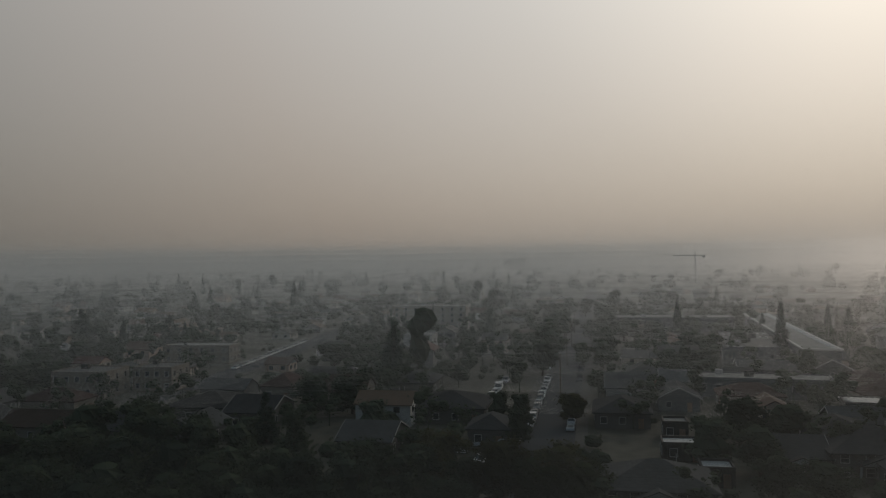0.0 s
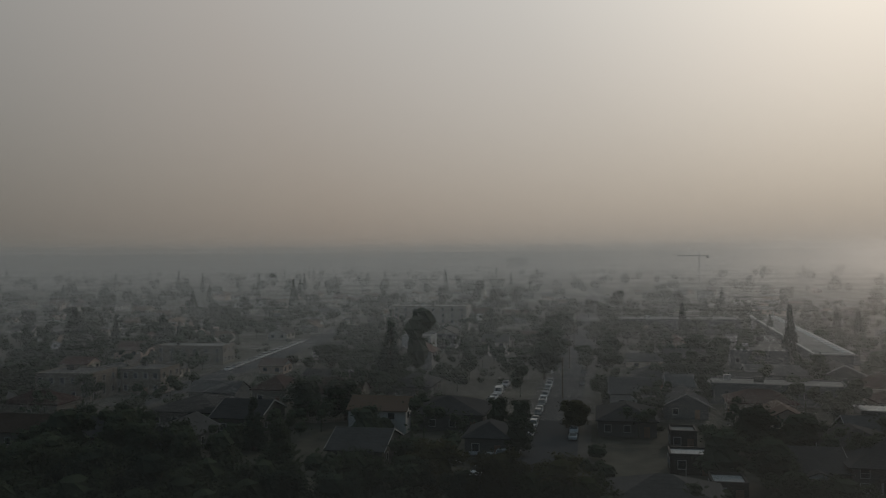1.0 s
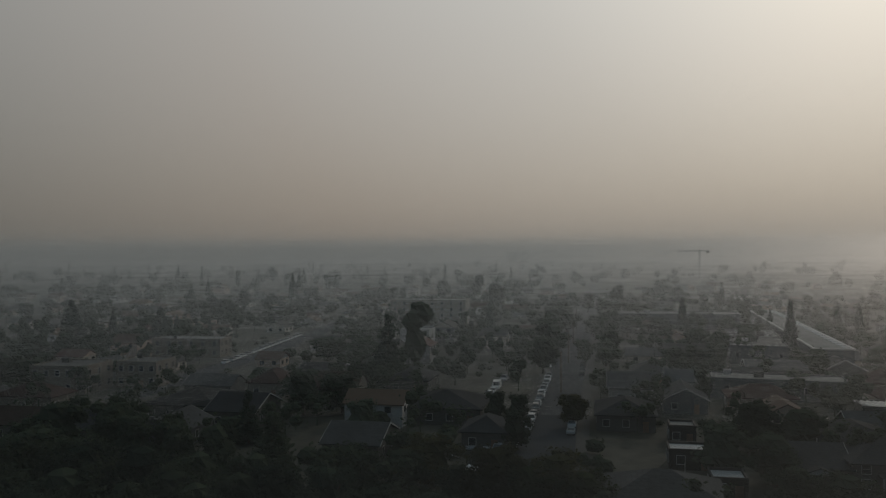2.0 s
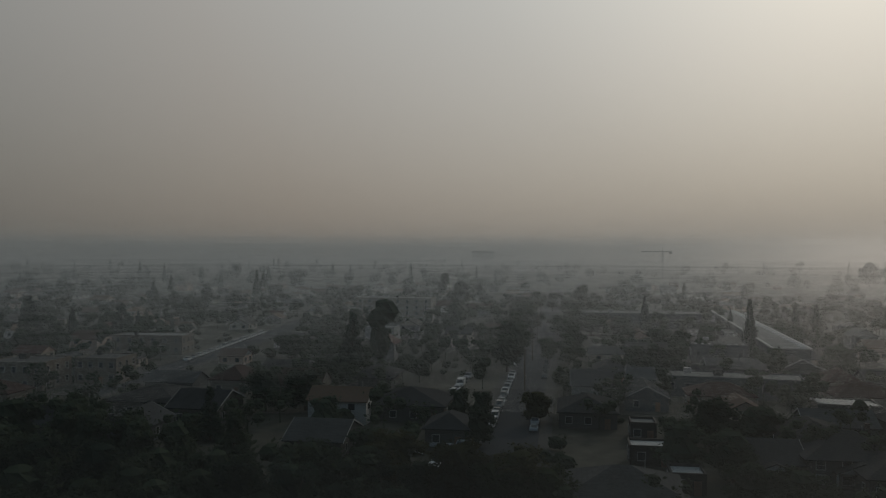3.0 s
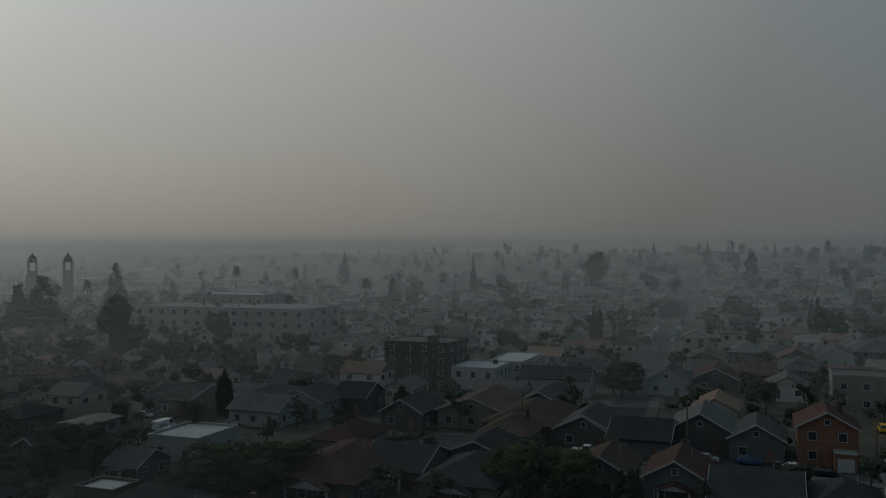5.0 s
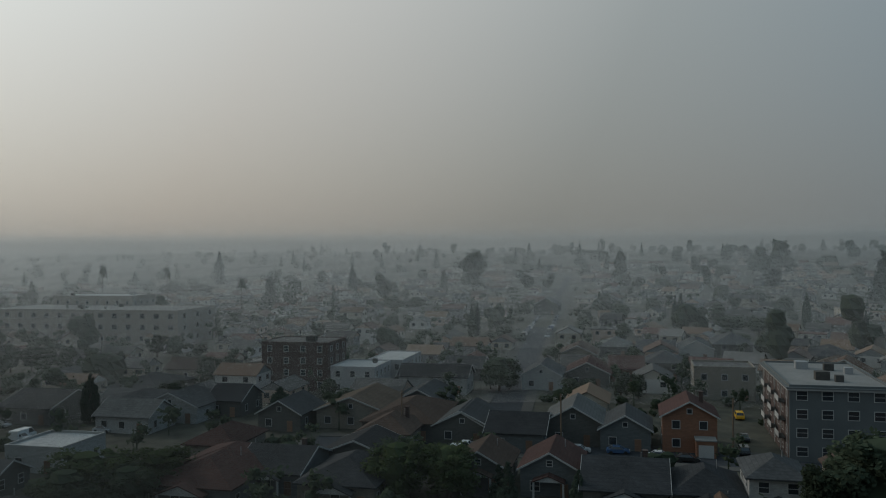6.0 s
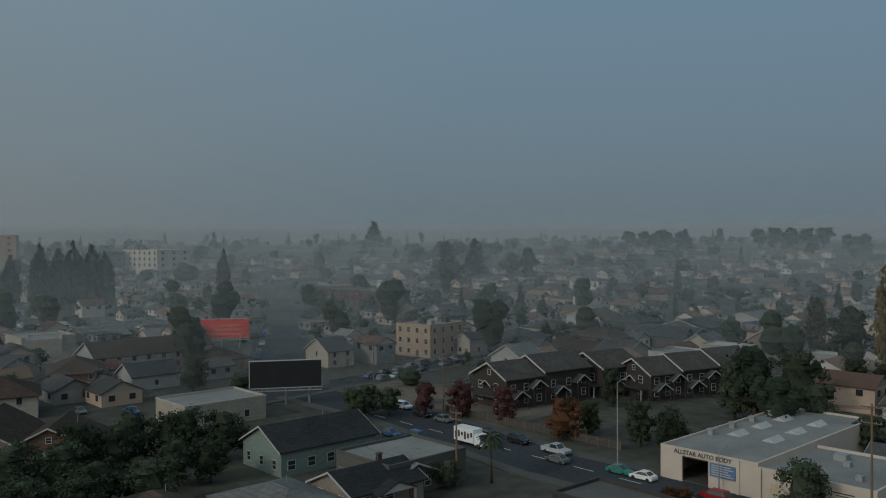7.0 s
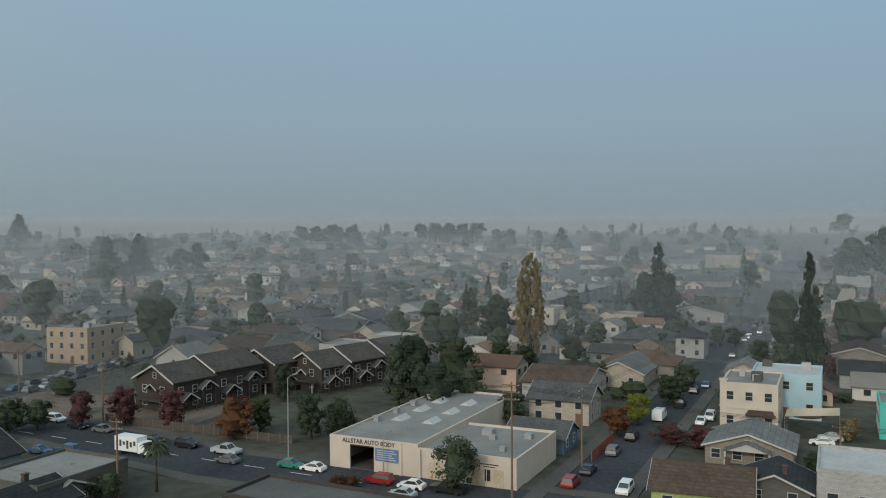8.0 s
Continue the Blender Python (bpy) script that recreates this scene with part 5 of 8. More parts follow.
house(72.5, -271.1, 152, 15.8, 18.0, 6.3, "hip", "grey", "grey", "grey hip-roofed timber house with grey shingle roof", storeys=1, near=0)
house(45.9, -279.9, 152, 19.0, 14.0, 6.5, "hip", "brown", "brown", "brown hip-roofed timber house with brown shingle roof", storeys=1, near=0)
house(22.4, -290.0, 152, 22.6, 18.0, 6.5, "side", "grey", "grey", "grey side-gabled timber house with grey shingle roof", storeys=1, near=0)
house(10.5, -270.6, 152, 7.7, 10.3, 6.5, "front", "cream", "light", "cream front-gabled timber house with light shingle roof", storeys=1, near=0)
house(34.7, -254.1, 62, 9.1, 12.3, 6, "side", "white", "grey", "white side-gabled timber house with grey shingle roof", storeys=1, near=0)
house(122.7, -347.0, 62, 16.7, 18.0, 6.5, "hip", "bluegrey", "grey", "blue-grey hip-roofed timber house with grey shingle roof", storeys=1, near=0)
house(145.5, -363.4, 152, 9.5, 12.9, 6.5, "front", "grey", "grey", "grey front-gabled timber house with grey shingle roof", storeys=1, near=0)
house(131.4, -361.6, 152, 9.4, 12.7, 6.5, "front", "white", "grey", "white front-gabled timber house with grey shingle roof", storeys=1, near=0)
house(153.5, -592.0, 152, 25.3, 18.0, 6.5, "hip", "cream", "grey", "cream hip-roofed timber house with grey shingle roof", storeys=1, near=0)
house(176.1, -574.7, 152, 18.7, 18.0, 6.5, "side", "white", "grey", "white side-gabled timber house with grey shingle roof", storeys=1, near=0)
house(142.4, -429.2, 152, 18.8, 18.0, 6.5, "hip", "cream", "brown", "cream hip-roofed timber house with brown shingle roof", storeys=1, near=0)
house(65.6, -514.8, 152, 21.6, 18.0, 6.3, "hip", "grey", "grey", "grey hip-roofed timber house with grey shingle roof", storeys=1, near=0)
house(59.8, -352.1, 62, 15.0, 18.0, 6.5, "side", "white", "tan", "white side-gabled timber house with tan shingle roof", storeys=1, near=0)
house(41.0, -336.5, 152, 16.6, 18.0, 6.5, "hip", "grey", "grey", "grey hip-roofed timber house with grey shingle roof", storeys=1, near=0)
house(16.9, -321.2, 62, 18.1, 18.0, 6.5, "side", "bluegrey", "grey", "blue-grey side-gabled timber house with grey shingle roof", storeys=1, near=0)
house(8.9, -505.2, 152, 17.5, 18.0, 6.3, "hip", "cream", "tan", "cream hip-roofed timber house with tan shingle roof", storeys=1, near=0)
house(-10.8, -642.6, 152, 22.2, 18.0, 6.5, "hip", "beige", "brown", "beige hip-roofed timber house with brown shingle roof", storeys=1, near=0)
house(34.5, -829.5, 152, 26.0, 18.0, 6.5, "hip", "white", "grey", "white hip-roofed timber house with grey shingle roof", storeys=1, near=0)
house(-25.3, -568.1, 152, 15.7, 18.0, 6, "side", "grey", "light", "grey side-gabled timber house with light shingle roof", storeys=1, near=0)
house(-151.5, -632.2, 152, 24.7, 18.0, 6.5, "side", "white", "grey", "white side-gabled timber house with grey shingle roof", storeys=1, near=0)
house(-218.7, -626.3, 152, 20.6, 18.0, 7, "side", "white", "light", "white side-gabled timber house with light shingle roof", storeys=1, near=0)
house(-250.8, -634.2, 152, 25.8, 12.0, 9, "flat", "cream", "tar", "cream two-storey flat-roofed timber house with gravel roof", storeys=2, near=0)
house(-190.2, -496.7, 152, 26.0, 18.0, 6.5, "side", "beige", "grey", "beige side-gabled timber house with grey shingle roof", storeys=1, near=0)
house(-156.9, -404.2, 152, 26.0, 18.0, 6.5, "side", "grey", "grey", "grey side-gabled timber house with grey shingle roof", storeys=1, near=0)
house(-211.7, -388.9, 62, 12.3, 16.6, 7, "flat", "cream", "tar", "cream flat-roofed timber house with gravel roof", storeys=1, near=0)
house(-266.0, -471.8, 62, 26.0, 18.0, 6.5, "flat", "white", "whiteroof", "white flat-roofed timber house with white flat roof", storeys=1, near=0)
house(10.5, -91.4, 150, 22.0, 9.0, 5.6, "flat", "dark", "tardark", "dark flat-roofed building with low parapet beside the street", storeys=1, porch=False)
house(50.3, -107.4, 152, 11.6, 9.0, 4.5, "side", "grey", "light", "grey side-gabled timber house with light shingle roof", storeys=1, porch=False)
house(-41.1, -102.4, 156, 12.6, 11.0, 5.6, "side", "lime", "tan", "lime green bungalow with brown shingle roof and chimney", storeys=1, chimney=True, porch=False)
house(-63.9, -102.7, 152, 11.7, 14.0, 5.2, "flat", "white", "whiteroof", "white flat-roofed building with coated roof and gutters", storeys=1)
house(-23.6, -248.1, 152, 8.9, 5.0, 4.2, "flat", "white", "whiteroof", "long white metal shed behind trees", storeys=1, name='shed', near=1)

# houses towards the low sun
house(32.2, 126.5, -11, 16.4, 14.0, 7.2, "hip", "bluegrey", "grey", "blue-grey two-storey hip-roofed timber house with grey shingle roof", storeys=2)
house(2.4, 200.1, -11, 17.9, 18.0, 6.5, "hip", "grey", "dark", "grey hip-roofed timber house with dark shingle roof", storeys=1, near=1)
house(-13.8, 165.6, -11, 10.3, 14.0, 6, "side", "grey", "grey", "grey side-gabled timber house with grey shingle roof", storeys=1, near=1)
house(-56.1, 205.5, -11, 17.6, 18.0, 6.5, "hip", "grey", "dark", "grey hip-roofed timber house with dark shingle roof", storeys=1, near=1)
house(49.2, 221.2, -11, 10.9, 14.7, 7, "side", "white", "grey", "white side-gabled timber house with grey shingle roof", storeys=1, near=1)
house(41.2, 191.5, -11, 12.1, 16.4, 6, "hip", "grey", "dark", "grey hip-roofed timber house with dark shingle roof", storeys=1, near=1)
house(63.4, 229.0, -11, 6.5, 8.8, 6.5, "side", "white", "light", "white side-gabled timber house with light shingle roof", storeys=1, near=1)
house(48.6, 174.3, -11, 5.0, 6.0, 3.4, "flat", "dark", "tar", "dark flat-roofed timber house with gravel roof", storeys=1, near=1)
house(44.9, 155.6, -11, 7.9, 6.0, 3.2, "flat", "dark", "whiteroof", "dark flat-roofed timber house with white flat roof", storeys=1, near=1)
house(45.4, 138.5, -11, 5.3, 6.0, 3, "flat", "dark", "whiteroof", "dark flat-roofed timber house with white flat roof", storeys=1)
house(-32.5, 249.5, -11, 12.1, 16.3, 6, "side", "grey", "dark", "grey side-gabled timber house with dark shingle roof", storeys=1, near=1)
house(-6.9, 240.4, -11, 11.5, 15.6, 6, "hip", "grey", "dark", "grey hip-roofed timber house with dark shingle roof", storeys=1, near=1)
house(10.2, 172.8, -11, 8.4, 11.3, 6, "hip", "grey", "dark", "grey hip-roofed timber house with dark shingle roof", storeys=1, near=1)
house(-42.8, 195.9, -11, 11.0, 14.9, 6.5, "side", "grey", "dark", "grey side-gabled timber house with dark shingle roof", storeys=1, near=1)
house(76.5, 161.9, -11, 13.6, 18.0, 6.5, "hip", "grey", "dark", "grey hip-roofed timber house with dark shingle roof", storeys=1, near=1)
house(61.5, 147.1, -11, 9.9, 13.4, 6, "side", "grey", "dark", "grey side-gabled timber house with dark shingle roof", storeys=1)
house(-8.2, 331.4, -11, 11.3, 12.0, 8, "flat", "white", "tar", "white two-storey flat-roofed timber house with gravel roof", storeys=2, near=0)
house(-21.6, 313.5, -11, 15.0, 18.0, 6, "side", "grey", "grey", "grey side-gabled timber house with grey shingle roof", storeys=1, near=0)
house(117.9, 170.9, -11, 9.5, 12.9, 6, "side", "grey", "grey", "grey side-gabled timber house with grey shingle roof", storeys=1, near=1)
house(74.2, 144.6, -11, 15.8, 14.0, 8, "hip", "grey", "dark", "grey two-storey hip-roofed timber house with dark shingle roof", storeys=2, chimney=True)
house(106.2, 151.2, -11, 10.9, 14.7, 6.5, "hip", "grey", "dark", "grey hip-roofed timber house with dark shingle roof", storeys=1, near=1)
house(103.3, 173.9, -11, 10.6, 14.3, 6, "hip", "grey", "dark", "grey hip-roofed timber house with dark shingle roof", storeys=1, near=1)
house(60.6, 248.2, -11, 10.1, 13.6, 6.5, "hip", "grey", "grey", "grey hip-roofed timber house with grey shingle roof", storeys=1, near=1)
house(129.4, 182.7, -11, 14.7, 18.0, 4.5, "side", "grey", "light", "grey side-gabled timber house with light shingle roof", storeys=1, near=1)
house(129.3, 153.4, -11, 10.6, 14.3, 6, "side", "grey", "light", "grey side-gabled timber house with light shingle roof", storeys=1, near=1)
house(107.9, 139.2, -11, 11.5, 15.6, 6.5, "hip", "grey", "grey", "grey hip-roofed timber house with grey shingle roof", storeys=1, near=1)
house(78.6, 138.2, -11, 13.5, 18.0, 6.5, "hip", "grey", "dark", "grey hip-roofed timber house with dark shingle roof", storeys=1)
STRIPED = house(96.5, 186.5, -17, 12.5, 9.0, 4.6, "flat", "grey", "tar", "low workshop with slanting bright strips of rooflight", storeys=1, near=1)
for k in range(9):
    part("rooflight", Build().prism([(-0.28, 0), (0.28, 0), (0.2, 0.3), (-0.2, 0.3)], -3.6, 3.6).mesh("rooflight", DOME), DOME, STRIPED, "", pose(-5.0 + k * 1.25, 0, 4.66, 0, 0, 24))
house(162.7, 157.2, -11, 13.4, 18.0, 6.8, "side", "grey", "light", "grey side-gabled timber house with light shingle roof", storeys=1, near=1)
house(160.3, 130.4, -11, 10.9, 14.8, 6.5, "hip", "grey", "dark", "grey hip-roofed timber house with dark shingle roof", storeys=1, near=1)
house(144.7, 196.8, -11, 11.3, 15.2, 6.5, "hip", "grey", "dark", "grey hip-roofed timber house with dark shingle roof", storeys=1, near=1)
house(178.8, 212.1, -11, 12.9, 17.4, 6, "hip", "grey", "dark", "grey hip-roofed timber house with dark shingle roof", storeys=1, near=0)

# vehicles by the body shop and along the side street
car(18.3, -124.5, 152, "green", "car", "green car parked in front of the shop")
car(14.4, -122.3, 332, "white", "car", "white saloon parked in front of the shop")
car(3.7, -114.9, 332, "red", "suv", "red car parked before the open shop door")
car(-1.1, -112.1, 332, "white", "car", "white saloon parked beside the red car")
car(0.3, -108.2, 332, "silver", "car", "")
car(-6.3, -109.8, 332, "black", "pickup", "")
car(30.4, -133.6, 152, "silver", "pickup", "")
car(29.0, -127.9, 332, "grey", "car", "")
car(38.3, -138.4, 152, "black", "suv", "")
car(45.4, -142.5, 152, "black", "car", "")
car(70.2, -160.8, 152, "white", "suv", "")
car(63.3, -154.4, 152, "black", "car", "")
car(57.4, -151.2, 152, "grey", "car", "")
car(62.8, -136.4, 152, "blue", "car", "")
car(57.9, -136.1, 332, "blue", "suv", "")
car(-24.6, -111.8, -118, "red", "suv", "")
car(-28.6, -117.9, -118, "black", "car", "")
car(-35.2, -128.4, -118, "grey", "suv", "")
car(-41.0, -137.9, -118, "black", "suv", "")
car(-31.7, -108.0, 62, "white", "suv", "white car driving along the side street")
car(-50.7, -153.1, -118, "white", "van", "white delivery van standing in the side street")
car(-58.6, -164.4, -118, "black", "pickup", "")
car(-66.8, -178.7, -118, "black", "suv", "")
car(-72.0, -185.3, -118, "blue", "car", "")
car(-57.5, -148.7, 62, "white", "car", "")
car(-60.6, -152.3, 62, "white", "suv", "")
car(-68.1, -164.2, 62, "red", "car", "")
car(-75.8, -134.5, -28, "silver", "car", "")
car(-72.7, -131.5, -28, "white", "car", "")
car(-87.5, -234.0, -118, "white", "car", "")
car(-141.4, -292.7, -118, "white", "suv", "")
car(-127.9, -283.8, -118, "silver", "car", "")
car(184.4, -49.5, -10, "yellow", "suv", "yellow taxi parked beside the apartment block")
car(163.7, -43.9, -10, "black", "car", "")
car(153.2, -40.5, -10, "black", "suv", "")
car(149.8, -24.8, -101, "silver", "car", "")
car(147.9, -29.1, -101, "black", "car", "")
car(156.0, 9.8, -101, "white", "pickup", "")
car(123.8, -137.0, 152, "blue", "pickup", "")
car(135.6, -134.7, 152, "grey", "car", "")
car(176.0, 109.7, -101, "silver", "car", "")
car(163.2, 98.2, -101, "white", "suv", "white car parked beside the flat workshop")
car(171.4, 85.2, -101, "silver", "car", "")
car(175.1, 77.9, -101, "grey", "car", "")
car(165.6, 59.7, -101, "silver", "car", "")
car(164.8, 98.6, -11, "white", "van", "")
car(165.4, 59.8, -11, "white", "car", "")
car(175.0, 44.9, -40, "white", "car", "")
car(164.7, -62.7, -10, "grey", "car", "")
car(7.0, 169.4, 79, "silver", "car", "")
car(4.0, 163.6, 79, "white", "car", "")
car(9.6, 164.7, 79, "silver", "car", "")
car(18.6, 187.7, 79, "white", "car", "")
car(15.1, 170.5, 79, "white", "suv", "")
car(-87.0, 196.9, -11, "white", "car", "")
car(60.6, 148.9, -11, "silver", "car", "")
car(33.3, 216.2, 79, "silver", "car", "")
car(30.2, 200.5, 79, "grey", "car", "")

# trees towards the low sun
tree("conifer", -13.8, 243.0, 12.4, 21.1, "conifer", "tall dark conifer with layered boughs", name="conifer_tree", fine=0.4)
tree("conifer", 120.1, 293.8, 7.8, 21.9, "conifer", "tall dark conifer with layered boughs", name="conifer_tree", fine=0.4)
tree("broad", 32.6, 517.3, 15.3, 21.1, "dark", "dark green leafy broadleaf tree among houses", name="broadleaf_tree", fine=0.4)
tree("conifer", -169.0, 392.4, 14.1, 17.3, "conifer", "tall dark conifer with layered boughs", name="conifer_tree", fine=0.4)
tree("conifer", -117.8, 361.5, 13.8, 15.7, "conifer", "tall dark conifer with layered boughs", name="conifer_tree", fine=0.4)
tree("broad", -59.6, 124.7, 12.4, 12.1, "dark", "dark green leafy broadleaf tree among houses", name="broadleaf_tree", fine=1.5)
tree("broad", -67.2, 120.7, 12.4, 13.0, "dark", "dark green leafy broadleaf tree among houses", name="broadleaf_tree", fine=1.5)
tree("broad", -51.5, 131.3, 12.7, 12.1, "dark", "dark green leafy broadleaf tree among houses", name="broadleaf_tree", fine=1.5)
tree("broad", -59.6, 127.9, 12.7, 13.0, "dark", "dark green leafy broadleaf tree among houses", name="broadleaf_tree", fine=1.5)
tree("broad", -40.1, 125.9, 11.9, 12.1, "conifer", "blue-green dark leafy broadleaf tree among houses", name="broadleaf_tree", fine=1.5)
tree("broad", -47.8, 123.2, 11.9, 13.0, "conifer", "blue-green dark leafy broadleaf tree among houses", name="broadleaf_tree", fine=1.5)
tree("broad", -24.4, 125.0, 10.7, 11.2, "dark", "dark green leafy broadleaf tree among houses", name="broadleaf_tree", fine=1.5)
tree("broad", -31.7, 123.4, 10.7, 12.0, "dark", "dark green leafy broadleaf tree among houses", name="broadleaf_tree", fine=1.5)
tree("broad", -13.5, 117.2, 10.0, 11.2, "conifer", "blue-green dark leafy broadleaf tree among houses", name="broadleaf_tree", fine=1.5)
tree("broad", -20.3, 116.2, 10.0, 12.0, "conifer", "blue-green dark leafy broadleaf tree among houses", name="broadleaf_tree", fine=1.5)
tree("broad", -28.5, 110.6, 11.1, 11.2, "dark", "dark green leafy broadleaf tree among houses", name="broadleaf_tree", fine=1.5)
tree("broad", -35.9, 108.4, 11.1, 12.0, "dark", "dark green leafy broadleaf tree among houses", name="broadleaf_tree", fine=1.5)
tree("broad", -46.4, 106.4, 11.2, 11.2, "conifer", "blue-green dark leafy broadleaf tree among houses", name="broadleaf_tree", fine=1.5)
tree("broad", -53.4, 103.1, 11.2, 12.0, "conifer", "blue-green dark leafy broadleaf tree among houses", name="broadleaf_tree", fine=1.5)
tree("broad", -34.2, 103.4, 10.6, 11.2, "dark", "dark green leafy broadleaf tree among houses", name="broadleaf_tree", fine=1.5)
tree("broad", -41.1, 100.9, 10.6, 12.0, "dark", "dark green leafy broadleaf tree among houses", name="broadleaf_tree", fine=1.5)
tree("broad", 0.1, 109.0, 9.9, 10.2, "conifer", "blue-green dark leafy broadleaf tree among houses", name="broadleaf_tree", fine=1.5)
tree("broad", -6.7, 108.7, 9.9, 11.0, "conifer", "blue-green dark leafy broadleaf tree among houses", name="broadleaf_tree", fine=1.5)
tree("broad", -8.4, 106.0, 9.7, 10.2, "dark", "dark green leafy broadleaf tree among houses", name="broadleaf_tree", fine=1.5)
tree("broad", -15.1, 105.3, 9.7, 11.0, "dark", "dark green leafy broadleaf tree among houses", name="broadleaf_tree", fine=1.5)
tree("broad", -18.4, 105.8, 9.8, 10.2, "conifer", "blue-green dark leafy broadleaf tree among houses", name="broadleaf_tree", fine=1.5)
tree("broad", -25.0, 104.4, 9.8, 11.0, "conifer", "blue-green dark leafy broadleaf tree among houses", name="broadleaf_tree", fine=1.5)
tree("broad", -57.6, 158.3, 13.1, 12.1, "dark", "dark green leafy broadleaf tree among houses", name="broadleaf_tree", fine=0.8)
tree("broad", -66.0, 155.0, 13.1, 13.0, "dark", "dark green leafy broadleaf tree among houses", name="broadleaf_tree", fine=0.8)
tree("broad", -43.4, 150.2, 10.3, 11.2, "dark", "dark green leafy broadleaf tree among houses", name="broadleaf_tree", fine=0.8)
tree("broad", -50.2, 148.1, 10.3, 12.0, "dark", "dark green leafy broadleaf tree among houses", name="broadleaf_tree", fine=0.8)
tree("broad", -63.7, 140.9, 13.9, 11.2, "dark", "dark green leafy broadleaf tree among houses", name="broadleaf_tree", fine=0.8)
tree("broad", -72.3, 136.7, 13.9, 12.0, "dark", "dark green leafy broadleaf tree among houses", name="broadleaf_tree", fine=0.8)
tree("conifer", -24.0, 134.6, 12.6, 14.0, "dark", "tall dark conifer with layered boughs", name="conifer_tree", fine=1.5)
tree("broad", -4.6, 134.2, 11.3, 9.3, "dark", "dark green leafy broadleaf tree among houses", name="broadleaf_tree", fine=1.5)
tree("broad", -12.4, 133.7, 11.3, 10.0, "dark", "dark green leafy broadleaf tree among houses", name="broadleaf_tree", fine=1.5)
tree("broad", -0.3, 139.2, 11.8, 10.0, "olive", "olive leafy broadleaf tree among houses", name="broadleaf_tree", fine=1.5)
tree("broad", 17.8, 127.2, 12.4, 10.2, "olive", "olive leafy broadleaf tree among houses", name="broadleaf_tree", fine=1.5)
tree("broad", 9.3, 128.1, 12.4, 11.0, "olive", "olive leafy broadleaf tree among houses", name="broadleaf_tree", fine=1.5)
tree("broad", 20.9, 123.6, 10.6, 8.4, "green", "green leafy broadleaf tree among houses", name="broadleaf_tree", fine=1.5)
tree("broad", 13.7, 124.6, 10.6, 9.0, "green", "green leafy broadleaf tree among houses", name="broadleaf_tree", fine=1.5)
tree("broad", -22.1, 205.7, 13.5, 10.2, "dark", "dark green leafy broadleaf tree among houses", name="broadleaf_tree", fine=0.8)
tree("broad", -31.3, 204.5, 13.5, 11.0, "dark", "dark green leafy broadleaf tree among houses", name="broadleaf_tree", fine=0.8)
tree("broad", 54.2, 142.3, 11.9, 9.3, "dark", "dark green leafy broadleaf tree among houses", name="broadleaf_tree", fine=0.8)
tree("broad", 46.5, 145.1, 11.9, 10.0, "dark", "dark green leafy broadleaf tree among houses", name="broadleaf_tree", fine=0.8)
tree("broad", -36.1, 147.7, 9.1, 10.2, "dark", "dark green leafy broadleaf tree among houses", name="broadleaf_tree", fine=0.8)
tree("broad", -42.2, 146.1, 9.1, 11.0, "dark", "dark green leafy broadleaf tree among houses", name="broadleaf_tree", fine=0.8)
tree("broad", 8.2, 129.1, 7.1, 7.4, "dark", "dark green leafy broadleaf tree among houses", name="broadleaf_tree", fine=1.5)
tree("broad", 3.3, 129.3, 7.1, 8.0, "dark", "dark green leafy broadleaf tree among houses", name="broadleaf_tree", fine=1.5)
tree("conifer", -37.1, 175.1, 7.4, 11.0, "conifer", "tall dark conifer with layered boughs", name="conifer_tree", fine=0.8)
tree("broad", -14.5, 174.5, 9.8, 9.0, "dark", "dark green leafy broadleaf tree among houses", name="broadleaf_tree", fine=0.8)
tree("broad", 67.6, 163.5, 12.7, 9.3, "dark", "dark green leafy broadleaf tree among houses", name="broadleaf_tree", fine=0.8)
tree("broad", 59.5, 166.7, 12.7, 10.0, "dark", "dark green leafy broadleaf tree among houses", name="broadleaf_tree", fine=0.8)
tree("broad", 57.5, 124.7, 10.0, 7.4, "dark", "dark green leafy broadleaf tree among houses", name="broadleaf_tree", fine=1.5)
tree("broad", 51.2, 127.4, 10.0, 8.0, "dark", "dark green leafy broadleaf tree among houses", name="broadleaf_tree", fine=1.5)
tree("broad", -47.6, 117.5, 13.7, 11.2, "dark", "dark green leafy broadleaf tree among houses", name="broadleaf_tree", fine=1.5)
tree("broad", -56.2, 113.6, 13.7, 12.0, "dark", "dark green leafy broadleaf tree among houses", name="broadleaf_tree", fine=1.5)
tree("broad", -24.3, 115.0, 11.4, 11.2, "dark", "dark green leafy broadleaf tree among houses", name="broadleaf_tree", fine=1.5)
tree("broad", -31.9, 113.1, 11.4, 12.0, "dark", "dark green leafy broadleaf tree among houses", name="broadleaf_tree", fine=1.5)
tree("broad", 41.1, 307.7, 12.9, 13.0, "dark", "dark green leafy broadleaf tree among houses", name="broadleaf_tree", fine=0.4)
tree("broad", 32.1, 265.2, 11.9, 12.0, "dark", "dark green leafy broadleaf tree among houses", name="broadleaf_tree", fine=0.4)
tree("broad", 57.7, 387.5, 14.5, 13.0, "dark", "dark green leafy broadleaf tree among houses", name="broadleaf_tree", fine=0.4)
tree("broad", 91.0, 524.0, 14.1, 13.0, "dark", "dark green leafy broadleaf tree among houses", name="broadleaf_tree", fine=0.4)
tree("broad", 81.3, 525.6, 14.1, 14.0, "dark", "dark green leafy broadleaf tree among houses", name="broadleaf_tree", fine=0.4)
tree("broad", 74.6, 375.0, 10.2, 10.2, "dark", "dark green leafy broadleaf tree among houses", name="broadleaf_tree", fine=0.4)
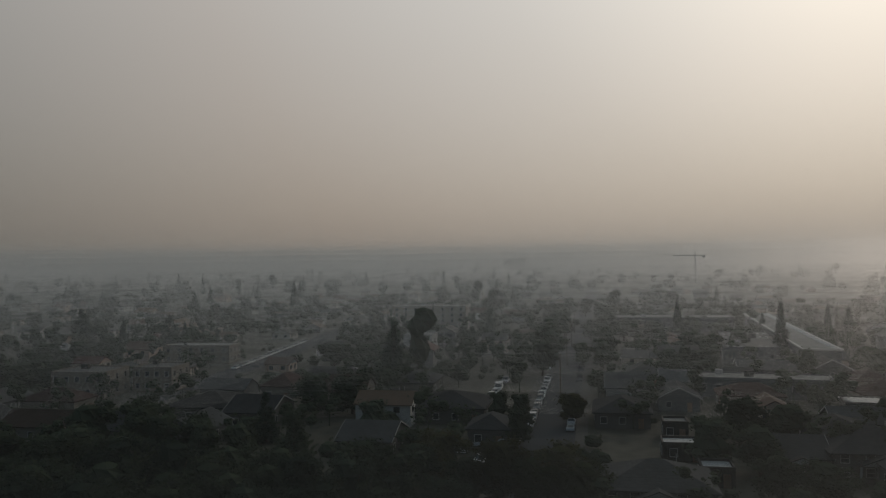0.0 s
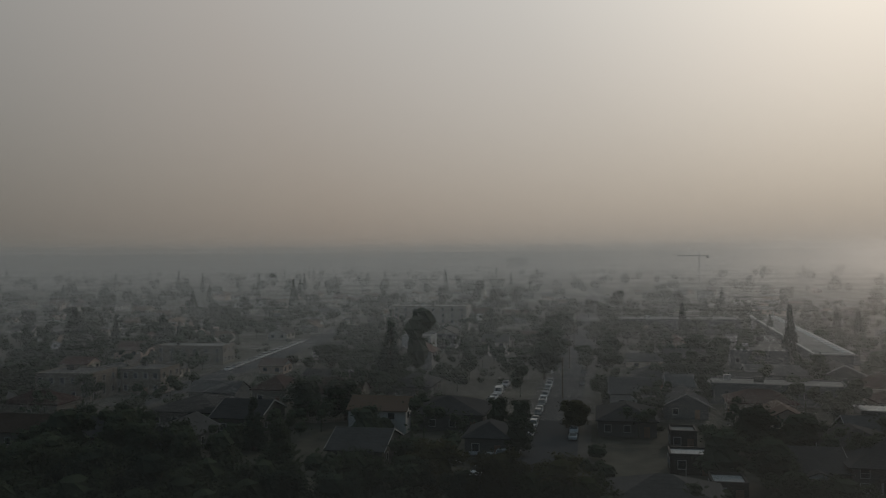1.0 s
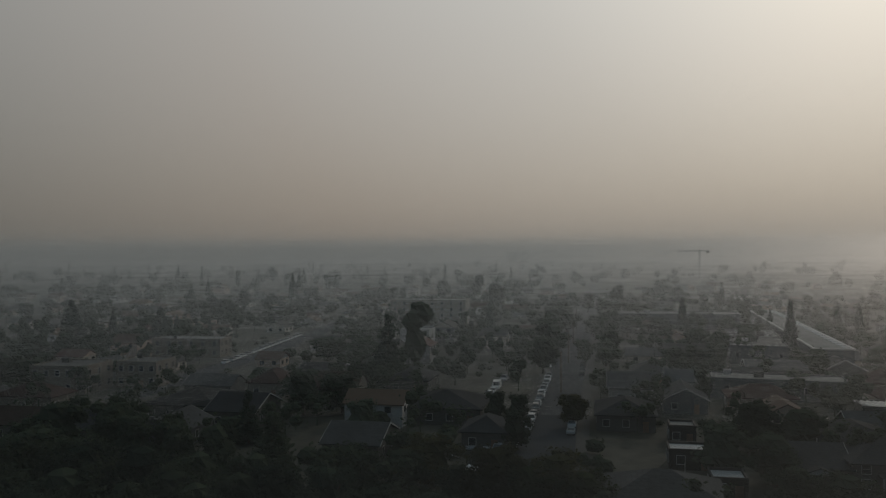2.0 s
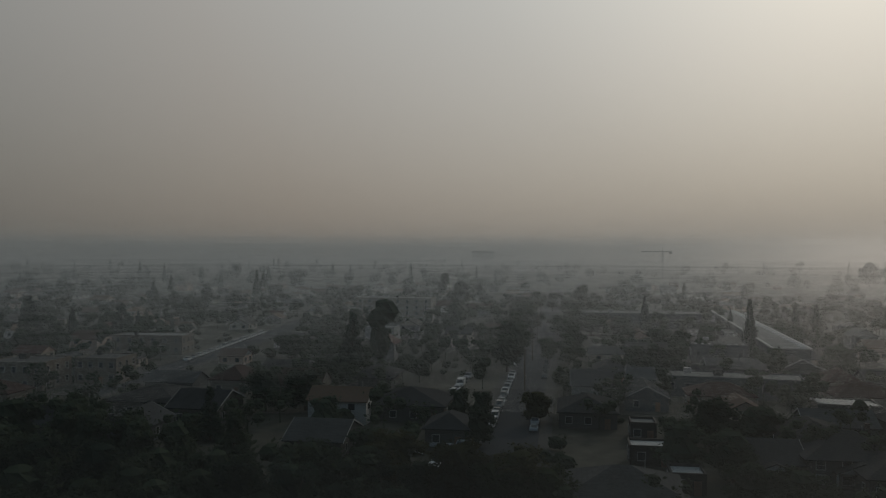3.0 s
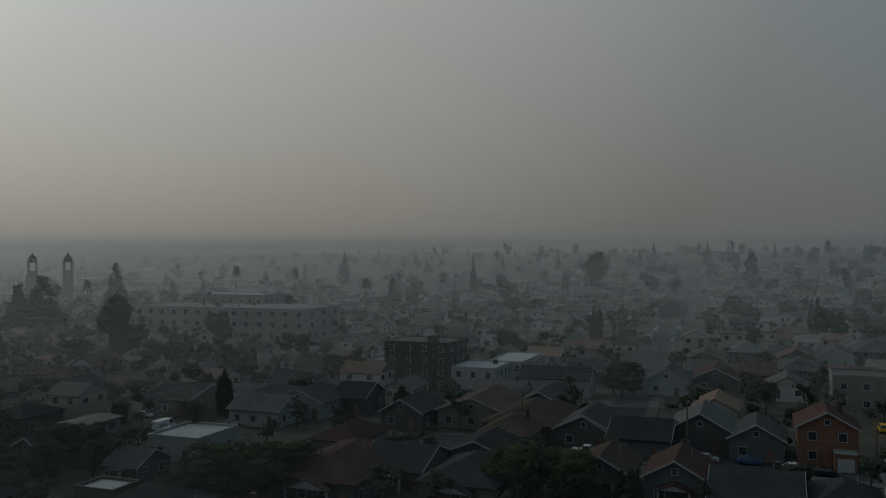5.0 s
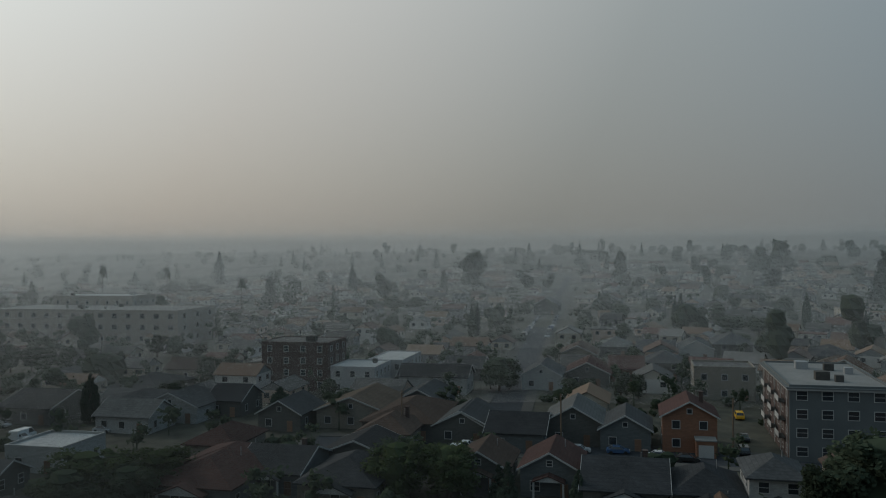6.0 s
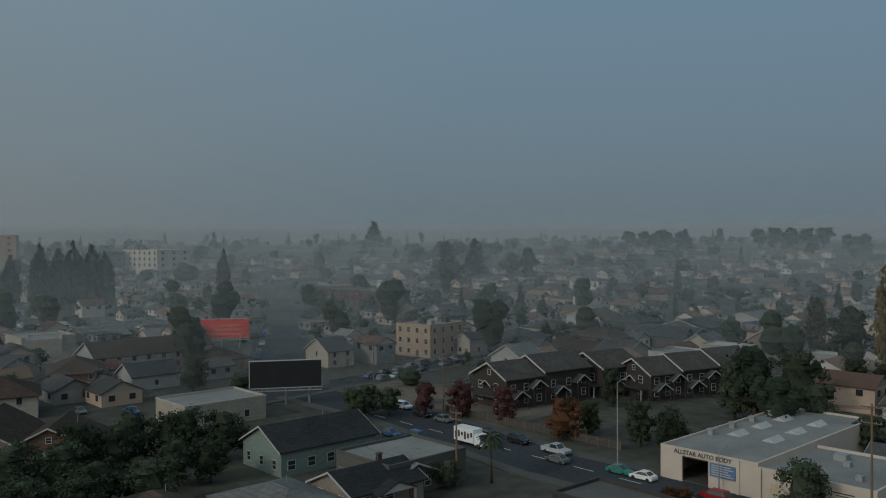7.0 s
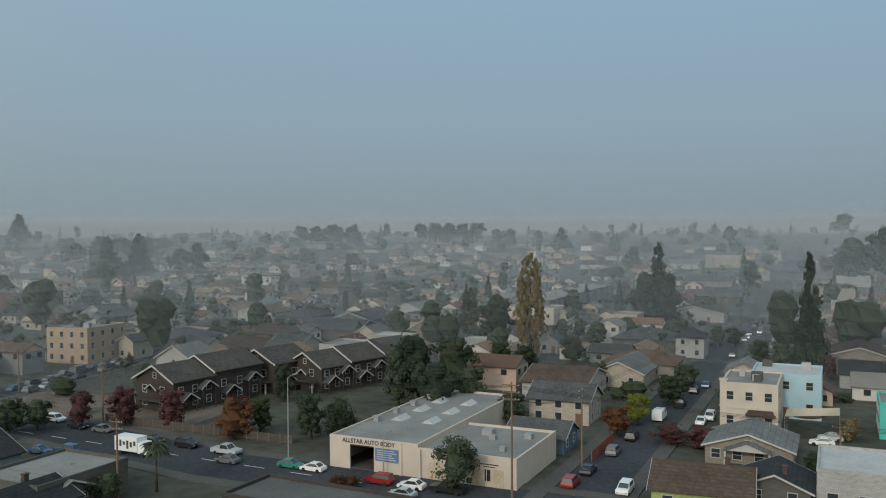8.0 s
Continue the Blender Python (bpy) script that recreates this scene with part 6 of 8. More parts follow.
tree("broad", 67.7, 376.3, 10.2, 11.0, "dark", "dark green leafy broadleaf tree among houses", name="broadleaf_tree", fine=0.4)
tree("broad", 54.8, 282.5, 9.4, 9.3, "dark", "dark green leafy broadleaf tree among houses", name="broadleaf_tree", fine=0.4)
tree("broad", 48.4, 283.7, 9.4, 10.0, "dark", "dark green leafy broadleaf tree among houses", name="broadleaf_tree", fine=0.4)
tree("broad", 103.3, 441.4, 21.5, 11.2, "dark", "dark green leafy broadleaf tree among houses", name="broadleaf_tree", fine=0.4)
tree("broad", 88.9, 444.5, 21.5, 12.0, "dark", "dark green leafy broadleaf tree among houses", name="broadleaf_tree", fine=0.4)
tree("broad", 94.3, 370.7, 18.1, 10.2, "dark", "dark green leafy broadleaf tree among houses", name="broadleaf_tree", fine=0.4)
tree("broad", 82.1, 373.5, 18.1, 11.0, "dark", "dark green leafy broadleaf tree among houses", name="broadleaf_tree", fine=0.4)
tree("broad", 17.4, 189.2, 6.8, 7.4, "dark", "dark green leafy broadleaf tree among houses", name="broadleaf_tree", fine=0.8)
tree("broad", 12.7, 189.6, 6.8, 8.0, "dark", "dark green leafy broadleaf tree among houses", name="broadleaf_tree", fine=0.8)
tree("broad", 15.0, 167.7, 7.9, 8.0, "dark", "dark green leafy broadleaf tree among houses", name="broadleaf_tree", fine=0.8)
tree("broad", 29.6, 188.1, 8.9, 8.0, "olive", "olive leafy broadleaf tree among houses", name="broadleaf_tree", fine=0.8)
tree("broad", 96.3, 297.1, 10.2, 11.2, "dark", "dark green leafy broadleaf tree among houses", name="broadleaf_tree", fine=0.4)
tree("broad", 89.6, 299.2, 10.2, 12.0, "dark", "dark green leafy broadleaf tree among houses", name="broadleaf_tree", fine=0.4)
tree("broad", 80.2, 259.8, 12.9, 9.3, "dark", "dark green leafy broadleaf tree among houses", name="broadleaf_tree", fine=0.4)
tree("broad", 71.7, 262.3, 12.9, 10.0, "dark", "dark green leafy broadleaf tree among houses", name="broadleaf_tree", fine=0.4)
tree("broad", -125.5, 501.6, 11.0, 11.2, "dark", "dark green leafy broadleaf tree among houses", name="broadleaf_tree", fine=0.4)
tree("broad", -132.9, 499.7, 11.0, 12.0, "dark", "dark green leafy broadleaf tree among houses", name="broadleaf_tree", fine=0.4)
tree("broad", -119.4, 322.9, 12.2, 10.2, "dark", "dark green leafy broadleaf tree among houses", name="broadleaf_tree", fine=0.4)
tree("broad", -127.3, 319.9, 12.2, 11.0, "dark", "dark green leafy broadleaf tree among houses", name="broadleaf_tree", fine=0.4)
tree("broad", -131.9, 303.0, 15.7, 10.2, "dark", "dark green leafy broadleaf tree among houses", name="broadleaf_tree", fine=0.4)
tree("broad", -141.7, 298.6, 15.7, 11.0, "dark", "dark green leafy broadleaf tree among houses", name="broadleaf_tree", fine=0.4)
tree("broad", -112.7, 243.1, 15.9, 9.3, "dark", "dark green leafy broadleaf tree among houses", name="broadleaf_tree", fine=0.4)
tree("broad", -122.6, 238.3, 15.9, 10.0, "dark", "dark green leafy broadleaf tree among houses", name="broadleaf_tree", fine=0.4)
tree("broad", -91.2, 329.5, 14.2, 9.3, "dark", "dark green leafy broadleaf tree among houses", name="broadleaf_tree", fine=0.4)
tree("broad", -100.6, 326.8, 14.2, 10.0, "dark", "dark green leafy broadleaf tree among houses", name="broadleaf_tree", fine=0.4)
tree("broad", -26.9, 296.2, 15.9, 9.3, "dark", "dark green leafy broadleaf tree among houses", name="broadleaf_tree", fine=0.4)
tree("broad", -37.8, 295.0, 15.9, 10.0, "dark", "dark green leafy broadleaf tree among houses", name="broadleaf_tree", fine=0.4)
tree("broad", 210.7, 231.9, 20.3, 26.3, "dark", "dark green leafy broadleaf tree among houses", name="broadleaf_tree", fine=0.4)
tree("broad", 269.0, 264.0, 15.3, 21.8, "dark", "dark green leafy broadleaf tree among houses", name="broadleaf_tree", fine=0.4)
tree("broad", 139.0, 140.2, 10.7, 12.2, "dark", "dark green leafy broadleaf tree among houses", name="broadleaf_tree", fine=0.8)
tree("broad", 133.8, 145.5, 10.7, 13.1, "dark", "dark green leafy broadleaf tree among houses", name="broadleaf_tree", fine=0.8)
tree("cypress", 147.7, 244.9, 3.2, 10.3, "conifer", "dark narrow cypress tree", name="cypress_tree", fine=0.4)
tree("cypress", 155.0, 240.3, 3.6, 9.0, "conifer", "dark narrow cypress tree", name="cypress_tree", fine=0.4)
tree("broad", 96.6, 144.4, 9.9, 8.4, "dark", "dark green leafy broadleaf tree among houses", name="broadleaf_tree", fine=0.8)
tree("broad", 90.9, 148.2, 9.9, 9.0, "dark", "dark green leafy broadleaf tree among houses", name="broadleaf_tree", fine=0.8)
tree("conifer", 334.9, 251.6, 27.1, 28.4, "conifer", "tall dark conifer with layered boughs", name="conifer_tree", fine=0.4)
tree("conifer", 337.8, 266.0, 20.8, 24.1, "conifer", "tall dark conifer with layered boughs", name="conifer_tree", fine=0.4)
tree("conifer", 458.0, 292.0, 20.3, 32.5, "conifer", "tall dark conifer with layered boughs", name="conifer_tree", fine=0.4)
tree("broad", 524.4, 892.0, 30.3, 27.8, "dark", "dark green leafy broadleaf tree among houses", name="broadleaf_tree", fine=0.4)
tree("broad", 506.3, 902.5, 30.3, 29.9, "dark", "dark green leafy broadleaf tree among houses", name="broadleaf_tree", fine=0.4)
tree("broad", 281.8, 526.5, 13.9, 11.2, "dark", "dark green leafy broadleaf tree among houses", name="broadleaf_tree", fine=0.4)
tree("broad", 273.3, 531.0, 13.9, 12.0, "dark", "dark green leafy broadleaf tree among houses", name="broadleaf_tree", fine=0.4)
tree("broad", 155.6, 331.9, 10.6, 9.3, "dark", "dark green leafy broadleaf tree among houses", name="broadleaf_tree", fine=0.4)
tree("broad", 149.0, 335.0, 10.6, 10.0, "dark", "dark green leafy broadleaf tree among houses", name="broadleaf_tree", fine=0.4)
tree("broad", 77.8, 142.3, 10.1, 8.4, "dark", "dark green leafy broadleaf tree among houses", name="broadleaf_tree", fine=0.8)
tree("broad", 71.7, 145.6, 10.1, 9.0, "dark", "dark green leafy broadleaf tree among houses", name="broadleaf_tree", fine=0.8)
tree("broad", 85.1, 109.8, 11.0, 9.0, "dark", "dark green leafy broadleaf tree among houses", name="broadleaf_tree", fine=1.5)
tree("broad", 113.2, 96.0, 8.5, 8.4, "dark", "dark green leafy broadleaf tree among houses", name="broadleaf_tree", fine=1.5)
tree("broad", 109.6, 100.5, 8.5, 9.0, "dark", "dark green leafy broadleaf tree among houses", name="broadleaf_tree", fine=1.5)
tree("broad", 137.0, 97.0, 11.6, 7.4, "dark", "dark green leafy broadleaf tree among houses", name="broadleaf_tree", fine=0.8)
tree("broad", 132.5, 103.6, 11.6, 8.0, "dark", "dark green leafy broadleaf tree among houses", name="broadleaf_tree", fine=0.8)
tree("palm", 166.2, 173.1, 12.2, 18.9, "dark", "tall palm with a tuft of fronds", name="palm_tree", fine=0.8)
tree("palm", 169.8, 170.8, 13.7, 16.2, "dark", "tall palm with a tuft of fronds", name="palm_tree", fine=0.8)
tree("palm", 502.7, 235.1, 13.6, 30.6, "dark", "tall palm with a tuft of fronds", name="palm_tree", fine=0.4)
tree("palm", 515.8, 199.9, 11.9, 28.6, "dark", "tall palm with a tuft of fronds", name="palm_tree", fine=0.4)
tree("palm", 409.5, 278.9, 12.1, 24.6, "dark", "tall palm with a tuft of fronds", name="palm_tree", fine=0.4)
tree("palm", 463.2, 138.0, 16.3, 23.2, "dark", "tall palm with a tuft of fronds", name="palm_tree", fine=0.4)
tree("cypress", 805.5, 256.5, 12.0, 34.0, "conifer", "dark narrow cypress tree", name="cypress_tree", fine=0.4)
tree("conifer", 512.9, 133.9, 15.1, 21.1, "conifer", "tall dark conifer with layered boughs", name="conifer_tree", fine=0.4)
tree("broad", 775.2, 8.0, 32.1, 29.8, "dark", "dark green leafy broadleaf tree among houses", name="broadleaf_tree", fine=0.4)
tree("broad", 119.1, 58.0, 11.6, 7.4, "dark", "dark green leafy broadleaf tree among houses", name="broadleaf_tree", fine=1.5)
tree("broad", 115.8, 65.3, 11.6, 8.0, "dark", "dark green leafy broadleaf tree among houses", name="broadleaf_tree", fine=1.5)
tree("broad", 124.0, 98.0, 8.2, 7.4, "dark", "dark green leafy broadleaf tree among houses", name="broadleaf_tree", fine=0.8)
tree("broad", 120.6, 102.5, 8.2, 8.0, "dark", "dark green leafy broadleaf tree among houses", name="broadleaf_tree", fine=0.8)
tree("broad", 130.6, 87.7, 6.4, 6.5, "dark", "dark green leafy broadleaf tree among houses", name="broadleaf_tree", fine=0.8)
tree("broad", 128.3, 91.4, 6.4, 7.0, "dark", "dark green leafy broadleaf tree among houses", name="broadleaf_tree", fine=0.8)
tree("broad", 190.8, 77.5, 9.4, 8.0, "dark", "dark green leafy broadleaf tree among houses", name="broadleaf_tree", fine=0.8)
tree("broad", 251.4, 132.9, 8.3, 9.3, "dark", "dark green leafy broadleaf tree among houses", name="broadleaf_tree", fine=0.4)
tree("broad", 248.8, 138.0, 8.3, 10.0, "dark", "dark green leafy broadleaf tree among houses", name="broadleaf_tree", fine=0.4)
tree("broad", 292.3, 113.6, 9.2, 8.4, "dark", "dark green leafy broadleaf tree among houses", name="broadleaf_tree", fine=0.4)
tree("broad", 290.1, 119.6, 9.2, 9.0, "dark", "dark green leafy broadleaf tree among houses", name="broadleaf_tree", fine=0.4)
tree("broad", 257.0, 146.7, 8.6, 8.4, "dark", "dark green leafy broadleaf tree among houses", name="broadleaf_tree", fine=0.4)
tree("broad", 254.1, 151.9, 8.6, 9.0, "dark", "dark green leafy broadleaf tree among houses", name="broadleaf_tree", fine=0.4)
tree("broad", 124.9, 11.8, 11.2, 9.3, "green", "green leafy broadleaf tree among houses", name="broadleaf_tree", fine=1.5)
tree("broad", 124.4, 19.6, 11.2, 10.0, "green", "green leafy broadleaf tree among houses", name="broadleaf_tree", fine=1.5)
tree("broad", 125.8, 55.7, 15.3, 8.4, "green", "green leafy broadleaf tree among houses", name="broadleaf_tree", fine=1.5)
tree("broad", 121.7, 65.4, 15.3, 9.0, "green", "green leafy broadleaf tree among houses", name="broadleaf_tree", fine=1.5)
tree("broad", 222.1, -1.3, 7.2, 8.4, "dark", "dark green leafy broadleaf tree among houses", name="broadleaf_tree", fine=0.8)
tree("broad", 222.3, 3.7, 7.2, 9.0, "dark", "dark green leafy broadleaf tree among houses", name="broadleaf_tree", fine=0.8)
tree("broad", 230.8, 76.5, 7.8, 8.4, "dark", "dark green leafy broadleaf tree among houses", name="broadleaf_tree", fine=0.8)
tree("broad", 229.2, 81.6, 7.8, 9.0, "dark", "dark green leafy broadleaf tree among houses", name="broadleaf_tree", fine=0.8)
tree("conifer", 117.7, 3.4, 4.9, 8.0, "conifer", "tall dark conifer with layered boughs", name="conifer_tree", fine=1.5)
tree("cypress", 119.7, -6.7, 3.2, 6.0, "conifer", "dark narrow cypress tree", name="cypress_tree", fine=1.5)
tree("cypress", 352.8, 8.9, 4.1, 13.1, "conifer", "dark narrow cypress tree", name="cypress_tree", fine=0.4)
tree("cypress", 352.6, 6.5, 3.2, 14.3, "conifer", "dark narrow cypress tree", name="cypress_tree", fine=0.4)
tree("broad", 641.2, 8.2, 23.6, 34.4, "dark", "dark green leafy broadleaf tree among houses", name="broadleaf_tree", fine=0.4)
tree("broad", 499.8, 42.7, 20.7, 9.3, "dark", "dark green leafy broadleaf tree among houses", name="broadleaf_tree", fine=0.4)
tree("broad", 498.7, 56.9, 20.7, 10.0, "dark", "dark green leafy broadleaf tree among houses", name="broadleaf_tree", fine=0.4)
tree("conifer", 505.8, 133.0, 15.4, 20.7, "conifer", "tall dark conifer with layered boughs", name="conifer_tree", fine=0.4)
tree("cypress", 610.2, 97.0, 8.0, 26.0, "conifer", "dark narrow cypress tree", name="cypress_tree", fine=0.4)
tree("broad", 666.0, 78.1, 23.7, 9.3, "dark", "dark green leafy broadleaf tree among houses", name="broadleaf_tree", fine=0.4)
tree("broad", 664.1, 94.3, 23.7, 10.0, "dark", "dark green leafy broadleaf tree among houses", name="broadleaf_tree", fine=0.4)
tree("broad", 677.2, 232.8, 33.7, 10.2, "dark", "dark green leafy broadleaf tree among houses", name="broadleaf_tree", fine=0.4)
tree("broad", 669.5, 254.7, 33.7, 11.0, "dark", "dark green leafy broadleaf tree among houses", name="broadleaf_tree", fine=0.4)
tree("cypress", 191.1, 52.7, 6.4, 6.0, "conifer", "dark narrow cypress tree", name="cypress_tree", fine=0.8)
tree("cypress", 180.7, 92.3, 5.2, 10.5, "conifer", "dark narrow cypress tree", name="cypress_tree", fine=0.8)
tree("palm", 198.1, 78.7, 9.8, 7.0, "dark", "tall palm with a tuft of fronds", name="palm_tree", fine=0.8)

for tx, ty, tw, th in ((33.5, 286, 10, 11), (38.5, 312, 11, 13), (43, 336, 11, 12), (48, 362, 12, 13), (53.5, 392, 12, 13), (61, 436, 13, 14), (69, 478, 13, 13), (61, 306, 10, 11), (67, 338, 11, 11), (73, 372, 11, 12)):
    tree("broad", tx, ty, tw, th, "dark", "dark street tree beside the parked cars", name="broadleaf_tree", group="street trees", fine=0.4)

# trees in the east
tree("broad", 103.5, -41.7, 17.2, 16.0, "dark", "dark green leafy broadleaf tree among houses", name="broadleaf_tree", fine=2.4)
tree("broad", 102.1, -49.7, 18.5, 15.0, "dark", "dark green leafy broadleaf tree among houses", name="broadleaf_tree", fine=2.4)
tree("broad", 102.7, -34.6, 10.1, 12.0, "dark", "dark green leafy broadleaf tree among houses", name="broadleaf_tree", fine=2.4)
tree("broad", 130.3, 12.3, 11.9, 7.9, "dark", "dark green leafy broadleaf tree among houses", name="broadleaf_tree", fine=1.5)
tree("broad", 129.8, 20.5, 11.9, 8.5, "dark", "dark green leafy broadleaf tree among houses", name="broadleaf_tree", fine=1.5)
tree("broad", 219.7, 1.5, 11.4, 10.0, "dark", "dark green leafy broadleaf tree among houses", name="broadleaf_tree", fine=0.8)
tree("broad", 752.7, -264.4, 25.7, 32.0, "dark", "dark green leafy broadleaf tree among houses", name="broadleaf_tree", fine=0.4)
tree("broad", 763.6, -251.5, 25.7, 26.3, "dark", "dark green leafy broadleaf tree among houses", name="broadleaf_tree", fine=0.4)
tree("broad", 737.6, -247.2, 17.3, 18.3, "dark", "dark green leafy broadleaf tree among houses", name="broadleaf_tree", fine=0.4)
tree("broad", 746.7, -239.1, 17.3, 15.0, "dark", "dark green leafy broadleaf tree among houses", name="broadleaf_tree", fine=0.4)
tree("broad", 740.5, -268.6, 17.5, 16.6, "dark", "dark green leafy broadleaf tree among houses", name="broadleaf_tree", fine=0.4)
tree("broad", 749.8, -260.6, 17.5, 13.6, "dark", "dark green leafy broadleaf tree among houses", name="broadleaf_tree", fine=0.4)
tree("conifer", 490.9, -259.7, 16.5, 38.8, "conifer", "tall dark conifer with layered boughs", name="conifer_tree", fine=0.4)
tree("conifer", 503.9, -235.4, 19.3, 31.2, "conifer", "tall dark conifer with layered boughs", name="conifer_tree", fine=0.4)
tree("broad", 604.6, -383.7, 33.9, 29.5, "dark", "dark green leafy broadleaf tree among houses", name="broadleaf_tree", fine=0.4)
tree("broad", 620.7, -369.3, 33.9, 24.2, "dark", "dark green leafy broadleaf tree among houses", name="broadleaf_tree", fine=0.4)
tree("broad", 595.6, -360.5, 23.3, 25.4, "dark", "dark green leafy broadleaf tree among houses", name="broadleaf_tree", fine=0.4)
tree("broad", 608.1, -351.4, 23.3, 20.8, "dark", "dark green leafy broadleaf tree among houses", name="broadleaf_tree", fine=0.4)
tree("broad", 547.0, -429.2, 32.9, 32.8, "dark", "dark green leafy broadleaf tree among houses", name="broadleaf_tree", fine=0.4)
tree("broad", 564.2, -417.0, 32.9, 26.9, "dark", "dark green leafy broadleaf tree among houses", name="broadleaf_tree", fine=0.4)
tree("conifer", 685.7, -403.6, 19.7, 13.9, "conifer", "tall dark conifer with layered boughs", name="conifer_tree", fine=0.4)
tree("broad", 593.4, -203.0, 17.7, 17.6, "dark", "dark green leafy broadleaf tree among houses", name="broadleaf_tree", fine=0.4)
tree("broad", 690.1, -112.6, 15.5, 30.8, "dark", "dark green leafy broadleaf tree among houses", name="broadleaf_tree", fine=0.4)
tree("cypress", 369.8, -334.7, 13.0, 27.8, "conifer", "dark narrow cypress tree", name="cypress_tree", fine=0.4)
tree("cypress", 348.3, -333.4, 14.2, 34.0, "conifer", "dark narrow cypress tree", name="cypress_tree", fine=0.4)
tree("cypress", 344.0, -341.7, 15.9, 31.4, "conifer", "dark narrow cypress tree", name="cypress_tree", fine=0.4)
tree("cypress", 340.4, -348.8, 15.9, 35.6, "conifer", "dark narrow cypress tree", name="cypress_tree", fine=0.4)
tree("cypress", 336.1, -357.4, 16.1, 33.6, "conifer", "dark narrow cypress tree", name="cypress_tree", fine=0.4)
tree("cypress", 332.8, -363.8, 12.9, 29.6, "conifer", "dark narrow cypress tree", name="cypress_tree", fine=0.4)
tree("cypress", 1070.5, -877.9, 19.8, 16.9, "conifer", "dark narrow cypress tree", name="cypress_tree", fine=0.4)
tree("broad", 690.3, -302.5, 21.5, 9.3, "dark", "dark green leafy broadleaf tree among houses", name="broadleaf_tree", fine=0.4)
tree("broad", 696.3, -289.0, 21.5, 10.0, "dark", "dark green leafy broadleaf tree among houses", name="broadleaf_tree", fine=0.4)
tree("broad", 851.1, -65.3, 24.2, 9.3, "dark", "dark green leafy broadleaf tree among houses", name="broadleaf_tree", fine=0.4)
tree("broad", 852.4, -48.6, 24.2, 10.0, "dark", "dark green leafy broadleaf tree among houses", name="broadleaf_tree", fine=0.4)
tree("broad", 1169.5, -160.2, 33.5, 9.3, "dark", "dark green leafy broadleaf tree among houses", name="broadleaf_tree", fine=0.4)
tree("broad", 1172.5, -137.3, 33.5, 10.0, "dark", "dark green leafy broadleaf tree among houses", name="broadleaf_tree", fine=0.4)
tree("broad", 354.8, -111.4, 15.9, 8.4, "dark", "dark green leafy broadleaf tree among houses", name="broadleaf_tree", fine=0.4)
tree("broad", 358.2, -101.0, 15.9, 9.0, "dark", "dark green leafy broadleaf tree among houses", name="broadleaf_tree", fine=0.4)
tree("broad", 253.9, -212.1, 9.6, 8.4, "dark", "dark green leafy broadleaf tree among houses", name="broadleaf_tree", fine=0.4)
tree("broad", 258.2, -207.1, 9.6, 9.0, "dark", "dark green leafy broadleaf tree among houses", name="broadleaf_tree", fine=0.4)
tree("broad", 208.3, -32.4, 6.1, 6.5, "dark", "dark green leafy broadleaf tree among houses", name="broadleaf_tree", fine=0.8)
tree("broad", 209.1, -28.3, 6.1, 7.0, "dark", "dark green leafy broadleaf tree among houses", name="broadleaf_tree", fine=0.8)
tree("broad", 206.1, -20.6, 6.9, 5.6, "dark", "dark green leafy broadleaf tree among houses", name="broadleaf_tree", fine=0.8)
tree("broad", 206.7, -15.9, 6.9, 6.0, "dark", "dark green leafy broadleaf tree among houses", name="broadleaf_tree", fine=0.8)
tree("conifer", 123.8, 4.5, 4.2, 6.0, "conifer", "tall dark conifer with layered boughs", name="conifer_tree", fine=1.5)
tree("cypress", 303.3, -433.7, 11.1, 29.6, "conifer", "dark narrow cypress tree", name="cypress_tree", fine=0.4)
tree("broad", 259.3, -347.3, 10.4, 9.3, "dark", "dark green leafy broadleaf tree among houses", name="broadleaf_tree", fine=0.4)
tree("broad", 265.1, -343.0, 10.4, 10.0, "dark", "dark green leafy broadleaf tree among houses", name="broadleaf_tree", fine=0.4)
tree("conifer", 489.0, -1071.4, 39.0, 38.7, "conifer", "tall dark conifer with layered boughs", name="conifer_tree", fine=0.4)
tree("broad", 91.8, -84.8, 9.5, 9.3, "dark", "dark green leafy broadleaf tree among houses", name="broadleaf_tree", fine=1.5)
tree("broad", 96.3, -80.1, 9.5, 10.0, "dark", "dark green leafy broadleaf tree among houses", name="broadleaf_tree", fine=1.5)
tree("broad", 92.5, -97.2, 8.8, 9.3, "dark", "dark green leafy broadleaf tree among houses", name="broadleaf_tree", fine=1.5)
tree("broad", 97.0, -93.1, 8.8, 10.0, "dark", "dark green leafy broadleaf tree among houses", name="broadleaf_tree", fine=1.5)
tree("broad", 90.1, -107.1, 9.1, 9.3, "dark", "dark green leafy broadleaf tree among houses", name="broadleaf_tree", fine=1.5)
tree("broad", 95.0, -103.2, 9.1, 10.0, "dark", "dark green leafy broadleaf tree among houses", name="broadleaf_tree", fine=1.5)
tree("broad", 83.1, -112.0, 9.1, 9.3, "dark", "dark green leafy broadleaf tree among houses", name="broadleaf_tree", fine=1.5)
tree("broad", 88.3, -108.4, 9.1, 10.0, "dark", "dark green leafy broadleaf tree among houses", name="broadleaf_tree", fine=1.5)
tree("broad", 76.7, -84.4, 9.3, 8.4, "dark", "dark green leafy broadleaf tree among houses", name="broadleaf_tree", fine=1.5)
tree("broad", 81.6, -80.2, 9.3, 9.0, "dark", "dark green leafy broadleaf tree among houses", name="broadleaf_tree", fine=1.5)
tree("broad", 79.2, -73.9, 8.3, 8.4, "dark", "dark green leafy broadleaf tree among houses", name="broadleaf_tree", fine=2.4)
